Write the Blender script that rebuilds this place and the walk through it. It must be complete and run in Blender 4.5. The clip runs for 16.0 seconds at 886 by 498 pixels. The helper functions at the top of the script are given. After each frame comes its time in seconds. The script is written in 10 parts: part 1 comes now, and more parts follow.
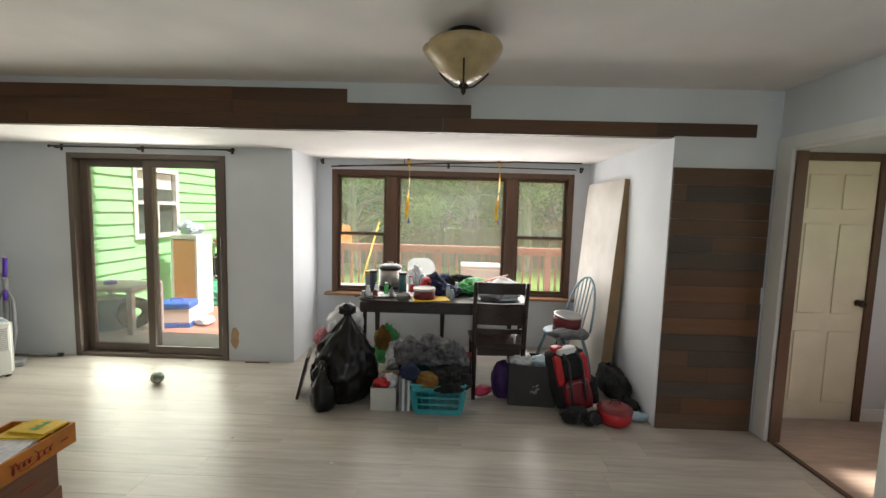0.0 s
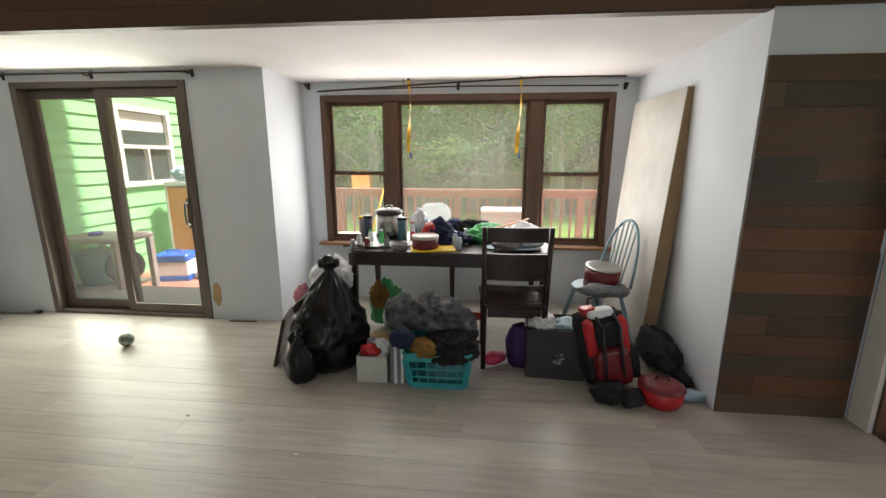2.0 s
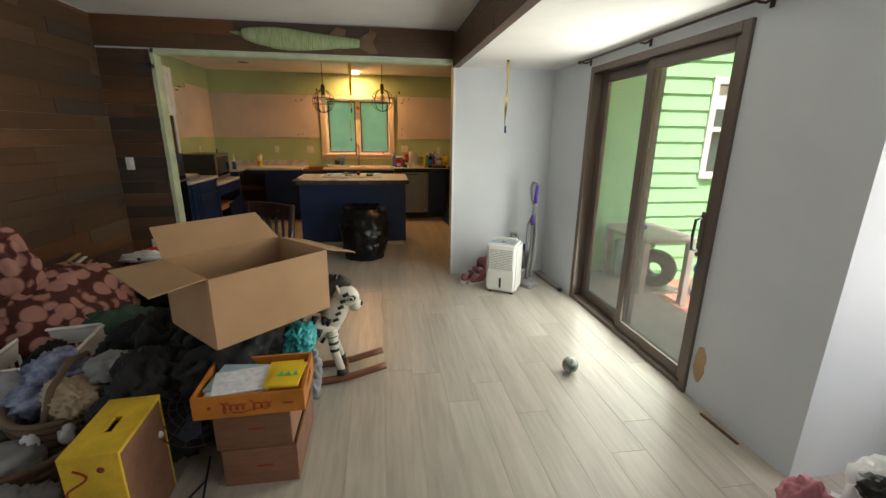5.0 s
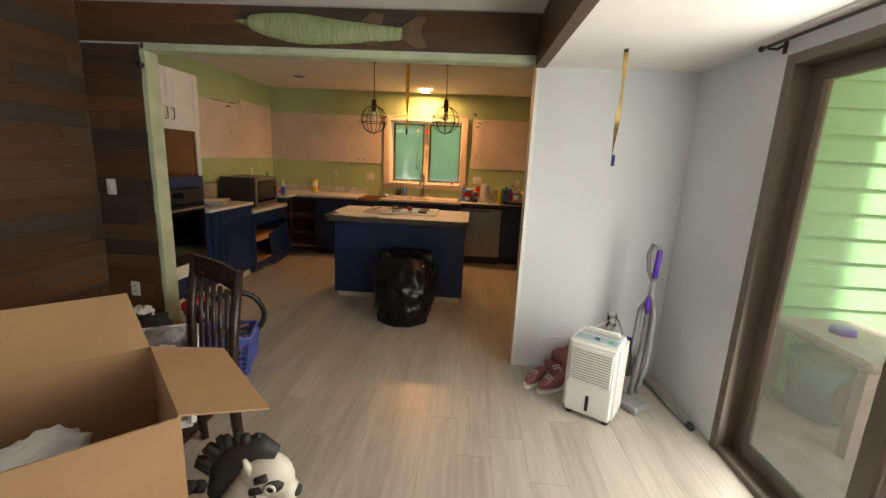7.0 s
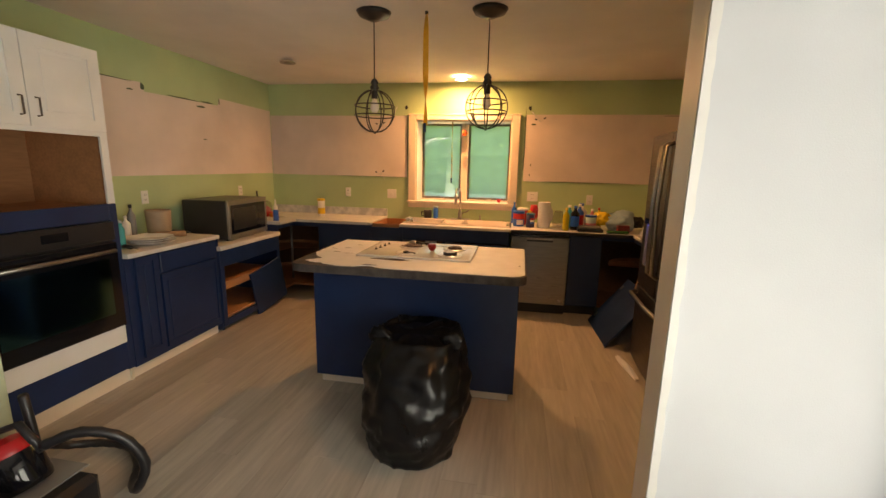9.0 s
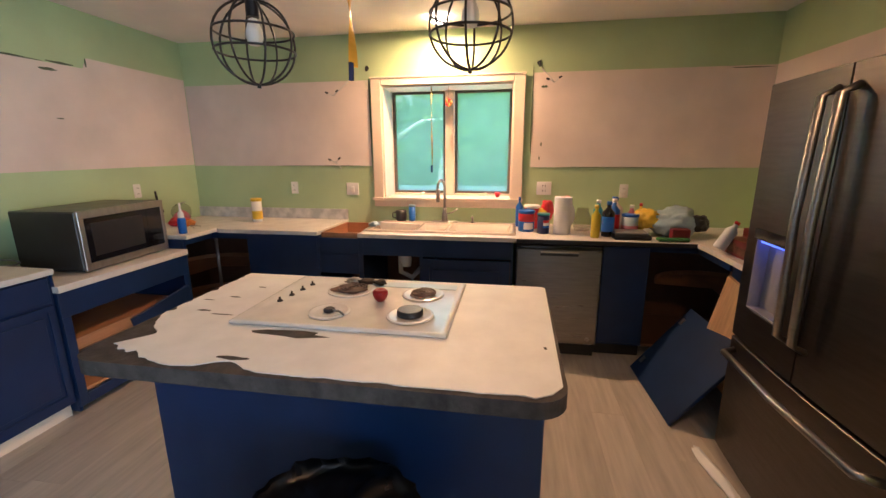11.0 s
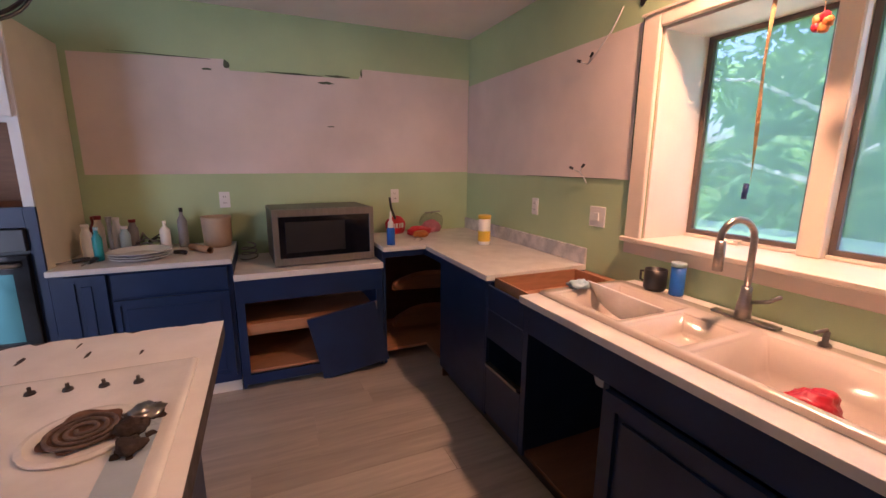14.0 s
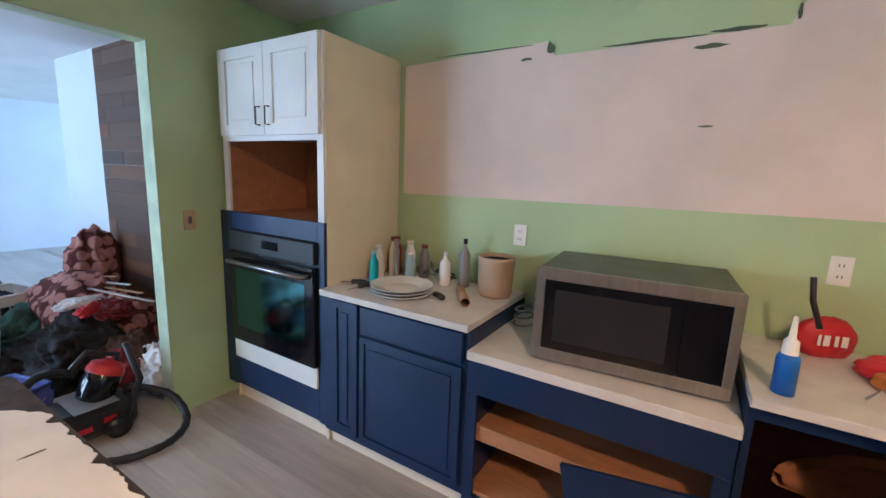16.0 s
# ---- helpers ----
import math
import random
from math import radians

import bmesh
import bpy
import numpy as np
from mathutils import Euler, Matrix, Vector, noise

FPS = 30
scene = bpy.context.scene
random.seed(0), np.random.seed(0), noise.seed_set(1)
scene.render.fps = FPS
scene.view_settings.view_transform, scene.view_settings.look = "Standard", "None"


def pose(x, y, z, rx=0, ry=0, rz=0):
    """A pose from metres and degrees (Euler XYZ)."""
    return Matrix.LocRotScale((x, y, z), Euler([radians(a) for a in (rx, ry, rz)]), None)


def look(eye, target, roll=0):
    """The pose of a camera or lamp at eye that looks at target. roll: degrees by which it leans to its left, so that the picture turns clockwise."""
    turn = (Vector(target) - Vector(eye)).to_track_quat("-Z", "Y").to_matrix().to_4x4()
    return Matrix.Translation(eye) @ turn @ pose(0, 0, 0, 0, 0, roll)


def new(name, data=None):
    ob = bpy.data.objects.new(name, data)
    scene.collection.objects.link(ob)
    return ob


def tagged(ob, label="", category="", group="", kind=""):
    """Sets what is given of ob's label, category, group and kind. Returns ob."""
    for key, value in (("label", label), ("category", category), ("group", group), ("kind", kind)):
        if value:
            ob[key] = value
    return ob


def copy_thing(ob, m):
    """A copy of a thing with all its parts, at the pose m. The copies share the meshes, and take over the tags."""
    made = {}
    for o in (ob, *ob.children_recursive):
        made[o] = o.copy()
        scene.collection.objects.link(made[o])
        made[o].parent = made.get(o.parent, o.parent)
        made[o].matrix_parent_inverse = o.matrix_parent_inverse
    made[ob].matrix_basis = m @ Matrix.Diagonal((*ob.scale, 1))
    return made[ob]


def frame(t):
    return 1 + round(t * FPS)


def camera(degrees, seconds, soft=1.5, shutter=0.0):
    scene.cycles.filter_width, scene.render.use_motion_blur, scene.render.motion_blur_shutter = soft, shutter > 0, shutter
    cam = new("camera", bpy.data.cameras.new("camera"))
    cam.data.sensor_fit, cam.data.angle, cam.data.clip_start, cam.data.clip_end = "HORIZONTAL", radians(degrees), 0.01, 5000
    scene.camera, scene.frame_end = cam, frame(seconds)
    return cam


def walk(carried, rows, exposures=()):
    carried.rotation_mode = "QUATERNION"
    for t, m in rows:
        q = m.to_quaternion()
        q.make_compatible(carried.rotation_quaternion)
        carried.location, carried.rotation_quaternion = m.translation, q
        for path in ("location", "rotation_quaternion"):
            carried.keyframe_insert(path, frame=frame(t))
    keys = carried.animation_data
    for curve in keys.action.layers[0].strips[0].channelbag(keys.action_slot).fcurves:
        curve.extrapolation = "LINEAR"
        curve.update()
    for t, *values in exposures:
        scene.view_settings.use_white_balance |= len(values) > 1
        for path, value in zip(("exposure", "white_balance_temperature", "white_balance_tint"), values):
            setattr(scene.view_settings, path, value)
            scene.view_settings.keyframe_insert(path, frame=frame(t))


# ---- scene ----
cam = camera(93.9, 16.0)
METRES, EYE, TILT, LEAN, TURN = 10.9, 1.65, 0.0, 0.0, 0.7
EXPOSURES = [  # seconds, stops, kelvin, tint
    (0.0, 1.10, 7200, 15),
    (5.0, 1.02, 7100, 14),
    (7.5, 1.27, 7600, 20),
    (8.2, 1.44, 7700, 20),
    (10.3, 1.90, 6600, 20),
    (10.7, 1.96, 5800, 16),
    (11.1, 2.04, 4950, 16),
    (11.5, 2.12, 4700, 16),
    (12.5, 1.96, 4250, 16),
    (13.5, 1.76, 4700, 24),
    (14.0, 1.56, 5200, 38),
    (14.6, 1.68, 5300, 34),
    (15.0, 1.92, 4650, 20),
    (16.0, 2.30, 4550, 13),
]
PATH = [
    (0, (0.505, 0.295, 1.566), (0.462, 2.286, 1.386), 1.5),
    (0.5, (0.473, 0.306, 1.573), (0.551, 2.298, 1.413), 1.8),
    (1, (0.47, 0.409, 1.506), (0.532, 2.38, 1.172), 0.5),
    (1.5, (0.589, 0.757, 1.435), (0.569, 2.723, 1.067), -1.2),
    (2, (0.693, 1.001, 1.429), (0.506, 2.946, 1.003), 0.1),
    (2.5, (0.706, 1.292, 1.438), (0.009, 3.093, 0.917), 1.4),
    (3, (0.751, 1.589, 1.472), (-0.336, 3.203, 1.011), 0.2),
    (3.5, (0.808, 1.905, 1.493), (-0.793, 3.0, 1.004), 0.4),
    (4, (0.643, 2.118, 1.534), (-1.066, 3.027, 1.032), 1.8),
    (4.5, (0.461, 2.31, 1.53), (-1.343, 2.994, 1.002), 1.2),
    (5, (0.213, 2.557, 1.494), (-1.692, 2.846, 0.961), 0.7),
    (5.2, (0.094, 2.612, 1.495), (-1.826, 2.801, 0.966), 0.9),
    (7.3, (-1.381, 2.931, 1.5), (-3.335, 2.795, 1.098), 1.9),
    (7.5, (-1.542, 2.96, 1.502), (-3.498, 2.796, 1.117), 1.0),
    (8, (-2.044, 2.992, 1.49), (-3.991, 2.686, 1.15), 0.7),
    (8.2, (-2.213, 2.976, 1.494), (-4.154, 2.642, 1.144), 1.0),
    (10.3, (-3.785, 2.672, 1.532), (-5.715, 2.362, 1.108), 1.6),
    (10.5, (-3.903, 2.688, 1.522), (-5.829, 2.367, 1.088), 1.2),
    (11, (-4.248, 2.769, 1.509), (-6.17, 2.442, 1.062), -0.2),
    (11.5, (-4.553, 2.817, 1.516), (-6.496, 2.667, 1.064), 0.4),
    (12, (-4.85, 2.951, 1.511), (-6.8, 2.872, 1.075), -0.4),
    (12.5, (-5.203, 3.172, 1.487), (-7.084, 2.703, 0.994), -1.4),
    (13, (-5.573, 3.14, 1.486), (-7.333, 2.293, 1.057), 3.0),
    (13.5, (-5.933, 3.132, 1.476), (-7.285, 1.696, 1.142), 0.3),
    (14, (-6.249, 3.062, 1.471), (-7.029, 1.263, 1.075), 0.4),
    (14.5, (-6.521, 2.816, 1.477), (-6.942, 0.912, 1.033), 4.5),
    (15, (-6.775, 2.503, 1.471), (-6.684, 0.526, 1.178), 1.9),
    (15.5, (-6.881, 2.128, 1.477), (-6.305, 0.247, 1.116), 0.9),
    (16, (-6.789, 1.75, 1.513), (-5.766, 0.067, 1.164), 2.3),
]
walk(cam, [(t, look(eye, target, roll)) for t, eye, target, roll in PATH], EXPOSURES)

# ---- world and light ----
world = bpy.data.worlds.new("sky")
scene.world = world
world.use_nodes = True
wn = world.node_tree.nodes
sky = wn.new("ShaderNodeTexSky")
sky.sky_type, sky.sun_disc = "NISHITA", False
sky.sun_elevation, sky.sun_rotation = radians(58), radians(90)
sky.air_density, sky.dust_density = 1.2, 3.0
world.node_tree.links.new(sky.outputs[0], wn["Background"].inputs[0])
wn["Background"].inputs[1].default_value = 0.15

def lamp(name, kind, m, energy, colour=(1, 1, 1), size=0.1, size_y=None, angle=None):
    data = bpy.data.lights.new(name, kind)
    data.energy, data.color = energy, colour
    if kind == "AREA":
        data.shape, data.size, data.size_y = "RECTANGLE", size, size_y or size
    elif kind == "SUN":
        data.angle = angle
    else:
        data.shadow_soft_size = size
    ob = new(name, data)
    ob.matrix_world = m
    return ob

sun_dir = Vector((math.cos(radians(58)), 0, math.sin(radians(58))))
lamp("sun", "SUN", look(sun_dir * 50, (0, 0, 0)), 4.8, (1.0, 0.98, 0.95), angle=radians(4))
# daylight that enters by the openings
lamp("daylight_bay", "AREA", look((0.48, 5.045, 1.30), (0.48, 0, 1.1)), 22, (0.93, 0.98, 1.0), 2.6, 1.25)
lamp("daylight_slider", "AREA", look((-2.5, 4.345, 1.05), (-2.5, 0, 0.9)), 21, (0.9, 1.0, 0.93), 1.4, 1.9)
lamp("daylight_kitchen", "AREA", look((-8.27, 2.168, 1.60), (0, 2.168, 1.3)), 0.6, (0.75, 0.95, 1.0), 1.05, 0.9)
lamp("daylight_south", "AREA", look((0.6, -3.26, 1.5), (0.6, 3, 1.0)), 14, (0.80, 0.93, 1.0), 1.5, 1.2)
lamp("daylight_hall", "AREA", look((4.16, 2.2, 1.5), (0, 2.6, 0.8)), 1.6, (1.0, 0.95, 0.88), 1.2, 1.2)
# warm recessed lamp over the sink, and an added weak fill without a fitting
CANS_AND_FILL = [(-7.66, 2.18, 14), (-4.95, 3.45, 3.5)]
for x, y, watts in CANS_AND_FILL:
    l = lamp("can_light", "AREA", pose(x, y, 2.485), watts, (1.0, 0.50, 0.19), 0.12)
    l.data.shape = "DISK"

# ---- materials ----
def material(name, colour, rough=0.6, metal=0.0, noise_scale=6.0, vary=0.08, fine=90.0, bump=0.05, random_=0.0, coat=0.0, stretch=(1, 1, 1), colour2=None, spec=0.5, dist=0.01, island=0.0):
    """A surface with a slow and a fine variation, and relief. random_: by how much the brightness varies from object to object; island: from piece to piece in a mesh."""
    m = bpy.data.materials.new(name)
    m.use_nodes = True
    nt = m.node_tree
    n, link = nt.nodes, nt.links.new
    b = n["Principled BSDF"]
    tc = n.new("ShaderNodeTexCoord")
    mp = n.new("ShaderNodeMapping")
    mp.inputs["Scale"].default_value = stretch
    link(tc.outputs["Object"], mp.inputs["Vector"])
    big, small = n.new("ShaderNodeTexNoise"), n.new("ShaderNodeTexNoise")
    big.inputs["Scale"].default_value, small.inputs["Scale"].default_value = noise_scale, fine
    big.inputs["Detail"].default_value, small.inputs["Detail"].default_value = 5, 3
    link(mp.outputs[0], big.inputs["Vector"])
    link(mp.outputs[0], small.inputs["Vector"])
    mix = n.new("ShaderNodeMix")
    mix.data_type = "RGBA"
    c2 = colour2 or tuple(c * (1 - 2.2 * vary) for c in colour)
    mix.inputs["A"].default_value = (*[min(1, c * (1 + vary)) for c in colour], 1) if colour2 is None else (*colour, 1)
    mix.inputs["B"].default_value = (*c2, 1)
    ramp = n.new("ShaderNodeMapRange")
    ramp.inputs["From Min"].default_value, ramp.inputs["From Max"].default_value = 0.35, 0.68
    link(big.outputs["Fac"], ramp.inputs["Value"])
    link(ramp.outputs[0], mix.inputs["Factor"])
    hsv = n.new("ShaderNodeHueSaturation")
    link(mix.outputs["Result"], hsv.inputs["Color"])
    val = n.new("ShaderNodeMath")
    val.operation = "MULTIPLY_ADD"
    val.inputs[1].default_value, val.inputs[2].default_value = vary * 1.2, 1 - vary * 0.6
    link(small.outputs["Fac"], val.inputs[0])
    last = val
    if random_ or island:
        src = n.new("ShaderNodeObjectInfo").outputs["Random"] if random_ else n.new("ShaderNodeNewGeometry").outputs["Random Per Island"]
        amount = random_ or island
        r = n.new("ShaderNodeMath")
        r.operation = "MULTIPLY_ADD"
        r.inputs[1].default_value, r.inputs[2].default_value = amount * 2, 1 - amount
        link(src, r.inputs[0])
        pr = n.new("ShaderNodeMath")
        pr.operation = "MULTIPLY"
        link(val.outputs[0], pr.inputs[0])
        link(r.outputs[0], pr.inputs[1])
        last = pr
    link(last.outputs[0], hsv.inputs["Value"])
    link(hsv.outputs[0], b.inputs["Base Color"])
    rr = n.new("ShaderNodeMath")
    rr.operation = "MULTIPLY_ADD"
    rr.inputs[1].default_value, rr.inputs[2].default_value = 0.16, max(0.02, rough - 0.08)
    link(big.outputs["Fac"], rr.inputs[0])
    link(rr.outputs[0], b.inputs["Roughness"])
    b.inputs["Metallic"].default_value = metal
    b.inputs["Coat Weight"].default_value = coat
    b.inputs["Specular IOR Level"].default_value = spec
    if bump:
        bp = n.new("ShaderNodeBump")
        bp.inputs["Strength"].default_value, bp.inputs["Distance"].default_value = min(1, bump * 4), dist * 0.3
        link(small.outputs["Fac"], bp.inputs["Height"])
        link(bp.outputs[0], b.inputs["Normal"])
    return m

def palette(name, stops, rough=0.6, stretch=(1, 1, 1), grain=30.0, island=False, scale_random=1.0, spec=0.4, bump=0.08):
    """Wood whose tone is taken from the stops by object (or by piece), with grain drawn along the stretch."""
    m = bpy.data.materials.new(name)
    m.use_nodes = True
    nt = m.node_tree
    n, link = nt.nodes, nt.links.new
    b = n["Principled BSDF"]
    rnd = n.new("ShaderNodeNewGeometry").outputs["Random Per Island"] if island else n.new("ShaderNodeObjectInfo").outputs["Random"]
    ramp = n.new("ShaderNodeValToRGB")
    ramp.color_ramp.interpolation = "CONSTANT"
    e = ramp.color_ramp.elements
    e[0].position, e[0].color = 0, (*stops[0], 1)
    e[1].position, e[1].color = 1 / len(stops), (*stops[1], 1)
    for i, c in enumerate(stops[2:], 2):
        e.new(i / len(stops)).color = (*c, 1)
    link(rnd, ramp.inputs[0])
    tc = n.new("ShaderNodeTexCoord")
    off = n.new("ShaderNodeVectorMath")
    off.operation = "ADD"
    sc = n.new("ShaderNodeMath")
    sc.operation = "MULTIPLY"
    sc.inputs[1].default_value = 57.0
    link(rnd, sc.inputs[0])
    link(tc.outputs["Object"], off.inputs[0])
    link(sc.outputs[0], off.inputs[1])
    mp = n.new("ShaderNodeMapping")
    mp.inputs["Scale"].default_value = stretch
    link(off.outputs[0], mp.inputs["Vector"])
    g, g2 = n.new("ShaderNodeTexNoise"), n.new("ShaderNodeTexNoise")
    g.inputs["Scale"].default_value, g.inputs["Detail"].default_value = grain, 6
    g2.inputs["Scale"].default_value, g2.inputs["Detail"].default_value = grain * 0.16, 3
    link(mp.outputs[0], g.inputs["Vector"])
    link(mp.outputs[0], g2.inputs["Vector"])
    add = n.new("ShaderNodeMath")
    add.operation = "ADD"
    link(g.outputs["Fac"], add.inputs[0])
    link(g2.outputs["Fac"], add.inputs[1])
    mr = n.new("ShaderNodeMapRange")
    mr.inputs["From Min"].default_value, mr.inputs["From Max"].default_value = 0.7, 1.35
    mr.inputs["To Min"].default_value, mr.inputs["To Max"].default_value = 0.78, 1.15
    link(add.outputs[0], mr.inputs["Value"])
    hsv = n.new("ShaderNodeHueSaturation")
    link(ramp.outputs[0], hsv.inputs["Color"])
    link(mr.outputs[0], hsv.inputs["Value"])
    link(hsv.outputs[0], b.inputs["Base Color"])
    rr = n.new("ShaderNodeMath")
    rr.operation = "MULTIPLY_ADD"
    rr.inputs[1].default_value, rr.inputs[2].default_value = 0.2, rough - 0.1
    link(g.outputs["Fac"], rr.inputs[0])
    link(rr.outputs[0], b.inputs["Roughness"])
    b.inputs["Specular IOR Level"].default_value = spec
    bp = n.new("ShaderNodeBump")
    bp.inputs["Strength"].default_value, bp.inputs["Distance"].default_value = bump * 3, 0.002
    link(g.outputs["Fac"], bp.inputs["Height"])
    link(bp.outputs[0], b.inputs["Normal"])
    return m

def glow(name, colour, strength):
    m = bpy.data.materials.new(name)
    m.use_nodes = True
    b = m.node_tree.nodes["Principled BSDF"]
    b.inputs["Base Color"].default_value = (*colour, 1)
    b.inputs["Emission Color"].default_value = (*colour, 1)
    b.inputs["Emission Strength"].default_value = strength
    return m

def glass(name, tint=(1, 1, 1), rough=0.0, haze=0.0, film=(0.8, 0.85, 0.8)):
    """Window glass: clear with a thin reflection and an added veil, filled by daylight, that imitates haze."""
    m = bpy.data.materials.new(name)
    m.use_nodes = True
    nt = m.node_tree
    n, link = nt.nodes, nt.links.new
    out = n["Material Output"]
    n.remove(n["Principled BSDF"])
    tr, gl, mx, fr = n.new("ShaderNodeBsdfTransparent"), n.new("ShaderNodeBsdfGlossy"), n.new("ShaderNodeMixShader"), n.new("ShaderNodeLayerWeight")
    tr.inputs[0].default_value = (*tint, 1)
    gl.inputs["Roughness"].default_value = rough
    fr.inputs["Blend"].default_value = 0.5
    pw, ml = n.new("ShaderNodeMath"), n.new("ShaderNodeMath")
    pw.operation, ml.operation = "POWER", "MULTIPLY_ADD"
    pw.inputs[1].default_value, ml.inputs[1].default_value, ml.inputs[2].default_value = 4.0, 0.5, 0.012
    link(fr.outputs["Facing"], pw.inputs[0])
    link(pw.outputs[0], ml.inputs[0])
    link(ml.outputs[0], mx.inputs[0])
    link(tr.outputs[0], mx.inputs[1])
    link(gl.outputs[0], mx.inputs[2])
    if haze:
        tl, m2 = n.new("ShaderNodeBsdfTranslucent"), n.new("ShaderNodeMixShader")
        noi, cr = n.new("ShaderNodeTexNoise"), n.new("ShaderNodeMapRange")
        tc = n.new("ShaderNodeTexCoord")
        link(tc.outputs["Object"], noi.inputs["Vector"])
        noi.inputs["Scale"].default_value = 2.5
        cr.inputs[3].default_value, cr.inputs[4].default_value = haze * 0.75, haze * 1.25
        link(noi.outputs[0], cr.inputs[0])
        tl.inputs[0].default_value = (*film, 1)
        link(cr.outputs[0], m2.inputs[0])
        link(mx.outputs[0], m2.inputs[1])
        link(tl.outputs[0], m2.inputs[2])
        link(m2.outputs[0], out.inputs[0])
    else:
        link(mx.outputs[0], out.inputs[0])
    return m

# darker copy of the interior wood: shade in open cabinets put into the colour
SHADED_WOOD = palette("shaded_cabinet_interior", [(0.15, 0.075, 0.04), (0.13, 0.065, 0.035)], 0.55, (0.7, 5, 5), 12)
PAINT = material("grey_white_wall_paint", (0.66, 0.69, 0.73), 0.7, noise_scale=1.5, vary=0.03, fine=220, bump=0.05)
CEIL = material("white_ceiling_paint", (0.76, 0.74, 0.73), 0.85, noise_scale=2.0, vary=0.03, fine=160, bump=0.12)
GREEN = material("sage_green_wall_paint", (0.45, 0.59, 0.33), 0.6, noise_scale=1.2, vary=0.06, fine=200, bump=0.05)
DRYWALL = material("bare_drywall", (0.73, 0.64, 0.59), 0.85, noise_scale=2.2, vary=0.05, fine=120, bump=0.06)
TORN_OR_SHADOW = material("torn_paper_or_shadow", (0.10, 0.13, 0.08), 0.9)
PLANKS = palette("reclaimed_plank_cladding", [(0.095, 0.050, 0.028), (0.14, 0.062, 0.030), (0.070, 0.050, 0.038), (0.085, 0.048, 0.030), (0.058, 0.042, 0.032), (0.115, 0.066, 0.040), (0.14, 0.066, 0.032), (0.090, 0.052, 0.034), (0.105, 0.056, 0.031), (0.12, 0.072, 0.045)], 0.55, (0.6, 0.6, 6), 14)
BEAMWOOD = palette("stained_beam_board", [(0.11, 0.052, 0.028), (0.085, 0.045, 0.028), (0.13, 0.06, 0.03)], 0.5, (0.5, 4, 6), 14)
FLOOR = palette("greige_vinyl_plank", [(0.43, 0.39, 0.34), (0.46, 0.42, 0.365), (0.42, 0.38, 0.33), (0.475, 0.435, 0.38), (0.445, 0.405, 0.355)], 0.34, (0.6, 6, 6), 6, spec=0.5, bump=0.03)
SUBFLOOR = material("joint_floor", (0.42, 0.38, 0.335), 0.8)
TRIM = palette("brown_wood_trim", [(0.115, 0.058, 0.034), (0.10, 0.052, 0.032)], 0.4, (6, 6, 0.6), 20)
SILLWOOD = palette("oak_sill", [(0.30, 0.15, 0.08), (0.28, 0.14, 0.08)], 0.4, (0.6, 6, 6), 20)
BRONZE = material("taupe_slider_frame", (0.125, 0.095, 0.078), 0.4, noise_scale=3, vary=0.05, bump=0.02)
CREAM = material("cream_trim_paint", (0.78, 0.68, 0.55), 0.45, noise_scale=4, vary=0.03, bump=0.02)
DOORCREAM = material("cream_door_paint", (0.72, 0.66, 0.50), 0.45, noise_scale=4, vary=0.03, bump=0.02)
WHITE = material("white_paint", (0.78, 0.78, 0.76), 0.45, noise_scale=4, vary=0.03, bump=0.02)
NAVY = material("navy_cabinet_paint", (0.007, 0.024, 0.085), 0.4, noise_scale=5, vary=0.08, bump=0.03)
LAMINATE = material("white_laminate_worktop", (0.66, 0.64, 0.61), 0.36, noise_scale=9, vary=0.05, bump=0.02)
SUBSTRATE = material("worn_worktop_core", (0.06, 0.05, 0.045), 0.8, noise_scale=20, vary=0.2, bump=0.2)
# a tinted veil in each pane imitates the hazy brightness outside
GLASS = glass("window_glass", haze=0.21, film=(0.88, 1.0, 0.84))
DOORGLASS = glass("patio_door_glass", haze=0.13, film=(0.9, 0.96, 0.92))
SINKGLASS = glass("hazy_window_glass", (1.0, 0.99, 1.0), haze=0.34, film=(0.85, 0.97, 1.0))
STEEL = material("brushed_steel", (0.35, 0.335, 0.32), 0.33, 1.0, stretch=(1, 1, 14), vary=0.05, bump=0.02)
DARKSTEEL = material("dark_stainless", (0.09, 0.078, 0.07), 0.34, 0.9, stretch=(1, 1, 10), vary=0.05, bump=0.02)
BLACK = material("black_plastic", (0.018, 0.018, 0.02), 0.35, vary=0.1, bump=0.03)
BLACKGLOSS = material("black_glass_panel", (0.008, 0.008, 0.01), 0.08, vary=0.05, bump=0.0)
INTERIOR = palette("raw_cabinet_interior", [(0.42, 0.20, 0.09), (0.38, 0.19, 0.09)], 0.5, (0.7, 5, 5), 12)

# ---- building blocks ----
def box(bm, x0, x1, y0, y1, z0, z1, m=None):
    vs = [bm.verts.new((x, y, z)) for x in (x0, x1) for y in (y0, y1) for z in (z0, z1)]
    if m is not None:
        for v in vs:
            v.co = m @ v.co
    for f in ((0, 1, 3, 2), (4, 6, 7, 5), (0, 4, 5, 1), (2, 3, 7, 6), (0, 2, 6, 4), (1, 5, 7, 3)):
        bm.faces.new([vs[i] for i in f])
    return vs

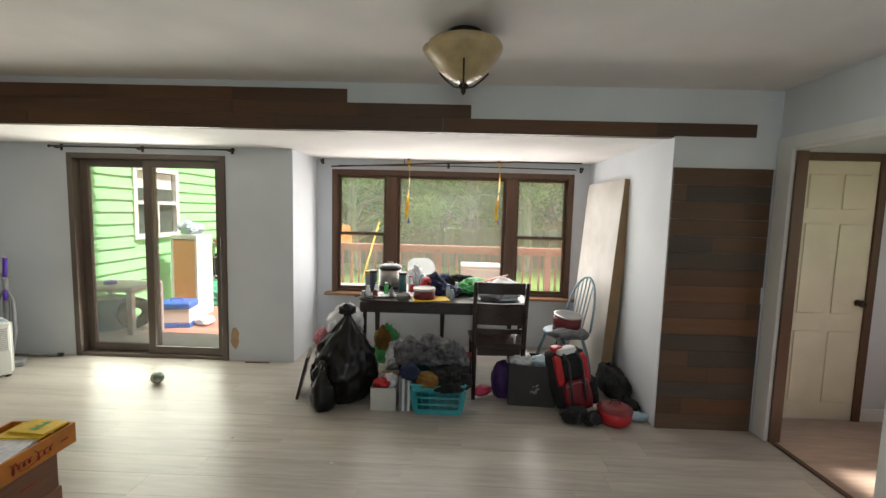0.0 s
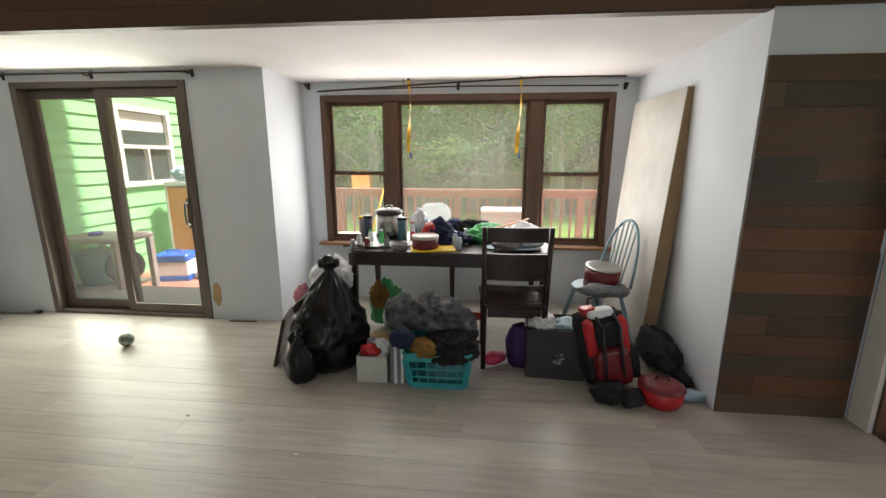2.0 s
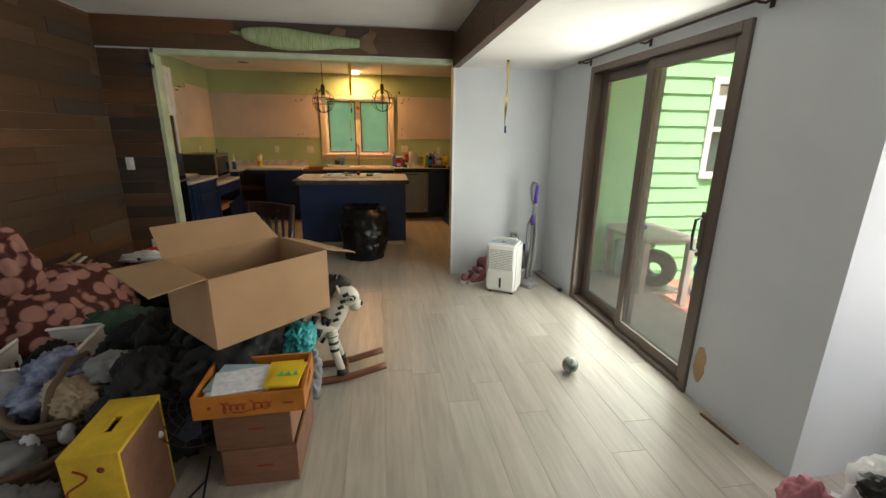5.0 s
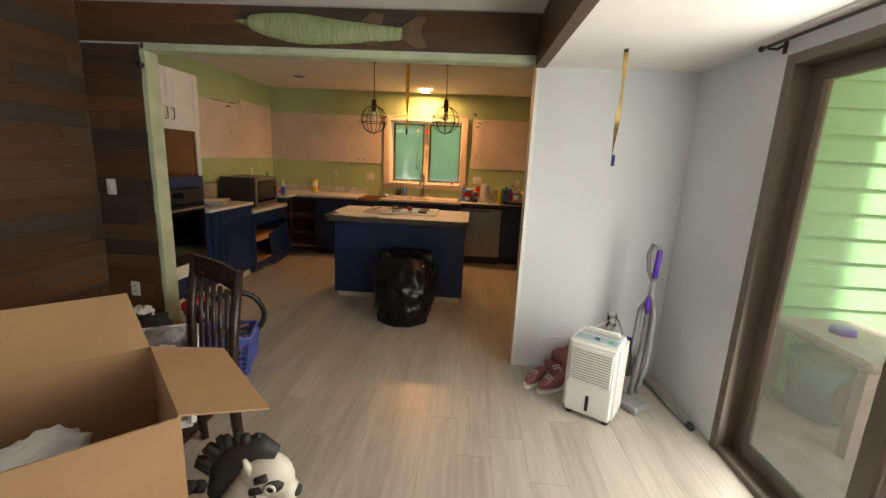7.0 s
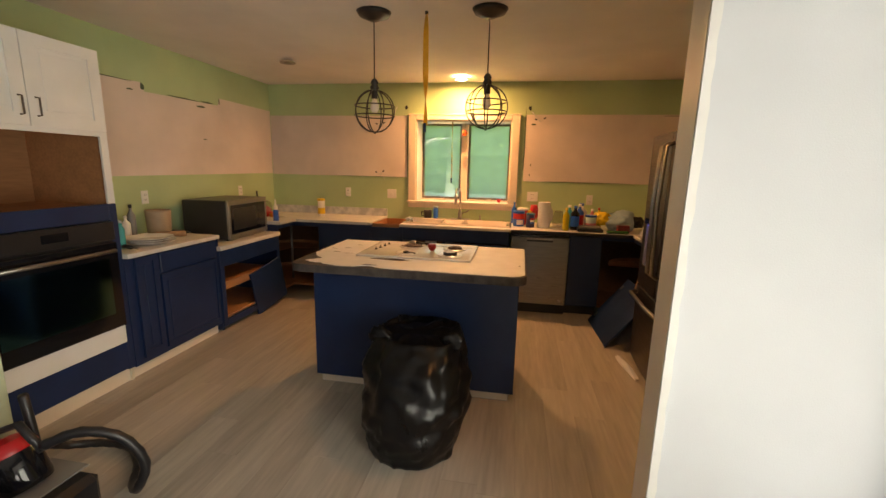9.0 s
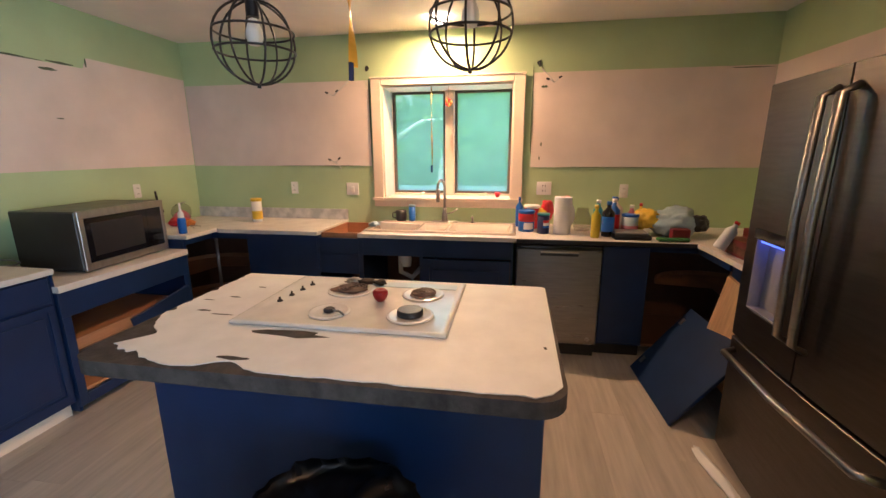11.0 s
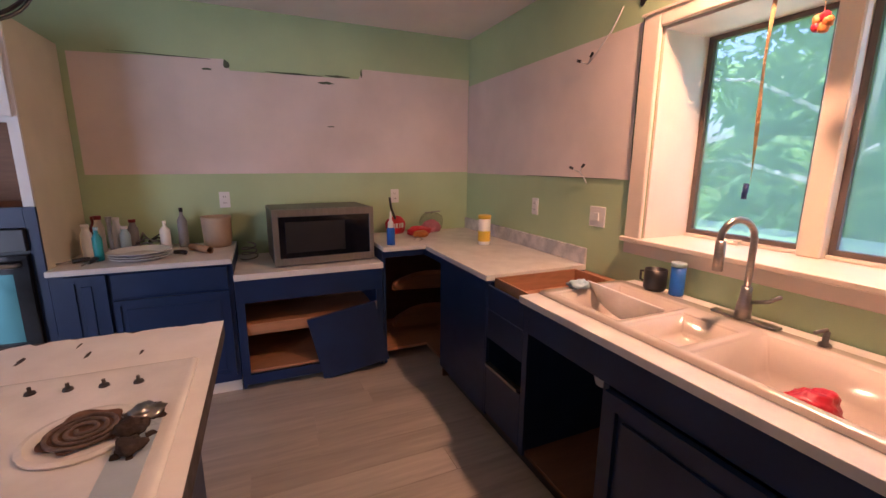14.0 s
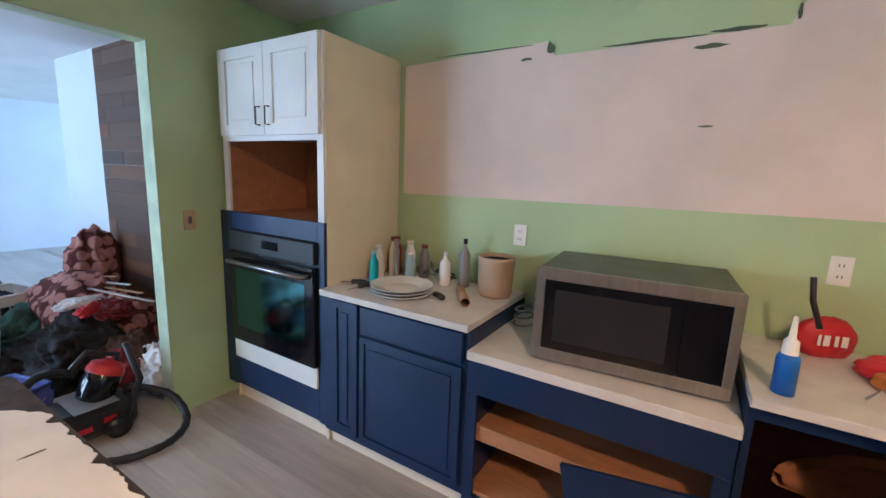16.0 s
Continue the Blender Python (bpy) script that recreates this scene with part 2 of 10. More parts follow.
def part(name, bm, mat, parent=None, label="", bevel=0.0, smooth=False, seg=1):
    """Links a bmesh as one mesh object, under a thing or a part."""
    bmesh.ops.recalc_face_normals(bm, faces=bm.faces)
    if bevel:
        bmesh.ops.bevel(bm, geom=[e for e in bm.edges if len(e.link_faces) == 2 and e.calc_face_angle(0) > 0.6], offset=bevel, segments=seg, affect="EDGES", clamp_overlap=True)
    me = bpy.data.meshes.new(name)
    bm.to_mesh(me)
    bm.free()
    if smooth:
        me.shade_smooth()
    for m in mat if isinstance(mat, (list, tuple)) else [mat]:
        me.materials.append(m)
    ob = new(name, me)
    if parent is not None:
        ob.parent = parent
    if label:
        ob["label"] = label
    return ob

APART = ("side_panel", "stile", "back_panel", "bottom_panel", "niche_lining", "face_frame", "drawer_front", "rail", "pull_out_tray", "backboard", "drawer_side")
def boxes(name, mat, parent, *bs, label="", bevel=0.0, m=None):
    if name in APART and len(bs) > 1:
        return [boxes(name, mat, parent, b, label=label, bevel=bevel, m=m) for b in bs][0]
    bm = bmesh.new()
    for b in bs:
        box(bm, *b, m=m)
    return part(name, bm, mat, parent, label, bevel)

def thing(name, label, category, m=None, group=""):
    ob = tagged(new(name), label, category, group)
    if m is not None:
        ob.matrix_basis = m
    return ob

def structure(ob, label=""):
    return tagged(ob, label, "", "", "structure")

def lathe(bm, profile, n=24, m=None, a0=0.0, a1=2 * math.pi):
    """Turns a profile of (radius, height) round z. Returns the rings."""
    rings = []
    full = abs(a1 - a0 - 2 * math.pi) < 1e-6
    for r, z in profile:
        if r < 1e-5:
            v = bm.verts.new((0, 0, z))
            rings.append([v] * n)
        else:
            rings.append([bm.verts.new((r * math.cos(a0 + (a1 - a0) * i / (n if full else n - 1)), r * math.sin(a0 + (a1 - a0) * i / (n if full else n - 1)), z)) for i in range(n)])
    for a, b in zip(rings, rings[1:]):
        for i in range(n if full else n - 1):
            q = [a[i], a[(i + 1) % n], b[(i + 1) % n], b[i]]
            q = list(dict.fromkeys(q))
            if len(q) > 2:
                try:
                    bm.faces.new(q)
                except ValueError:
                    pass
    if m is not None:
        for v in {v for ring in rings for v in ring}:
            v.co = m @ v.co
    return rings

def tube(bm, pts, r, n=8, closed=False, taper=None):
    """A tube along points."""
    pts = [Vector(p) for p in pts]
    rings = []
    up = None
    for i, p in enumerate(pts):
        a, b = pts[i - 1] if (i or closed) else p, pts[(i + 1) % len(pts)] if (i < len(pts) - 1 or closed) else p
        d = (b - a).normalized()
        if up is None:
            up = d.orthogonal().normalized()
        else:
            up = (up - d * up.dot(d)).normalized()
        side = d.cross(up)
        rad = taper[i] if taper else r
        rings.append([bm.verts.new(p + (up * math.cos(2 * math.pi * k / n) + side * math.sin(2 * math.pi * k / n)) * rad) for k in range(n)])
    pairs = list(zip(rings, rings[1:])) + ([(rings[-1], rings[0])] if closed else [])
    for a, b in pairs:
        for k in range(n):
            bm.faces.new((a[k], a[(k + 1) % n], b[(k + 1) % n], b[k]))
    if not closed:
        bm.faces.new(rings[0][::-1])
        bm.faces.new(rings[-1])

def slab(bm, outline, z0, z1, m=None):
    """A flat plate with the outline given in x and y."""
    lo, hi = [bm.verts.new((x, y, z0)) for x, y in outline], [bm.verts.new((x, y, z1)) for x, y in outline]
    bm.faces.new(lo[::-1])
    bm.faces.new(hi)
    for i in range(len(lo)):
        j = (i + 1) % len(lo)
        bm.faces.new((lo[i], lo[j], hi[j], hi[i]))
    if m is not None:
        for v in lo + hi:
            v.co = m @ v.co

def wall(name, mat, axis, a0, a1, t0, t1, z0, z1, holes=(), label=""):
    """A wall along axis ("x" or "y") from a0 to a1, between t0 and t1 across, with openings (b0, b1, low, high)."""
    bm = bmesh.new()
    def piece(p, q, lo, hi):
        if q - p > 1e-4 and hi - lo > 1e-4:
            box(bm, *((p, q, t0, t1) if axis == "x" else (t0, t1, p, q)), lo, hi)
    at = a0
    for b0, b1, lo, hi in sorted(holes):
        piece(at, b0, z0, z1)
        piece(b0, b1, z0, lo)
        piece(b0, b1, hi, z1)
        at = b1
    piece(at, a1, z0, z1)
    bmesh.ops.remove_doubles(bm, verts=bm.verts, dist=1e-5)
    return structure(part(name, bm, mat, None), label)

# ---- the large structure ----
LZ, SZ, KZ = 2.46, 2.135, 2.525  # ceilings: living room, soffit, kitchen
structure(boxes("floor", SUBFLOOR, None, (-8.3, 4.3, -3.3, 5.2, -0.12, -0.0014)))
structure(boxes("ceiling_living", CEIL, None, (-4.16, 4.3, -3.3, 3.30, LZ, LZ + 0.1)))
structure(boxes("ceiling_soffit", CEIL, None, (-4.16, 2.05, 3.35, 5.2, SZ, SZ + 0.1)))
structure(boxes("ceiling_kitchen", CEIL, None, (-8.4, -4.16, -0.6, 4.85, KZ, KZ + 0.1)))
structure(boxes("roof", SUBFLOOR, None, (-8.4, 4.4, -3.4, 5.5, 2.7, 2.8)))
wall("wall_header", PAINT, "x", -4.10, 2.78, 3.30, 3.35, SZ, 2.70)
wall("wall_east_of_bay", PAINT, "x", 2.05, 2.78, 3.30, 3.42, 0, SZ)
wall("wall_bay_east", PAINT, "y", 3.42, 5.20, 2.05, 2.17, 0, 2.7)
SL = (-3.31, -1.735, 0.0, 2.05)
wall("wall_north", PAINT, "x", -4.10, -1.07, 4.35, 4.48, 0, 2.7, [SL])
wall("wall_bay_west", PAINT, "y", 4.48, 5.20, -1.19, -1.07, 0, 2.7)
BAY = (-0.86, 1.84, 0.60, 1.99)
wall("wall_bay_north", PAINT, "x", -1.07, 2.05, 5.08, 5.20, 0, 2.7, [BAY])
wall("wall_partition", PAINT, "y", 0.14, 4.35, -4.16, -4.10, 0, 2.7, [(0.60, 3.30, 0, 2.16)])
wall("wall_kitchen_east", GREEN, "y", -0.40, 4.85, -4.22, -4.16, 0, 2.7, [(0.60, 3.30, 0, 2.16)])
wall("wall_south_west", PAINT, "x", -4.16, -1.37, 0.02, 0.14, 0, 2.7)
wall("wall_hall_west", PAINT, "y", -3.2, 0.02, -1.49, -1.37, 0, 2.7)
wall("wall_south", PAINT, "x", -1.49, 4.2, -3.3, -3.2, 0, 2.7, [(-0.15, 1.35, 0.9, 2.1)])
wall("wall_east", PAINT, "y", -3.2, 3.30, 2.78, 2.83, 0, 2.7, [(2.40, 3.16, 0, 2.05)])
wall("wall_hall_north", PAINT, "x", 2.83, 4.2, 3.52, 3.62, 0, 2.7)
wall("wall_hall_east", PAINT, "y", -3.2, 3.62, 4.2, 4.3, 0, 2.7, [(1.6, 2.8, 0.9, 2.1)])
wall("wall_hall_return", PAINT, "y", 3.30, 3.62, 2.78, 2.83, 0, 2.7)
KW = (1.59, 2.745, 1.115, 2.092)
wall("wall_kitchen_west", GREEN, "y", -0.48, 4.82, -8.33, -7.97, 0, 2.7, [KW])
wall("wall_kitchen_south", GREEN, "x", -8.10, -4.16, -0.52, -0.40, 0, 2.7)
wall("wall_kitchen_north", GREEN, "x", -8.10, -4.16, 4.78, 4.90, 0, 2.7)

# ==== setting details ====
CABLE = material("grey_white_cable", (0.6, 0.6, 0.6), 0.5, bump=0)
PINK = material("pink_fabric", (0.55, 0.2, 0.24), 0.8, vary=0.15)
RED = material("red_plastic", (0.5, 0.015, 0.02), 0.35, vary=0.05, bump=0.01)
DARKRED = material("dark_red_tin", (0.17, 0.012, 0.018), 0.35, vary=0.08, bump=0.01)
BLUE = material("bright_blue_plastic", (0.02, 0.13, 0.55), 0.35, vary=0.05, bump=0.01)
TEAL = material("teal_plastic", (0.02, 0.33, 0.36), 0.4, vary=0.05, bump=0.01)
YELLOW = material("yellow_paint", (0.75, 0.5, 0.02), 0.45, vary=0.08, bump=0.02)
ORANGE = material("orange_yellow_stained_wood", (0.5, 0.17, 0.02), 0.45, vary=0.12, bump=0.04)
GREENP = material("green_plastic", (0.05, 0.42, 0.12), 0.4, vary=0.05)
PURPLE = material("purple_plastic", (0.10, 0.03, 0.42), 0.35, vary=0.05, bump=0.01)
PALEBLUE = material("pale_blue_plastic", (0.35, 0.48, 0.55), 0.4, vary=0.05)
GREY = material("grey_plastic", (0.22, 0.22, 0.22), 0.4, vary=0.06)
TAN = material("tan_clay", (0.42, 0.32, 0.22), 0.6, vary=0.08)
CARDBOARD = material("brown_corrugated_cardboard", (0.40, 0.235, 0.125), 0.8, noise_scale=4, vary=0.05, fine=60, bump=0.04)
CARDIN = material("cardboard_inside", (0.33, 0.19, 0.10), 0.85, noise_scale=4, vary=0.05)
PAPER = material("white_paper", (0.75, 0.76, 0.78), 0.7, vary=0.04, bump=0.02)
DARKWOOD = palette("espresso_wood", [(0.022, 0.010, 0.008), (0.026, 0.012, 0.009)], 0.3, (0.6, 6, 6), 18, spec=0.5)
RUSTCOIL = material("rusty_brown_coil", (0.14, 0.10, 0.08), 0.6, noise_scale=30, vary=0.25, bump=0.1)
SPILL = material("baked_brown_spill", (0.14, 0.07, 0.04), 0.7, noise_scale=22, vary=0.35, bump=0.2)
TIMERRED = material("deep_red_plastic", (0.28, 0.008, 0.01), 0.3, vary=0.05, bump=0)
BLACKBAG = material("glossy_black_bin_bag", (0.005, 0.005, 0.006), 0.30, vary=0.1, fine=22, bump=0.10, spec=0.35)
INK = material("black_ink", (0.02, 0.02, 0.02), 0.6, bump=0)
SOOT = material("burnt_crust", (0.035, 0.022, 0.015), 0.8, noise_scale=25, vary=0.3, bump=0.3)
PORCELAIN = material("off_white_enamel", (0.52, 0.46, 0.40), 0.22, noise_scale=3, vary=0.03, bump=0.0, coat=0.3)
ENAMEL = material("white_enamel", (0.80, 0.79, 0.77), 0.2, noise_scale=8, vary=0.05, bump=0.0, coat=0.3)
FLYPAPER = material("amber_fly_paper", (0.75, 0.42, 0.03), 0.35, noise_scale=10, vary=0.12)
LEATHER = material("cream_dirty_casing", (0.45, 0.36, 0.24), 0.6, vary=0.1)

def rod(name, pts, r, mat, parent, n=8, label="", closed=False, taper=None):
    bm = bmesh.new()
    tube(bm, pts, r, n, closed, taper)
    return part(name, bm, mat, parent, label, smooth=True)

def turned(name, profile, mat, parent, n=24, m=None, label="", smooth=True):
    bm = bmesh.new()
    lathe(bm, profile, n, m)
    ob = part(name, bm, mat, parent, label)
    if smooth:
        for p in ob.data.polygons:
            p.use_smooth = abs(p.normal.z) < 0.9
    return ob

def outlet(name, m, kind="outlet", mat=None):
    """A wall plate with its sockets or its rocker, facing -y of its pose."""
    t = thing(name, "white plastic electrical %s plate on the wall" % kind, "wall plate", m)
    boxes("plate", mat or WHITE, t, (-0.035, 0.035, -0.006, 0, -0.057, 0.057), bevel=0.002)
    if kind == "outlet":
        for z in (-0.022, 0.022):
            bm = bmesh.new()
            box(bm, -0.017, 0.017, -0.009, -0.006, z - 0.014, z + 0.014)
            o = part("socket", bm, mat or WHITE, t)
            boxes("slot", INK, o, (-0.008, -0.005, -0.0095, -0.009, z - 0.006, z + 0.006), (0.005, 0.008, -0.0095, -0.009, z - 0.006, z + 0.006))
    else:
        boxes("toggle", BRONZE if mat else WHITE, t, (-0.010, 0.010, -0.014, -0.006, -0.022, 0.022), bevel=0.002)
    return t

# jambs of the wide opening, torn-edged pale green drywall ends
def ragged(name, mat, axis, a0, a1, b, c0, c1, seed, amp=0.012):
    """A thin strip with a ragged outer edge. axis z: upright at y=a0..a1; axis y: lying at z=a0..a1."""
    rnd = random.Random(seed)
    bm = bmesh.new()
    n = 40
    rows = []
    for i in range(n + 1):
        u = c0 + (c1 - c0) * i / n
        e = a1 + rnd.uniform(-amp, amp)
        pts = [(b, a0, u), (b + 0.006, a0, u), (b + 0.006, e, u), (b, e, u)] if axis == "z" else [(b, u, a0), (b + 0.006, u, a0), (b + 0.006, u, e), (b, u, e)]
        rows.append([bm.verts.new(p) for p in pts])
    for p, q in zip(rows, rows[1:]):
        for k in range(4):
            bm.faces.new((p[k], p[(k + 1) % 4], q[(k + 1) % 4], q[k]))
    bm.faces.new(rows[0])
    bm.faces.new(rows[-1][::-1])
    return structure(part(name, bm, mat, None))
PALEGREEN = material("pale_green_jamb_paint", (0.52, 0.60, 0.42), 0.6, noise_scale=5, vary=0.1, bump=0.08)
ragged("trim", PALEGREEN, "z", 0.605, 0.575, -4.1, 0.0, 2.2, 1)
ragged("trim", PALEGREEN, "y", 2.16, 2.195, -4.1, 0.57, 3.31, 2, 0.007)
ragged("trim", WHITE, "z", 3.295, 3.318, -4.1, 0.0, 2.18, 3, 0.004)
structure(boxes("trim", PALEGREEN, None, (-4.219, -4.101, 0.601, 0.606, 0, 2.15)))
structure(boxes("trim", CREAM, None, (-4.219, -4.101, 3.293, 3.299, 0, 2.15)))
structure(boxes("trim", PALEGREEN, None, (-4.219, -4.101, 0.601, 3.299, 2.152, 2.159)))
tt = thing("jamb_bolt", "black dowel stub in the drywall jamb", "fastener")
rod("stub", [(-4.094, 0.585, 2.05), (-4.06, 0.585, 2.05)], 0.018, BLACK, tt)

# ---- living room: hanging board cladding ----
def clad(owner, axis, a0, a1, t, z0, z1, seed, out=1, hole=None, h=0.115, mat=None, ragged_top=0.0):
    """Boards laid flat on a wall, each one an object under the wall."""
    rnd = random.Random(seed)
    z, k = z0, 0
    while z < z1 - 0.02:
        hh = min(h, z1 - z)
        at = a0 - rnd.uniform(0, 0.8)
        while at < a1:
            ln = rnd.choice((0.6, 0.9, 1.2))
            p, q = max(at, a0), min(at + ln, a1)
            at += ln
            spans = [(p, q)]
            if hole and z + hh > hole[2] and z < hole[3]:
                spans = [(p, min(q, hole[0])), (max(p, hole[1]), q)]
            for p, q in spans:
                if q - p < 0.02:
                    continue
                d = 0.010 + rnd.uniform(0, 0.004)
                bm = bmesh.new()
                if axis == "x":
                    box(bm, p + 0.0006, q - 0.0006, *sorted((t, t + out * d)), z + 0.0008, z + hh - 0.0008)
                else:
                    box(bm, *sorted((t, t + out * d)), p + 0.0006, q - 0.0006, z + 0.0008, z + hh - 0.0008)
                part("board", bm, mat or PLANKS, owner)
        z += hh
        k += 1

D_ = bpy.data.objects
clad(D_["wall_partition"], "y", 0.152, 0.572, -4.099, 0.0, 2.2, 11)
clad(D_["wall_partition"], "y", 0.152, 3.31, -4.099, 2.2, 2.45, 12, h=0.125)
clad(D_["wall_south_west"], "x", -4.086, -2.27, 0.141, 0.0, 2.45, 13)
clad(D_["wall_east_of_bay"], "x", 2.055, 2.745, 3.299, 0.0, 1.925, 14, -1, h=0.12)
# stepped boards along the header
for z0, z1, x1 in ((2.135, 2.225, 2.605), (2.225, 2.318, 0.614), (2.318, 2.412, -0.266)):
    rnd = random.Random(int(z0 * 1000))
    at = -4.085
    while at < x1 - 0.01:
        q = min(at + rnd.choice((0.9, 1.2, 1.5)), x1)
        if x1 - q < 0.3:
            q = x1
        boxes("board", BEAMWOOD, D_["wall_header"], (at + 0.0006, q - 0.0006, 3.284 + rnd.uniform(0, 0.003), 3.299, z0 + 0.0008, z1 - 0.0008))
        at = q
structure(boxes("trim", BEAMWOOD, None, (-4.085, 2.04, 3.285, 3.349, 2.124, 2.1345)))

# ---- glazed openings ----
def slider():
    t = structure(thing("door_1", "taupe framed sliding glass patio door, closed", "door"))
    x0, x1, z1 = -3.31, -1.735, 2.05
    boxes("door_frame", BRONZE, t, (x0, x0 + 0.055, 4.33, 4.47, 0, z1), (x1 - 0.055, x1, 4.33, 4.47, 0, z1), (x0 + 0.055, x1 - 0.055, 4.33, 4.47, z1 - 0.05, z1), (x0 + 0.055, x1 - 0.055, 4.34, 4.47, 0, 0.035), bevel=0.003)
    for name, a, b, y in (("fixed_panel", x0 + 0.056, -2.50, 4.42), ("sliding_panel", -2.575, x1 - 0.056, 4.365)):
        p = boxes(name, BRONZE, t, (a, a + 0.075, y, y + 0.04, 0.037, z1 - 0.052), (b - 0.06, b, y, y + 0.04, 0.037, z1 - 0.052), (a + 0.075, b - 0.06, y, y + 0.04, 0.037, 0.115), (a + 0.075, b - 0.06, y, y + 0.04, z1 - 0.125, z1 - 0.052), bevel=0.003)
        g = boxes("pane", DOORGLASS, p, (a + 0.075, b - 0.06, y + 0.018, y + 0.023, 0.115, z1 - 0.125))
        g.visible_shadow = False
    h = rod("handle", [(-1.85, 4.363, 0.86), (-1.85, 4.315, 0.875), (-1.85, 4.31, 0.96), (-1.85, 4.315, 1.045), (-1.85, 4.363, 1.06)], 0.009, BLACK, t)
    boxes("lock_plate", BRONZE, t, (-1.868, -1.832, 4.358, 4.365, 0.83, 1.09), bevel=0.002)
slider()

def bay_window():
    t = structure(thing("window_1", "wide brown framed triple window over the bay", "window"))
    x0, x1, z0, z1 = -0.86, 1.84, 0.60, 1.99
    y0, y1 = 5.055, 5.19
    boxes("window_casing", TRIM, t, (x0 - 0.03, x0 + 0.03, y0, y0 + 0.03, z0, z1 + 0.03), (x1 - 0.03, x1 + 0.03, y0, y0 + 0.03, z0, z1 + 0.03), (x0 + 0.03, x1 - 0.03, y0, y0 + 0.03, z1 - 0.03, z1 + 0.03), bevel=0.004)
    boxes("window_frame", TRIM, t, (x0 + 0.001, x0 + 0.03, y0 + 0.031, y1, z0, z1), (x1 - 0.03, x1 - 0.001, y0 + 0.031, y1, z0, z1), (x0 + 0.03, x1 - 0.03, y0 + 0.031, y1, z1 - 0.03, z1 - 0.001), (x0 + 0.03, x1 - 0.03, y0 + 0.031, y1, z0 + 0.001, z0 + 0.03))
    boxes("mullion", TRIM, t, (-0.27, -0.135, y0 + 0.002, y1, z0 + 0.031, z1 - 0.031), bevel=0.01)
    boxes("mullion", TRIM, t, (1.105, 1.235, y0 + 0.002, y1, z0 + 0.031, z1 - 0.031), bevel=0.01)
    s = boxes("window_sill", SILLWOOD, t, (x0 - 0.10, x1 + 0.10, 4.985, 5.10, z0 - 0.03, z0 - 0.002), bevel=0.004)
    for a, b in ((x0 + 0.031, -0.271), (1.236, x1 - 0.031)):
        zc = 1.285
        for n, lo, hi, y in (("lower_sash", z0 + 0.032, zc + 0.02, 5.10), ("upper_sash", zc - 0.02, z1 - 0.032, 5.135)):
            p = boxes(n, TRIM, t, (a, a + 0.028, y, y + 0.03, lo, hi), (b - 0.028, b, y, y + 0.03, lo, hi), (a + 0.028, b - 0.028, y, y + 0.03, lo, lo + 0.035), (a + 0.028, b - 0.028, y, y + 0.03, hi - 0.03, hi))
            g = boxes("pane", GLASS, p, (a + 0.028, b - 0.028, y + 0.013, y + 0.017, lo + 0.035, hi - 0.03))
            g.visible_shadow = False
        boxes("sash_lock", BRONZE, t, ((a + b) / 2 - 0.02, (a + b) / 2 + 0.02, 5.08, 5.099, zc, zc + 0.02))
    p = boxes("fixed_sash", TRIM, t, (-0.134, -0.106, 5.11, 5.14, z0 + 0.032, z1 - 0.032), (1.076, 1.104, 5.11, 5.14, z0 + 0.032, z1 - 0.032), (-0.106, 1.076, 5.11, 5.14, z0 + 0.032, z0 + 0.065), (-0.106, 1.076, 5.11, 5.14, z1 - 0.06, z1 - 0.032))
    g = boxes("pane", GLASS, p, (-0.106, 1.076, 5.123, 5.127, z0 + 0.065, z1 - 0.06))
    g.visible_shadow = False
bay_window()

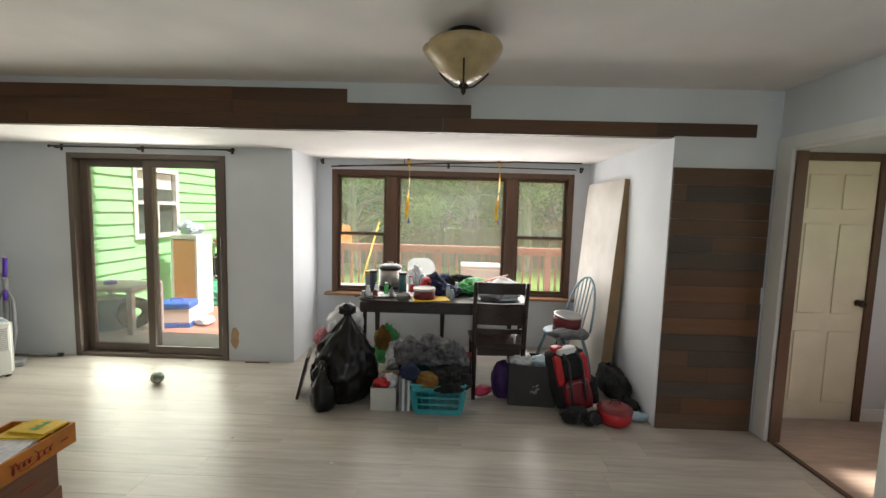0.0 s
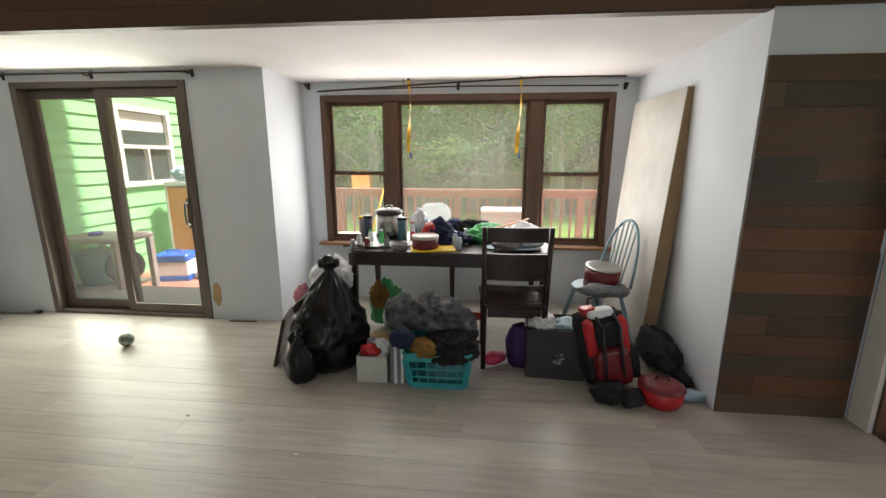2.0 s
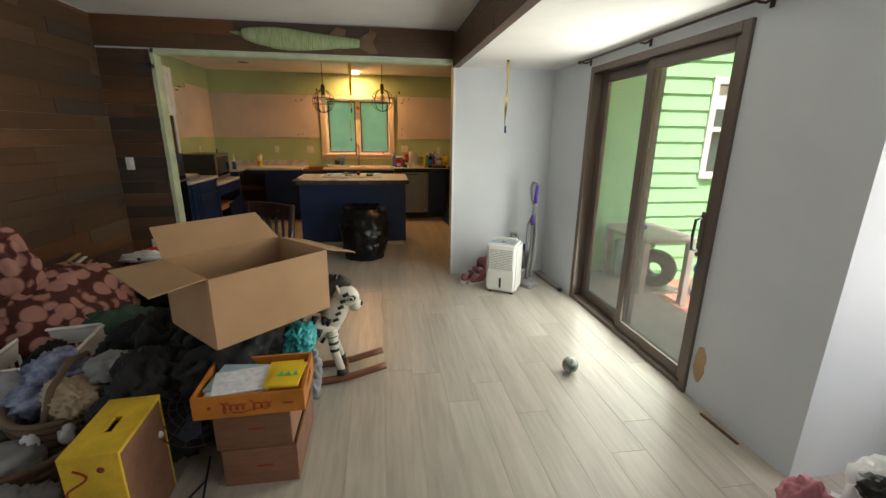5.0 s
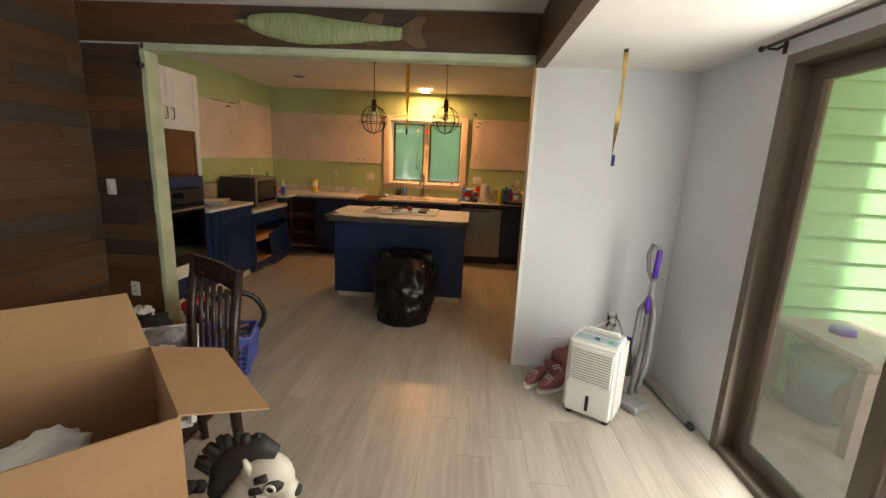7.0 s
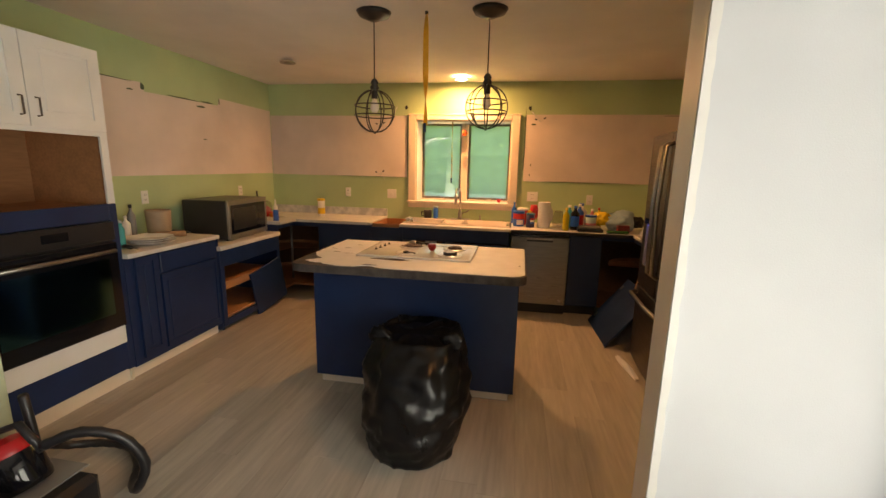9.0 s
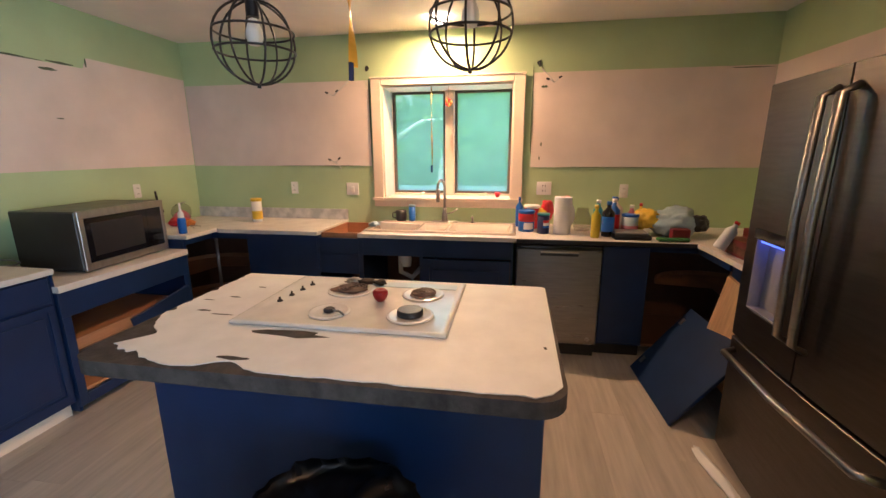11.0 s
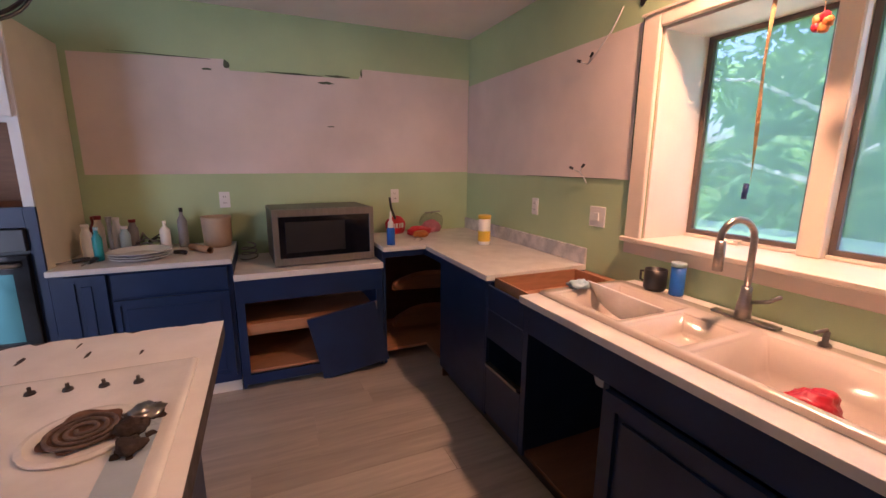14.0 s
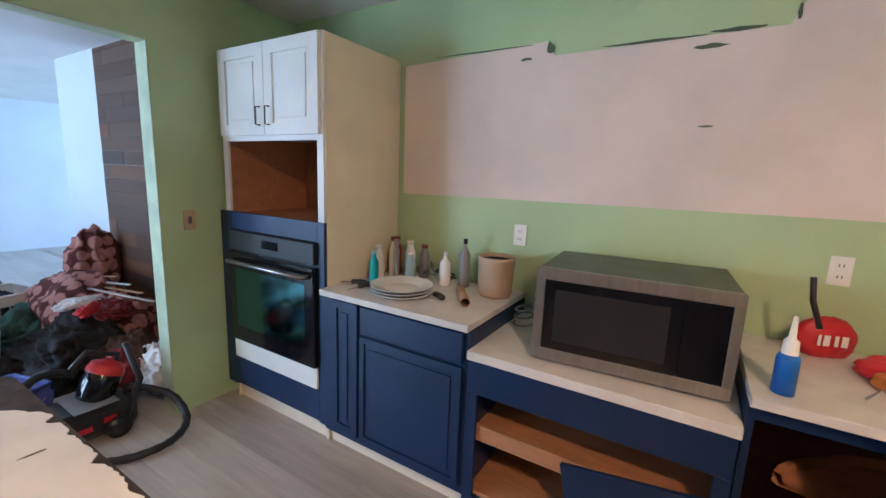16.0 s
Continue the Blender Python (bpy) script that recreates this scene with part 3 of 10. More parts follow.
def kitchen_window():
    """A deep boxed reveal with two casements at its outer end."""
    t = structure(thing("window_2", "cream cased double casement window in a deep reveal over the sink", "window"))
    y0, y1, z0, z1, f = 1.59, 2.745, 1.115, 2.092, -7.969
    boxes("window_casing", CREAM, t, (f, f + 0.024, y0 - 0.095, y0, z0 - 0.002, z1 + 0.065), bevel=0.006)
    boxes("window_casing", CREAM, t, (f, f + 0.024, y1, y1 + 0.095, z0 - 0.002, z1 + 0.065), bevel=0.006)
    boxes("window_casing", CREAM, t, (f, f + 0.024, y0, y1, z1, z1 + 0.065), bevel=0.006)
    boxes("casing_lip", CREAM, t, (f + 0.0245, f + 0.034, y0 - 0.100, y1 + 0.100, z1 + 0.060, z1 + 0.074), bevel=0.003)
    boxes("window_apron", CREAM, t, (f, f + 0.022, y0 - 0.095, y1 + 0.095, z0 - 0.078, z0 - 0.018), bevel=0.004)
    boxes("window_sill", CREAM, t, (-8.30, f + 0.045, y0 + 0.001, y1 - 0.001, z0 - 0.016, z0 + 0.006), (f + 0.0245, f + 0.045, y0 - 0.105, y0 + 0.001, z0 - 0.016, z0 + 0.006), (f + 0.0245, f + 0.045, y1 - 0.001, y1 + 0.105, z0 - 0.016, z0 + 0.006), bevel=0.003)
    for b in ((-8.30, f, y0 + 0.0005, y0 + 0.012, z0 + 0.007, z1 - 0.001), (-8.30, f, y1 - 0.012, y1 - 0.0005, z0 + 0.007, z1 - 0.001), (-8.30, f, y0 + 0.012, y1 - 0.012, z1 - 0.012, z1 - 0.001)):
        boxes("window_jamb", CREAM, t, b)
    yc = 2.16
    boxes("mullion", CREAM, t, (-8.31, -8.215, yc - 0.042, yc + 0.042, z0 + 0.007, z1 - 0.013), bevel=0.006)
    for a, b, x in ((y0 + 0.013, yc - 0.043, -8.30), (yc + 0.043, y1 - 0.013, -8.30)):
        boxes("frame_stop", CREAM, t, (x, x + 0.05, a, b, z0 + 0.007, z0 + 0.022), bevel=0.002)
        w = 0.024
        p = boxes("casement", BRONZE, t, (x, x + 0.035, a, a + w, z0 + 0.023, z1 - 0.013), (x, x + 0.035, b - w, b, z0 + 0.023, z1 - 0.013), (x, x + 0.035, a + w, b - w, z0 + 0.023, z0 + 0.045), (x, x + 0.035, a + w, b - w, z1 - 0.035, z1 - 0.013))
        g = boxes("pane", SINKGLASS, p, (x + 0.012, x + 0.016, a + w, b - w, z0 + 0.045, z1 - 0.035))
        g.visible_shadow = False
        m = (a + b) / 2
        k = boxes("crank", CREAM, t, (x + 0.05, x + 0.085, m - 0.035, m + 0.035, z0 + 0.0065, z0 + 0.024), bevel=0.004)
        rod("crank_arm", [(x + 0.07, m, z0 + 0.026), (x + 0.085, m + 0.05, z0 + 0.03)], 0.005, CREAM, k, 6)
kitchen_window()
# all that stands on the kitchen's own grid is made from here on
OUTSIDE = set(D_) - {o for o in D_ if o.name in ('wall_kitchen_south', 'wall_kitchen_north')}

# ---- bare drywall where cabinets hung ----
def drywall_panel(name, outline, plane, axis, thick=0.004):
    """An unpainted area with a stepped edge. outline: (along, height) pairs."""
    bm = bmesh.new()
    lo = [bm.verts.new((plane, a, z) if axis == "y" else (a, plane, z)) for a, z in outline]
    hi = [bm.verts.new((plane + thick, a, z) if axis == "y" else (a, plane + thick, z)) for a, z in outline]
    bm.faces.new(lo)
    bm.faces.new(hi[::-1])
    for i in range(len(lo)):
        j = (i + 1) % len(lo)
        bm.faces.new((lo[i], lo[j], hi[j], hi[i]))
    return structure(part(name, bm, DRYWALL, None))
drywall_panel("wall_drywall_patch", [(-5.255, 1.42), (-8.095, 1.44), (-8.095, 2.25), (-7.14, 2.255), (-7.115, 2.18), (-6.19, 2.165), (-6.15, 2.235), (-5.255, 2.20)], -0.399, "x")
drywall_panel("wall_drywall_patch", [(-0.39, 1.43), (1.50, 1.43), (1.50, 2.20), (-0.39, 2.20)], -8.099, "y")
drywall_panel("wall_drywall_patch", [(2.96, 1.42), (4.775, 1.42), (4.775, 2.215), (2.96, 2.215)], -8.099, "y")
DRY2 = drywall_panel("wall_drywall_patch", [(-8.095, 1.42), (-5.2, 1.42), (-5.2, 2.215), (-8.095, 2.215)], 4.777, "x", -0.004 + 0.006)
# torn paper edges, anchor holes, and a casing shadow drawn as a dark strip
def scar_or_shadow(m, w, h, seed, mat=None):
    rnd = random.Random(seed)
    bm = bmesh.new()
    n = 12
    pts = [(math.cos(2 * math.pi * i / n) * w * rnd.uniform(0.6, 1.1), math.sin(2 * math.pi * i / n) * h * rnd.uniform(0.5, 1.1)) for i in range(n)]
    slab(bm, pts, 0, 0.002)
    ob = part("wall_scar", bm, mat or TORN_OR_SHADOW, None)
    ob.matrix_basis = m
    return structure(ob)
FS = lambda x, z: pose(x, -0.3935, z, 90, 0, 180)
FW = lambda y, z: pose(-8.0935, y, z, 90, 0, 90)
for x, z, w, h in ((-6.04, 2.16, 0.04, 0.008), (-6.86, 2.13, 0.06, 0.014), (-6.88, 1.80, 0.03, 0.005), (-6.65, 2.178, 0.22, 0.007), (-6.95, 2.186, 0.12, 0.009), (-6.17, 2.20, 0.02, 0.04), (-5.8, 2.226, 0.3, 0.004), (-7.13, 2.22, 0.008, 0.04)):
    scar_or_shadow(FS(x, z), w, h, int(-x * 100))
# the tall strip at y 2.955 paints the shadow beside the window casing
for y, z, w, h in ((0.95, 1.432, 0.5, 0.003), (1.505, 1.85, 0.006, 0.38), (2.955, 1.85, 0.008, 0.40), (3.05, 2.1, 0.03, 0.012), (3.04, 1.62, 0.008, 0.02), (3.03, 1.5, 0.006, 0.02), (3.6, 1.423, 0.5, 0.003), (4.60, 2.2, 0.15, 0.004)):
    scar_or_shadow(FW(y, z), w, h, int(y * 100))

# ---- wires out of the wall ----
def wire(name, pts, label, tips=True):
    t = thing(name, label, "wiring")
    rod("cable", pts, 0.004, CABLE, t, 6)
    if tips:
        a, b = Vector(pts[-2]), Vector(pts[-1])
        for k, (dy, dz) in enumerate(((-0.04, 0.02), (0.035, 0.03))):
            rod("lead", [b, b + Vector((0.012, dy * 0.6, dz * 0.5)), b + Vector((0.02, dy, dz))], 0.003, CABLE, t, 6)
            rod("wire_nut", [b + Vector((0.02, dy, dz)), b + Vector((0.024, dy * 1.6, dz * 1.5))], 0.008, BLACK, t, 8)
wire("wire_lead", [(-8.09, 1.20, 1.40), (-8.075, 1.19, 1.43), (-8.07, 1.155, 1.465)], "white cable stub with black caps out of the drywall")
wire("wire_lead", [(-8.09, 1.37, 2.30), (-8.06, 1.33, 2.20), (-8.055, 1.24, 2.12), (-8.06, 1.17, 2.07)], "looping white cable with black caps beside the window")
wire("wire_lead", [(-8.09, 3.02, 2.24), (-8.07, 3.07, 2.19), (-8.07, 3.12, 2.13)], "short white cable with black caps above the worktop")
for y, z in ((1.49, 2.29), (3.0, 2.28)):
    scar_or_shadow(FW(y, z), 0.02, 0.035, int(z * 1000 + y), INK)
outlet("wall_outlet", pose(-8.1, 0.70, 1.22, 0, 0, 90))
o = outlet("light_switch", pose(-8.1, 1.30, 1.215, 0, 0, 90), "switch")
o.scale = (1.7, 1, 1)
outlet("wall_outlet", pose(-6.075, -0.4, 1.235, 0, 0, 180))
outlet("wall_outlet", pose(-7.30, -0.4, 1.235, 0, 0, 180))
outlet("wall_outlet", pose(-8.1, 3.74, 1.22, 0, 0, 90))
o = outlet("wall_outlet", pose(-8.1, 3.082, 1.238, 0, 0, 90))
o.scale = (1.8, 1, 1)
outlet("light_switch", pose(-4.222, 0.447, 1.194, 0, 0, -90), "switch", LEATHER)
outlet("light_switch", pose(-4.088, 0.262, 1.20, 0, 0, 90), "switch")
outlet("wall_outlet", pose(-4.088, 0.36, 0.42, 0, 0, 90))
outlet("wall_outlet", pose(-4.10, 4.0, 0.40, 0, 0, 90))

# ==== kitchen ====
def knob_door(x0, x1, y, z0, z1, parent, name="door", mat=None, rails=0.055, t=0.02, axis="x", s=1):
    """A cabinet front with a sunk panel. Runs along axis; its face is at y, and it faces +y (s=1) or -y."""
    bm = bmesh.new()
    def b(a0, a1, d0, d1, c0, c1):
        d0, d1 = sorted((y - s * d0, y - s * d1))
        if axis == "x":
            box(bm, a0, a1, d0, d1, c0, c1)
        else:
            box(bm, d0, d1, a0, a1, c0, c1)
    b(x0, x0 + rails, 0, t, z0, z1)
    b(x1 - rails, x1, 0, t, z0, z1)
    b(x0 + rails, x1 - rails, 0, t, z0, z0 + rails)
    b(x0 + rails, x1 - rails, 0, t, z1 - rails, z1)
    b(x0 + rails, x1 - rails, 0.010, t, z0 + rails, z1 - rails)
    g = 0.025
    bmesh.ops.remove_doubles(bm, verts=bm.verts, dist=1e-5)
    door = part(name, bm, mat or NAVY, parent)
    if x1 - x0 > 2 * rails + 3 * g:
        bm = bmesh.new()
        b(x0 + rails + g, x1 - rails - g, 0.003, 0.0098, z0 + rails + g, z1 - rails - g)
        part("raised_panel", bm, mat or NAVY, door, bevel=0.002)
    return door

def oven_tower():
    t = thing("oven_cabinet", "tall cabinet, white doors above, navy below, with built in oven", "kitchen cabinet")
    x0, x1, y = -5.215, -4.36, 0.255
    T = 0.02
    boxes("side_panel", DOORCREAM, t, (x0, x0 + T, -0.395, y - 0.02, 0, 2.23))
    boxes("side_panel", DOORCREAM, t, (x1 - T, x1, -0.395, y - 0.02, 0, 2.23))
    boxes("top_panel", DOORCREAM, t, (x0 + T, x1 - T, -0.395, y - 0.02, 2.21, 2.23))
    boxes("back_panel", INTERIOR, t, (x0 + T, x1 - T, -0.395, -0.38, 0.1, 2.21))
    boxes("niche_shelf", INTERIOR, t, (x0 + T, x1 - T, -0.38, y - 0.02, 1.24, 1.26))
    boxes("niche_shelf", INTERIOR, t, (x0 + T, x1 - T, -0.38, y - 0.02, 1.74, 1.76))
    boxes("niche_lining", INTERIOR, t, (x0 + T, x0 + T + 0.006, -0.38, y - 0.021, 1.26, 1.74), (x1 - T - 0.006, x1 - T, -0.38, y - 0.021, 1.26, 1.74))
    boxes("face_frame", WHITE, t, (x0, x0 + 0.045, y - 0.019, y, 1.27, 2.23), (x1 - 0.045, x1, y - 0.019, y, 1.27, 2.23), (x0 + 0.045, x1 - 0.045, y - 0.019, y, 1.70, 1.75), bevel=0.001)
    boxes("face_frame", NAVY, t, (x0, x0 + 0.05, y - 0.019, y + 0.002, 0.10, 1.268), (x1 - 0.05, x1 + 0.07, y - 0.019, y + 0.002, 0.10, 1.268), (x0 + 0.05, x1 - 0.05, y - 0.019, y + 0.002, 1.16, 1.268), (x0 + 0.05, x1 - 0.05, y - 0.019, y + 0.002, 0.11, 0.30), bevel=0.001)
    boxes("toe_kick", CREAM, t, (x0 + 0.02, x1 - 0.02, y - 0.05, y - 0.035, 0, 0.10))
    xc = (x0 + x1) / 2
    for a, b, hx in ((x0 + 0.015, xc - 0.003, xc - 0.04), (xc + 0.003, x1 - 0.015, xc + 0.04)):
        d = knob_door(a, b, y + 0.021, 1.73, 2.225, t, "upper_door", WHITE, 0.065)
        rod("door_handle", [(hx, y + 0.021, 1.785), (hx, y + 0.048, 1.787), (hx, y + 0.048, 1.883), (hx, y + 0.021, 1.885)], 0.005, BRONZE, d)
    o = thing("wall_oven", "black glass built in wall oven with white lower trim", "oven")
    boxes("casing", BLACK, o, (x0 + 0.052, x1 - 0.052, -0.30, y, 0.41, 1.155))
    boxes("control_panel", BLACK, o, (x0 + 0.052, x1 - 0.052, y + 0.001, y + 0.03, 1.035, 1.155), bevel=0.004)
    boxes("display", BLACKGLOSS, o, (xc - 0.09, xc + 0.05, y + 0.0305, y + 0.033, 1.075, 1.125))
    d = boxes("oven_door", BLACKGLOSS, o, (x0 + 0.052, x1 - 0.052, y + 0.002, y + 0.035, 0.43, 1.02), bevel=0.005)
    boxes("door_window", OVENGLASS, d, (x0 + 0.12, x1 - 0.12, y + 0.0352, y + 0.037, 0.53, 0.92))
    rod("oven_handle", [(x0 + 0.09, y + 0.035, 0.965), (x0 + 0.10, y + 0.075, 0.97), (xc, y + 0.085, 0.972), (x1 - 0.10, y + 0.075, 0.97), (x1 - 0.09, y + 0.035, 0.965)], 0.013, STEEL, o, 10)
    boxes("lower_trim", WHITE, o, (x0 + 0.052, x1 - 0.052, y + 0.001, y + 0.018, 0.305, 0.425), bevel=0.002)
OVENGLASS = material("coated_oven_glass", (0.10, 0.24, 0.25), 0.12, 1.0, vary=0.02, bump=0)
oven_tower()

def base_a():
    t = thing("base_cabinet", "navy painted base cabinet with one drawer and doors", "kitchen cabinet")
    x0, x1, y = -6.125, -5.217, 0.262
    boxes("body", NAVY, t, (x0, x1, -0.395, y, 0.09, 0.878), bevel=0.001)
    boxes("toe_kick", CREAM, t, (x0 + 0.005, x1, 0.20, 0.215, 0, 0.089))
    knob_door(-5.475, -5.285, y + 0.021, 0.13, 0.865, t, "narrow_door", rails=0.045)
    boxes("drawer_front", NAVY, t, (-6.10, -5.495, y + 0.001, y + 0.021, 0.71, 0.865), bevel=0.004)
    d = knob_door(-6.10, -5.495, y + 0.021, 0.13, 0.695, t, "lower_door", rails=0.03)
    w = thing("worktop", "white marbled laminate worktop with a broken edge", "worktop")
    boxes("slab", LAMINATE, w, (-6.13, -5.217, -0.395, 0.30, 0.8805, 0.92), bevel=0.003)
base_a()

def base_low():
    t = thing("low_cabinet", "low navy desk height cabinet with open shelves", "kitchen cabinet")
    x0, x1, y = -7.10, -6.132, 0.262
    T = 0.02
    boxes("side_panel", NAVY, t, (x0, x0 + T, -0.395, y, 0.02, 0.748))
    boxes("side_panel", NAVY, t, (x1 - T, x1, -0.395, y, 0.02, 0.748))
    boxes("back_panel", INTERIOR, t, (x0 + T, x1 - T, -0.395, -0.385, 0.1, 0.748))
    boxes("apron", NAVY, t, (x0, x1, y + 0.001, y + 0.02, 0.60, 0.748), bevel=0.002)
    boxes("stile", NAVY, t, (x0, x0 + 0.05, y + 0.001, y + 0.02, 0.05, 0.60), (x1 - 0.05, x1, y + 0.001, y + 0.02, 0.05, 0.60), (x0 + 0.05, x1 - 0.05, y + 0.001, y + 0.02, 0.05, 0.115), bevel=0.001)
    boxes("shelf", INTERIOR, t, (x0 + T, x1 - T, -0.385, y, 0.12, 0.14), bevel=0.001)
    boxes("pull_out_tray", INTERIOR, t, (x0 + T, x1 - T, -0.30, y - 0.02, 0.40, 0.415), (x0 + T, x1 - T, y - 0.02, y - 0.005, 0.38, 0.45))
    # the hinge side hangs on, the other corner rests on the floor
    d = boxes("hanging_door", NAVY, t, (-0.47, 0, -0.011, 0.011, -0.46, 0.0), bevel=0.002)
    d.matrix_basis = pose(-7.03, y + 0.055, 0.53, 0, 0, 0) @ pose(0, 0, 0, 0, 0, -6) @ pose(0, 0, 0, 0, 12, 0) @ Matrix.Scale(-1, 4, (1, 0, 0))
    boxes("hinge", STEEL, t, (-7.05, -7.02, y + 0.022, y + 0.04, 0.46, 0.52))
    w = thing("worktop", "white laminate desk height worktop under a microwave", "worktop")
    boxes("slab", LAMINATE, w, (-7.105, -6.132, -0.395, 0.30, 0.7505, 0.79), bevel=0.003)
    boxes("riser", NAVY, w, (-6.1325, -6.1265, -0.395, 0.275, 0.7905, 0.878))
base_low()

def west_run():
    t = thing("corner_cabinet", "open navy corner cabinet with two turning trays", "kitchen cabinet")
    boxes("side_panel", NAVY, t, (-7.125, -7.107, -0.395, 0.262, 0.02, 0.878))
    boxes("side_panel", SHADED_WOOD, t, (-8.09, -7.34, 0.60, 0.618, 0.02, 0.878))
    boxes("back_panel", SHADED_WOOD, t, (-8.09, -7.125, -0.395, -0.385, 0.02, 0.878), (-8.09, -8.08, -0.385, 0.60, 0.02, 0.878))
    boxes("rail", NAVY, t, (-7.33, -7.125, 0.245, 0.262, 0.82, 0.878), (-7.345, -7.33, 0.245, 0.60, 0.82, 0.878))
    boxes("bottom_panel", INTERIOR, t, (-8.08, -7.125, -0.385, 0.24, 0.10, 0.118), (-8.08, -7.36, 0.24, 0.60, 0.10, 0.118))
    for z in (0.20, 0.50):
        bm = bmesh.new()
        lathe(bm, [(0.0, z), (0.40, z), (0.41, z + 0.01), (0.41, z + 0.045), (0.395, z + 0.045), (0.39, z + 0.015), (0.0, z + 0.012)], 32, pose(-7.60, 0.10, 0), radians(100), radians(350))
        part("turning_tray", bm, INTERIOR, t)
    rod("tray_post", [(-7.60, 0.10, 0.118), (-7.60, 0.10, 0.85)], 0.015, STEEL, t)
    # the sink run
    x = -7.335
    c = thing("base_cabinet", "long navy sink base cabinet with missing doors", "kitchen cabinet")
    boxes("side_panel", NAVY, c, (-8.09, x, 0.62, 0.64, 0.10, 0.878), (-8.09, x, 1.235, 1.255, 0.10, 0.878), (-8.09, x, 1.60, 1.62, 0.10, 0.878), (-8.09, x, 2.10, 2.12, 0.10, 0.75), (-8.09, x, 2.82, 2.84, 0.10, 0.878))
    boxes("bottom_panel", SHADED_WOOD, c, (-8.08, x, 0.64, 2.82, 0.10, 0.118))
    boxes("back_panel", SHADED_WOOD, c, (-8.09, -8.08, 0.64, 2.84, 0.118, 0.878))
    boxes("toe_kick", BLACK, c, (x - 0.07, x - 0.055, 0.60, 2.84, 0, 0.10))
    boxes("front_panel", NAVY, c, (x, x + 0.018, 0.60, 1.235, 0.10, 0.878), bevel=0.003)
    boxes("stile", NAVY, c, (x, x + 0.018, 1.235, 1.255, 0.10, 0.878), (x, x + 0.018, 1.59, 1.63, 0.10, 0.878), (x, x + 0.018, 2.10, 2.13, 0.10, 0.72), (x, x + 0.018, 1.63, 2.84, 0.72, 0.878), (x, x + 0.018, 1.255, 1.59, 0.72, 0.86), bevel=0.002)
    boxes("drawer_front", NAVY, c, (x, x + 0.018, 1.256, 1.589, 0.12, 0.40), (x, x + 0.018, 1.256, 1.589, 0.56, 0.72), bevel=0.003)
    boxes("drawer_lip", STEEL, c, (x, x + 0.03, 1.27, 1.575, 0.405, 0.42))
    knob_door(2.13, 2.815, x + 0.036, 0.12, 0.71, c, "cabinet_door", axis="y", s=1)
    rod("drain_pipe", [(-7.7, 1.85, 0.72), (-7.7, 1.85, 0.50), (-7.72, 1.95, 0.45), (-7.8, 2.0, 0.50), (-8.07, 2.0, 0.50)], 0.022, WHITE, c, 10)
    turned("food_jar", [(0, 0), (0.035, 0), (0.05, 0.05), (0.045, 0.10), (0.02, 0.13), (0, 0.13)], PAPER, c, 12, pose(-7.5, 1.95, 0.6))
    d = thing("dishwasher", "brushed steel dishwasher under the worktop", "dishwasher")
    boxes("casing", BLACK, d, (-8.05, -7.30, 2.862, 3.455, 0.06, 0.872))
    p = boxes("door", DWSTEEL, d, (-7.299, -7.262, 2.865, 3.452, 0.12, 0.842), bevel=0.006)
    boxes("control_strip", BLACKGLOSS, d, (-7.297, -7.266, 2.867, 3.450, 0.844, 0.868), bevel=0.002)
    turned("round_badge", [(0, 0), (0.016, 0), (0.016, 0.002), (0, 0.002)], STEEL, p, 16, pose(-7.2615, 3.39, 0.165, 0, 90, 0))
    boxes("door_handle", BLACK, p, (-7.2615, -7.2600, 3.03, 3.29, 0.785, 0.815))
    boxes("handle_lip", STEEL, p, (-7.262, -7.245, 3.03, 3.29, 0.812, 0.822), bevel=0.002)
    boxes("kick_plate", BLACK, d, (-7.33, -7.32, 2.865, 3.452, 0.0, 0.118))
    e = thing("base_cabinet", "navy base cabinet beside the dishwasher", "kitchen cabinet")
    boxes("body", NAVY, e, (-8.09, x, 3.46, 3.80, 0.10, 0.878))
    boxes("cabinet_door", NAVY, e, (x + 0.001, x + 0.02, 3.47, 3.79, 0.12, 0.865), bevel=0.003)
    boxes("toe_kick", BLACK, e, (x - 0.07, x - 0.055, 3.46, 3.80, 0, 0.10))
    f = thing("corner_cabinet", "open dark corner cabinet with a wooden tray", "kitchen cabinet")
    boxes("back_panel", SHADED_WOOD, f, (-8.09, -8.08, 3.80, 4.77, 0.05, 0.878), (-8.08, -6.98, 4.765, 4.775, 0.05, 0.878))
    boxes("bottom_panel", SHADED_WOOD, f, (-8.08, -7.34, 3.80, 4.76, 0.10, 0.118), (-7.34, -7.0, 4.15, 4.76, 0.10, 0.118))
    boxes("side_panel", SHADED_WOOD, f, (-7.0, -6.98, 4.13, 4.77, 0.10, 0.878))
    bm = bmesh.new()
    lathe(bm, [(0.0, 0.50), (0.40, 0.50), (0.41, 0.51), (0.41, 0.545), (0.395, 0.545), (0.39, 0.515), (0.0, 0.512)], 32, pose(-7.60, 4.35, 0), radians(-5), radians(260))
    part("turning_tray", bm, INTERIOR, f)
    boxes("rail", NAVY, f, (-7.345, -7.33, 3.80, 4.13, 0.82, 0.878), (-7.33, -6.98, 4.115, 4.13, 0.82, 0.878))
    g = thing("base_cabinet", "navy base cabinet beside the refrigerator", "kitchen cabinet")
    boxes("body", NAVY, g, (-6.978, -6.55, 4.13, 4.77, 0.10, 0.878), bevel=0.002)
    # worktops
    w = thing("worktop", "white marbled laminate corner worktop", "worktop")
    bm = bmesh.new()
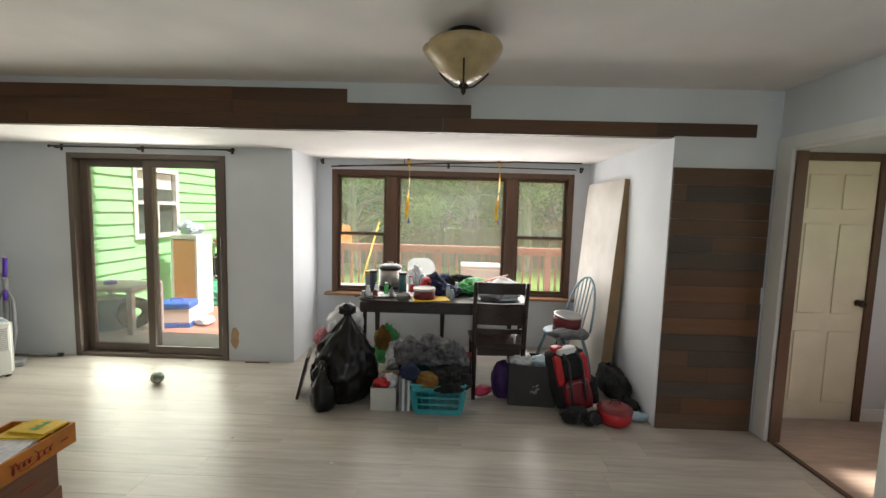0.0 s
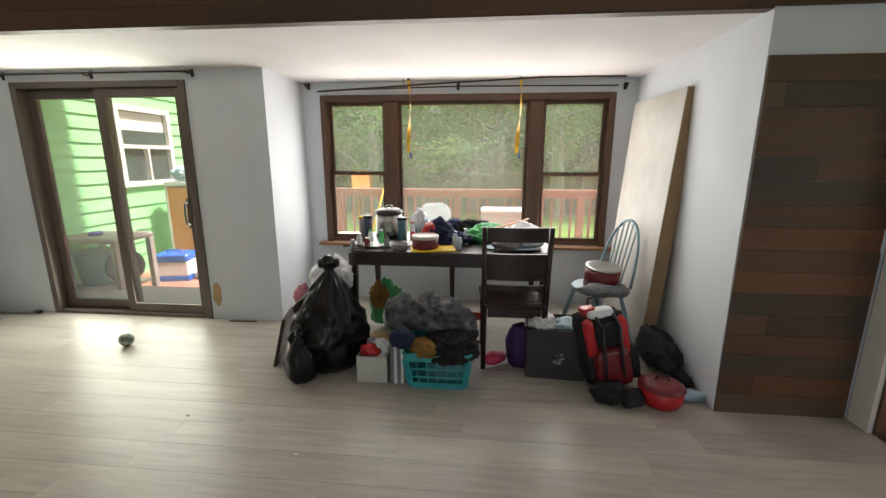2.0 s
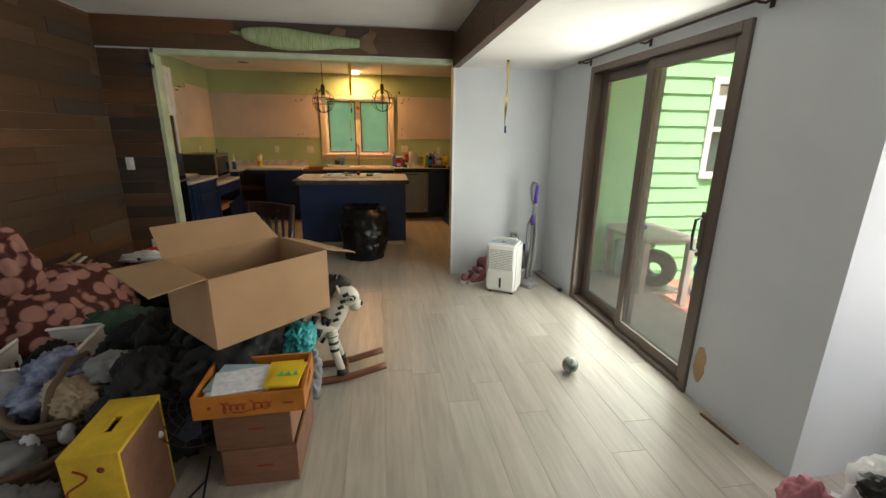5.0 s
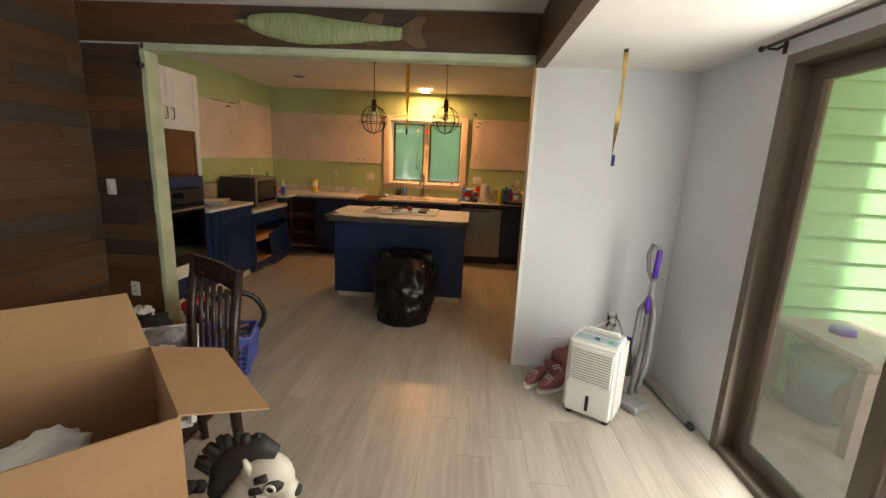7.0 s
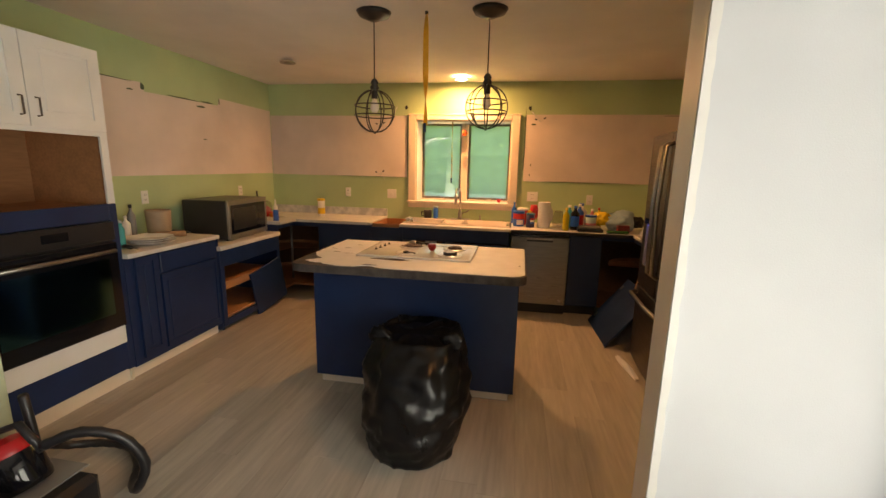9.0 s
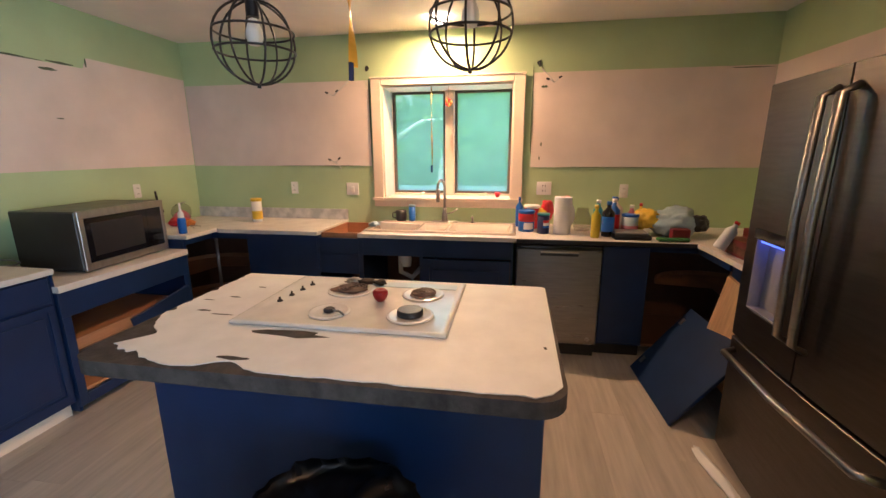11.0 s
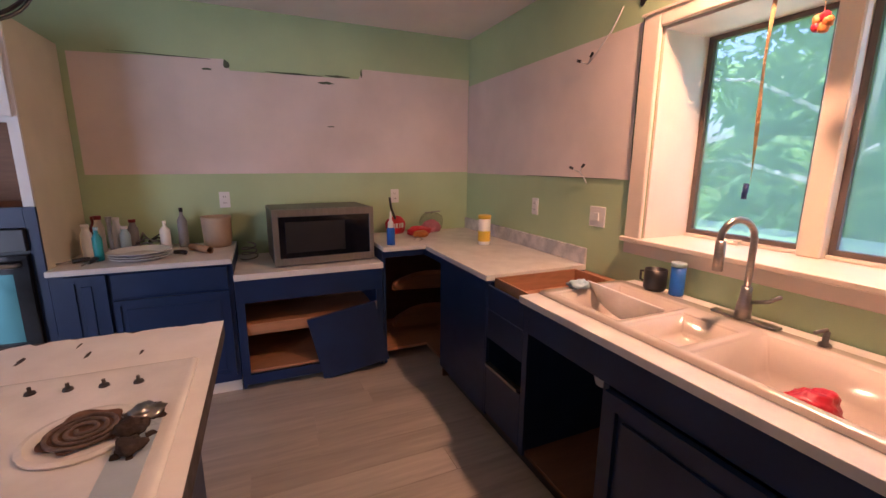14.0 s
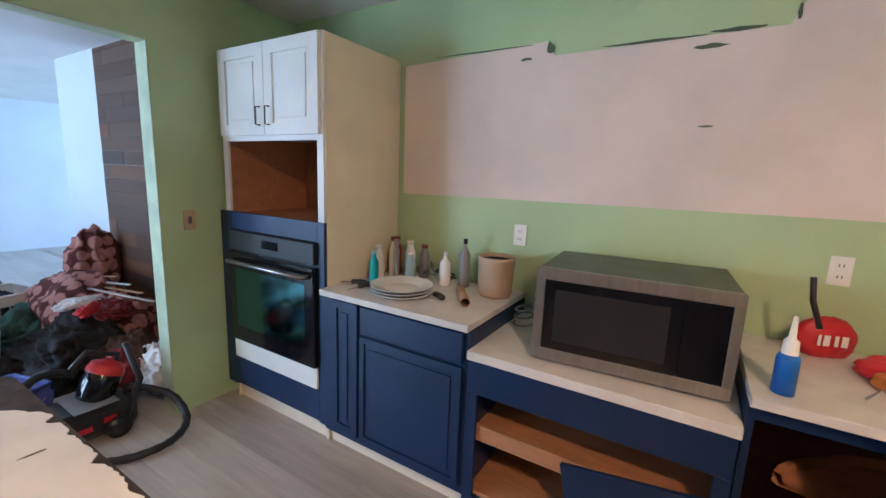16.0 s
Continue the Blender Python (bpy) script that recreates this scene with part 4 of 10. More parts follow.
    slab(bm, [(-8.095, -0.395), (-7.108, -0.395), (-7.108, 0.30), (-7.36, 0.30), (-7.31, 0.34), (-7.31, 1.245), (-8.095, 1.245)], 0.8805, 0.92)
    part("slab", bm, LAMINATE, w, bevel=0.003)
    boxes("backsplash", MARBLE, w, (-8.095, -8.075, -0.395, 1.245, 0.9205, 1.02), bevel=0.003)
    w = thing("worktop", "white laminate worktop around the sink", "worktop")
    bm = bmesh.new()
    box(bm, -8.095, -7.94, 1.60, 2.86, 0.8805, 0.92)
    box(bm, -7.40, -7.29, 1.60, 2.86, 0.8805, 0.92)
    box(bm, -7.94, -7.40, 1.60, 1.63, 0.8805, 0.92)
    box(bm, -7.94, -7.40, 2.83, 2.86, 0.8805, 0.92)
    slab(bm, [(-8.095, 2.86), (-7.29, 2.86), (-7.29, 4.09), (-6.55, 4.09), (-6.55, 4.775), (-8.095, 4.775)], 0.8805, 0.92)
    part("slab", bm, LAMINATE, w, bevel=0.002)
    boxes("edge_band", BLACK, w, (-7.2895, -7.287, 2.86, 4.085, 0.881, 0.915))
DWSTEEL = material("dull_brushed_steel", (0.25, 0.235, 0.22), 0.30, 1.0, stretch=(1, 1, 14), vary=0.05, bump=0.02)
MARBLE = material("grey_veined_laminate", (0.70, 0.69, 0.68), 0.25, noise_scale=14, vary=0.14, colour2=(0.42, 0.44, 0.46), bump=0.0)
west_run()

def open_drawer():
    t = thing("drawer_box", "open brown drawer box where the worktop is missing", "drawer")
    boxes("drawer_side", INTERIOR, t, (-7.98, -7.36, 1.262, 1.274, 0.78, 0.905), (-7.98, -7.36, 1.578, 1.590, 0.78, 0.905), (-7.372, -7.36, 1.274, 1.578, 0.78, 0.905), (-7.98, -7.968, 1.274, 1.578, 0.78, 0.905))
    boxes("drawer_bottom", INTERIOR, t, (-7.968, -7.372, 1.274, 1.578, 0.785, 0.793))
    boxes("back_rail", INTERIOR, t, (-8.09, -8.0, 1.258, 1.598, 0.70, 0.88))
open_drawer()

def sink():
    t = thing("kitchen_sink", "off white three bowl kitchen sink set in the worktop", "sink")
    bm = bmesh.new()
    X0, X1, Y0, Y1, Z = -7.975, -7.385, 1.605, 2.855, 0.935
    bowls = [(-7.89, -7.45, 1.67, 2.03), (-7.80, -7.45, 2.07, 2.28), (-7.89, -7.45, 2.33, 2.80)]
    depth = (0.19, 0.12, 0.19)
    # rim cells on a grid, with the bowls left open
    xs = sorted({X0, X1, -7.89, -7.80, -7.45})
    ys = sorted({Y0, Y1} | {v for b in bowls for v in b[2:]})
    grid = {(i, j): bm.verts.new((x, y, Z)) for i, x in enumerate(xs) for j, y in enumerate(ys)}
    low = {(i, j): bm.verts.new((x, y, 0.922)) for (i, j), (x, y) in {(i, j): (xs[i], ys[j]) for i in range(len(xs)) for j in range(len(ys)) if i in (0, len(xs) - 1) or j in (0, len(ys) - 1)}.items()}
    for i in range(len(xs) - 1):
        for j in range(len(ys) - 1):
            cx, cy = (xs[i] + xs[i + 1]) / 2, (ys[j] + ys[j + 1]) / 2
            if not any(b[0] < cx < b[1] and b[2] < cy < b[3] for b in bowls):
                bm.faces.new((grid[i, j], grid[i + 1, j], grid[i + 1, j + 1], grid[i, j + 1]))
    for j in range(len(ys) - 1):
        for i in (0, len(xs) - 1):
            bm.faces.new((grid[i, j], grid[i, j + 1], low[i, j + 1], low[i, j]))
    for i in range(len(xs) - 1):
        for j in (0, len(ys) - 1):
            bm.faces.new((grid[i, j], grid[i + 1, j], low[i + 1, j], low[i, j]))
    for (a, b, c, d), dp in zip(bowls, depth):
        ii = [i for i, x in enumerate(xs) if a - 1e-6 <= x <= b + 1e-6]
        jj = [j for j, y in enumerate(ys) if c - 1e-6 <= y <= d + 1e-6]
        ring = [grid[i, jj[0]] for i in ii] + [grid[ii[-1], j] for j in jj[1:]] + [grid[i, jj[-1]] for i in ii[-2::-1]] + [grid[ii[0], j] for j in jj[-2:0:-1]]
        mx, my = (a + b) / 2, (c + d) / 2
        prev = ring
        for f, z in ((0.90, Z - dp * 0.75), (0.72, Z - dp)):
            cur = [bm.verts.new((mx + (v.co.x - mx) * f, my + (v.co.y - my) * f, z)) for v in ring]
            for k in range(len(ring)):
                m_ = (k + 1) % len(ring)
                bm.faces.new((prev[k], prev[m_], cur[m_], cur[k]))
            prev = cur
        bm.faces.new(prev)
    ob = part("basin", bm, PORCELAIN, t, bevel=0.010, smooth=True, seg=2)
    for (a, b, c, d), dp in zip(bowls, depth):
        turned("drain", [(0, 0.0), (0.02, 0.0), (0.038, 0.004), (0.042, 0.004), (0.042, 0.0)], DARKSTEEL, t, 20, pose((a + b) / 2, (c + d) / 2, Z - dp + 0.001))
    f = thing("faucet", "brushed nickel pull down kitchen faucet", "faucet")
    boxes("deck_plate", STEEL, f, (-8.01 + 0.04, -7.925, 2.10, 2.34, 0.9365, 0.947), bevel=0.004)
    turned("body", [(0, 0), (0.028, 0), (0.026, 0.05), (0.020, 0.08), (0.018, 0.12), (0, 0.12)], STEEL, f, 18, pose(-7.945, 2.215, 0.945))
    pts = [(-7.945, 2.215, 1.06), (-7.945, 2.215, 1.22)] + [(-7.945 + 0.075 * (1 - math.cos(a)), 2.215 - 0.02 * (1 - math.cos(a)), 1.24 + 0.075 * math.sin(a)) for a in [math.pi * k / 8 for k in range(9)]]
    rod("spout", pts, 0.012, STEEL, f, 10)
    rod("spray_head", [(-7.795, 2.18, 1.24), (-7.795, 2.18, 1.13)], 0.018, STEEL, f, 12)
    rod("lever", [(-7.945, 2.235, 1.01), (-7.94, 2.295, 1.03), (-7.93, 2.335, 1.06)], 0.007, STEEL, f)
    s = thing("soap_dispenser", "small nickel soap dispenser on the sink rim", "soap dispenser")
    turned("base", [(0, 0), (0.02, 0), (0.018, 0.01), (0.009, 0.015), (0.009, 0.05), (0, 0.05)], STEEL, s, 14, pose(-7.945, 2.47, 0.935))
    rod("nozzle", [(-7.945, 2.47, 0.98), (-7.94, 2.47, 0.992), (-7.89, 2.46, 0.985)], 0.006, STEEL, s)
    # a white cutting board leaning in the left bowl, and wrap beside it
    c = thing("cutting_board", "white curved plastic board leaning in the sink bowl", "cutting board")
    bm = bmesh.new()
    n = 14
    slab(bm, [(-0.19, 0.0), (0.19, 0.0)] + [(0.19 * math.cos(math.pi * k / n), 0.165 * math.sin(math.pi * k / n)) for k in range(1, n)], -0.004, 0.004)
    ob = part("board", bm, ENAMEL, c, bevel=0.002)
    ax, ay = Vector((-0.10, 0.99, -0.06)).normalized(), Vector((-0.42, -0.04, -0.90))
    ay = (ay - ax * ay.dot(ax)).normalized()
    m = Matrix((ax, ay, ax.cross(ay))).transposed().to_4x4()
    m.translation = Vector((-7.70, 1.84, 0.955))
    ob.matrix_basis = m
    w = thing("red_dishcloth", "crumpled red cloth in the sink bowl", "dishcloth")
    crumple("cloth", 0.085, 0.06, 0.055, RED, w, pose(-7.62, 2.58, 0.83), 5)
    w = thing("sponge_bag", "crumpled clear wrapper on the sink rim", "wrapper")
    crumple("wrapper", 0.05, 0.04, 0.02, PALEBLUE, w, pose(-7.62, 1.64, 0.95), 6, 0.7)

def crumple(name, rx, ry, rz, mat, parent, m, seed, rough=0.35, sub=3, scale=6.0, flat=0.0, label=""):
    """A soft crumpled lump, flattened underneath."""
    bm = bmesh.new()
    bmesh.ops.create_icosphere(bm, subdivisions=max(sub, 5 if rx > 0.14 else 4) if rx > 0.05 else 3, radius=1)
    off = Vector((seed * 7.3, seed * 3.1, seed * 1.7))
    for v in bm.verts:
        p = v.co.copy()
        n1 = noise.noise(p * 1.3 + off)
        n2 = abs(noise.noise(p * scale * 0.5 + off * 2)) - 0.25
        n3 = abs(noise.noise(p * scale + off)) - 0.2
        n4 = abs(noise.noise(Vector((p.x * scale * 2.4, p.y * scale * 1.1, p.z * scale * 1.7)) + off * 3)) - 0.2
        k = 1 + rough * (0.8 * n1 - 1.0 * n2 - 0.55 * n3 - 0.28 * n4)
        v.co = Vector((p.x * rx * k, p.y * ry * k, max(p.z * rz * k, -rz * 0.75)))
    ob = part(name, bm, mat, parent, label, smooth=True)
    ob.matrix_basis = m
    return ob
sink()

def bottle(name, label, x, y, z, r, h, mat, cap=None, neck=0.35, parts=("body", "cap"), category="bottle", band=None, lean=0):
    t = thing(name, label, category, pose(x, y, z, lean, 0, (x * 137 + y * 311) % 360 if not lean else 0))
    turned(parts[0], [(0, 0), (r * 0.92, 0), (r, h * 0.03), (r, h * 0.68), (r * neck, h * 0.82), (r * neck, h * 0.9), (0, h * 0.9)], mat, t, 16)
    if band:
        turned("label_band", [(r * 1.01, h * 0.15), (r * 1.02, h * 0.17), (r * 1.02, h * 0.55), (r * 1.01, h * 0.57)], band, t, 16)
    turned(parts[1], [(0, h * 0.9), (r * neck * 1.15, h * 0.9), (r * neck * 1.15, h), (0, h)], cap or WHITE, t, 12)
    return t

def tub(name, label, x, y, z, r, h, mat, lid, category="canister", band=None, handle=False):
    t = thing(name, label, category, pose(x, y, z))
    turned("body", [(0, 0), (r * 0.96, 0), (r, 0.006), (r, h * 0.88), (0, h * 0.88)], mat, t, 20)
    turned("lid", [(0, h * 0.88), (r * 1.04, h * 0.88), (r * 1.04, h * 0.985), (r * 0.98, h), (0, h)], lid, t, 20)
    if band:
        turned("label_band", [(r * 1.01, h * 0.12), (r * 1.012, h * 0.14), (r * 1.012, h * 0.45), (r * 1.01, h * 0.47)], band, t, 20)
    return t

def microwave():
    t = thing("microwave_oven", "black and steel countertop microwave oven", "microwave oven", pose(-6.71, -0.09, 0.79, 0, 0, 184))
    boxes("casing", BLACKM, t, (-0.335, 0.335, -0.24, 0.20, 0.015, 0.38), bevel=0.006)
    boxes("front_frame", STEELD, t, (-0.337, 0.337, -0.262, -0.241, 0.012, 0.06), (-0.337, 0.337, -0.262, -0.241, 0.335, 0.382), (-0.337, -0.30, -0.262, -0.241, 0.06, 0.335), (0.305, 0.337, -0.262, -0.241, 0.06, 0.335), bevel=0.003)
    boxes("door", BLACKGLOSS, t, (-0.30, 0.17, -0.260, -0.241, 0.06, 0.335))
    boxes("control_panel", BLACKGLOSS, t, (0.172, 0.305, -0.260, -0.241, 0.06, 0.335))
    boxes("door_window", BLACK, t, (-0.26, 0.13, -0.2615, -0.2602, 0.095, 0.30))
    for x in (-0.28, 0.28):
        for y in (-0.2, 0.15):
            boxes("foot", BLACK, t, (x - 0.015, x + 0.015, y - 0.015, y + 0.015, 0, 0.0145))
BLACKM = material("dark_grey_enamel", (0.03, 0.03, 0.028), 0.35, vary=0.05, bump=0.0)
STEELD = material("dull_steel", (0.32, 0.30, 0.27), 0.35, 0.8, stretch=(10, 1, 1), vary=0.05, bump=0)
microwave()

def clutter_kitchen():
    # beside the oven tower
    t = thing("plate_stack", "stack of white plates on the worktop", "plate", pose(-5.62, 0.09, 0.92))
    for k in range(3):
        turned("plate", [(0, 0.003), (0.09, 0.0), (0.16, 0.022), (0.162, 0.026), (0.088, 0.006), (0, 0.008)], ENAMEL, t, 28, pose(0.004 * k, -0.003 * k, 0.014 * k))
    bottle("spray_bottle", "blue green bottle on the white worktop", -5.40, 0.06, 0.92, 0.024, 0.20, TEAL, PALEBLUE, 0.45)
    bottle("oil_bottle", "tall dark glass bottle beside the plates", -5.80, -0.27, 0.92, 0.03, 0.27, GREY, BLACK, 0.35)
    bottle("lotion_bottle", "white plastic bottle behind the plates", -5.70, -0.22, 0.92, 0.032, 0.19, ENAMEL, WHITE, 0.3)
    for k, (x, y, h, m) in enumerate(((-5.30, -0.10, 0.20, PAPER), (-5.34, -0.20, 0.24, CREAM), (-5.42, -0.26, 0.22, PAPER), (-5.30, -0.28, 0.23, DARKRED), (-5.48, -0.18, 0.17, PALEBLUE), (-5.5, -0.3, 0.2, GREY))):
        bottle("pill_bottle", "plastic medicine and lotion bottle in a cluster", x, y, 0.92, 0.03, h, m, DARKRED if k % 2 else WHITE, 0.6)
    turned("candle_holder", [(0, 0), (0.025, 0), (0.012, 0.03), (0.012, 0.20), (0.02, 0.24), (0, 0.24)], STEEL, thing("steel_candlestick", "tall shiny steel candlestick on the worktop", "candlestick", pose(-5.42, -0.12, 0.92)), 14)
    t = thing("crock", "tan clay crock with a dark inside", "crock", pose(-6.02, -0.22, 0.92))
    turned("body", [(0, 0), (0.078, 0), (0.088, 0.02), (0.094, 0.19), (0.096, 0.21), (0.088, 0.208), (0.085, 0.19), (0.080, 0.03), (0, 0.03)], TAN, t, 24)
    turned("lining", [(0.0, 0.032), (0.078, 0.032), (0.083, 0.185), (0.0835, 0.19), (0.0, 0.034)], BLACK, t, 24)
    t = thing("cardboard_tube", "brown cardboard tube lying on the worktop", "tube", pose(-5.93, -0.02, 0.943, 90, 0, 35))
    turned("tube", [(0.021, -0.11), (0.023, -0.11), (0.023, 0.11), (0.021, 0.11), (0.021, -0.11)], CARDBOARD, t, 16)
    for x, y, a in ((-5.30, 0.10, 20), (-5.80, 0.02, -30), (-5.38, 0.14, 80)):
        t = thing("screwdriver", "black handled tool lying on the worktop", "hand tool", pose(x, y, 0.935, 0, 0, a))
        rod("grip", [(-0.06, 0, 0), (-0.03, 0, 0.003), (0.02, 0, 0)], 0.014, BLACK, t)
        rod("blade", [(0.02, 0, 0), (0.09, 0, -0.006)], 0.004, STEEL, t, 6)
    t = thing("utensil_heap", "jumble of dark utensils and cables on the worktop", "utensil")
    rnd = random.Random(4)
    for k in range(9):
        x, y = -5.62 + rnd.uniform(-0.12, 0.12), -0.30 + rnd.uniform(-0.05, 0.05)
        a = rnd.uniform(0, math.pi)
        rod("utensil", [(x, y, 0.93 + k * 0.006), (x + 0.08 * math.cos(a), y + 0.05 * math.sin(a), 0.95 + k * 0.01), (x + 0.15 * math.cos(a), y + 0.06 * math.sin(a), 0.93 + k * 0.008)], 0.006, (GREY, BLACK, STEEL)[k % 3], t, 6)
    t = thing("black_cable", "coiled grey power cord beside the microwave", "cable")
    rod("cord", [(-6.22 + 0.06 * math.cos(k * 0.7) * (1 - k * 0.01), -0.18 + 0.09 * math.sin(k * 0.7), 0.80 + 0.005 * k) for k in range(26)], 0.006, GREY, t, 6)
    # beyond the microwave
    t = thing("glue_bottle", "blue and white caulk bottle with a pointed nozzle", "bottle", pose(-7.165, 0.20, 0.92))
    turned("body", [(0, 0), (0.030, 0), (0.030, 0.11), (0.024, 0.125), (0, 0.125)], BLUE, t, 16)
    turned("cap", [(0.022, 0.125), (0.020, 0.165), (0.010, 0.175), (0.006, 0.24), (0, 0.24)], WHITE, t, 14)
    rod("brush", [(-0.03, -0.05, 0.15), (0.0, -0.06, 0.24), (0.01, -0.06, 0.32)], 0.009, BLACK, thing("paint_brush", "dark handled brush standing behind the bottle", "brush", pose(-7.22, -0.02, 0.92)), 6)
    t = thing("candy_bag", "red candy pouch standing on the worktop", "snack bag")
    crumple("pouch", 0.10, 0.04, 0.085, RED, t, pose(-7.28, -0.28, 0.985, 0, 0, 20), 8, 0.15)
    bm = bmesh.new()
    for k, (x, w) in enumerate(((-0.045, 0.02), (-0.015, 0.012), (0.012, 0.02), (0.04, 0.01))):
        box(bm, x, x + w, 0.047, 0.049, -0.01, 0.03)
    part("letter_marks", bm, WHITE, t).matrix_basis = pose(-7.28, -0.28, 0.985, 0, 0, 20)
    t = thing("snack_bag", "crumpled red and orange snack bag lying down", "snack bag")
    crumple("bag", 0.11, 0.07, 0.04, RED, t, pose(-7.44, -0.14, 0.955, 0, 0, 10), 9, 0.3)
    crumple("bag_end", 0.06, 0.05, 0.03, ORANGE, t, pose(-7.42, -0.03, 0.945), 10, 0.3)
    t = thing("zip_bag", "clear zip bag holding reddish snacks", "snack bag")
    crumple("contents", 0.08, 0.04, 0.06, PINK, t, pose(-7.62, -0.25, 0.97), 11, 0.3)
    crumple("film", 0.10, 0.045, 0.10, CLEAR, t, pose(-7.62, -0.25, 1.0), 12, 0.2)
    rod("zip", [(-7.53, -0.20, 1.10), (-7.73, -0.28, 1.10)], 0.004, GREY, t, 6)
    t = thing("wire_rack", "bent wire tongs on the worktop", "utensil")
    rod("wire", [(-7.30, 0.12, 0.93), (-7.36, 0.02, 0.935), (-7.38, 0.12, 0.93), (-7.33, 0.16, 0.93)], 0.003, STEEL, t, 6)
    tub("wipes_canister", "white canister with yellow bands and lid", -7.80, 0.44, 0.92, 0.045, 0.215, ENAMEL, YELLOW, band=YELLOW)
    # dust marks and scraps on the corner worktop
    # by the sink
    t = thing("mug", "black coffee mug on the sink rim", "mug", pose(-7.98, 1.80, 0.935))
    turned("body", [(0, 0), (0.042, 0), (0.048, 0.01), (0.048, 0.095), (0.043, 0.095), (0.043, 0.012), (0, 0.012)], BLACK, t, 20)
    rod("handle", [(0.0, -0.046, 0.075), (0.0, -0.08, 0.07), (0, -0.08, 0.03), (0, -0.046, 0.022)], 0.006, BLACK, t)
    t = tub("blue_can", "blue and white tall can on the sink rim", -8.0, 1.90, 0.935, 0.03, 0.145, BLUE, PALEBLUE)
    t = thing("red_apple", "small red cup on the window sill", "cup", pose(-8.226, 2.677, 1.140))
    turned("body", [(0, 0), (0.015, 0), (0.028, 0.03), (0.026, 0.045), (0, 0.04)], RED, t, 14)
    t = thing("coffee_can", "large blue, white and red coffee tub with a blue lid", "canister", pose(-7.66, 2.935, 0.92))
    turned("body", [(0, 0), (0.060, 0), (0.063, 0.006), (0.063, 0.150), (0, 0.150)], BLUE, t, 28)
    turned("red_band", [(0.0635, 0.080), (0.0642, 0.082), (0.0642, 0.140), (0.0635, 0.142)], RED, t, 28)
    bm = bmesh.new()
    lathe(bm, [(0.0646, 0.020), (0.0648, 0.022), (0.0648, 0.070), (0.0646, 0.072)], 9, None, radians(-20), radians(50))
    part("white_panel", bm, PAPER, t)
    turned("lid", [(0, 0.150), (0.066, 0.150), (0.067, 0.154), (0.066, 0.164), (0.060, 0.168), (0.056, 0.164), (0, 0.164)], BLUE, t, 28)
    t = thing("drink_mix_can", "navy round can with a red and white mark, teal lid", "canister", pose(-7.57, 3.06, 0.92))
    turned("body", [(0, 0), (0.044, 0), (0.046, 0.005), (0.046, 0.140), (0, 0.140)], NAVYCAN, t, 24)
    turned("lid", [(0, 0.140), (0.048, 0.140), (0.048, 0.152), (0.044, 0.156), (0, 0.156)], DTEALCAN, t, 24)
    for z0, z1, mt in ((0.085, 0.105, RED), (0.063, 0.084, PAPER), (0.045, 0.062, BLUE)):
        bm = bmesh.new()
        lathe(bm, [(0.0465, z0), (0.0470, z0 + 0.002), (0.0470, z1 - 0.002), (0.0465, z1)], 9, None, radians(-5), radians(60))
        part("round_mark", bm, mt, t)
    tub("coffee_can", "red coffee tub behind the others", -7.84, 2.98, 0.92, 0.065, 0.19, RED, WHITE)
    t = thing("snack_bag", "red and yellow snack bag behind the tubs", "snack bag")
    crumple("bag", 0.07, 0.05, 0.10, RED, t, pose(-7.86, 3.10, 1.06), 14, 0.3)
    crumple("bag_end", 0.05, 0.05, 0.05, YELLOW, t, pose(-7.82, 3.06, 1.04), 15, 0.3)
    bottle("blue_spray_bottle", "blue spray bottle behind the coffee tubs", -7.90, 2.88, 0.92, 0.03, 0.25, BLUE, BLUE, 0.3)
    t = thing("paper_towel_roll", "white paper towel roll standing on the worktop", "paper towel", pose(-7.58, 3.20, 0.92))
    turned("roll", [(0.02, 0), (0.065, 0), (0.066, 0.005), (0.066, 0.275), (0.065, 0.28), (0.02, 0.28), (0.02, 0)], PAPER, t, 24)
    turned("core", [(0.017, 0.001), (0.0195, 0.001), (0.0195, 0.282), (0.017, 0.282), (0.017, 0.001)], CARDBOARD, t, 16)
    t = thing("bread_bag", "white bag with a red clip leaning behind the towel roll", "plastic bag")
    crumple("bag", 0.05, 0.06, 0.13, PAPER, t, pose(-7.74, 3.24, 1.04), 31, 0.25)
    crumple("bag_clip", 0.025, 0.025, 0.02, RED, t, pose(-7.74, 3.24, 1.185), 32, 0.2)
    t = thing("glass_jug", "clear grey glass jug behind the towel roll", "jug", pose(-7.76, 3.37, 0.92))
    turned("jug", [(0, 0), (0.055, 0), (0.07, 0.03), (0.072, 0.10), (0.05, 0.15), (0.045, 0.18), (0.041, 0.18), (0.046, 0.148), (0.067, 0.10), (0.065, 0.03), (0, 0.006)], CLEAR, t, 20)
    t = thing("papers", "loose white scrap papers on the worktop", "papers")
    for k, (x, y, a) in enumerate(((-7.52, 3.33, 10), (-7.47, 3.31, 40), (-7.80, 3.55, 70))):
        boxes("paper", PAPER, t, (-0.05, 0.05, -0.03, 0.03, 0, 0.0015)).matrix_basis = pose(x, y, 0.9215 + 0.002 * k, 0, 0, a)
    bottle("white_jug", "white plastic jug with a blue cap behind the clutter", -7.80, 3.62, 0.92, 0.06, 0.27, PAPER, BLUE, 0.35)
    bottle("spray_cleaner", "teal and white cleaner bottle among the clutter", -7.72, 3.48, 0.92, 0.038, 0.25, TEAL, WHITE, 0.4)
    bottle("spray_cleaner", "pink and white cleaner bottle among the clutter", -7.66, 3.72, 0.92, 0.035, 0.22, PINK, WHITE, 0.4)
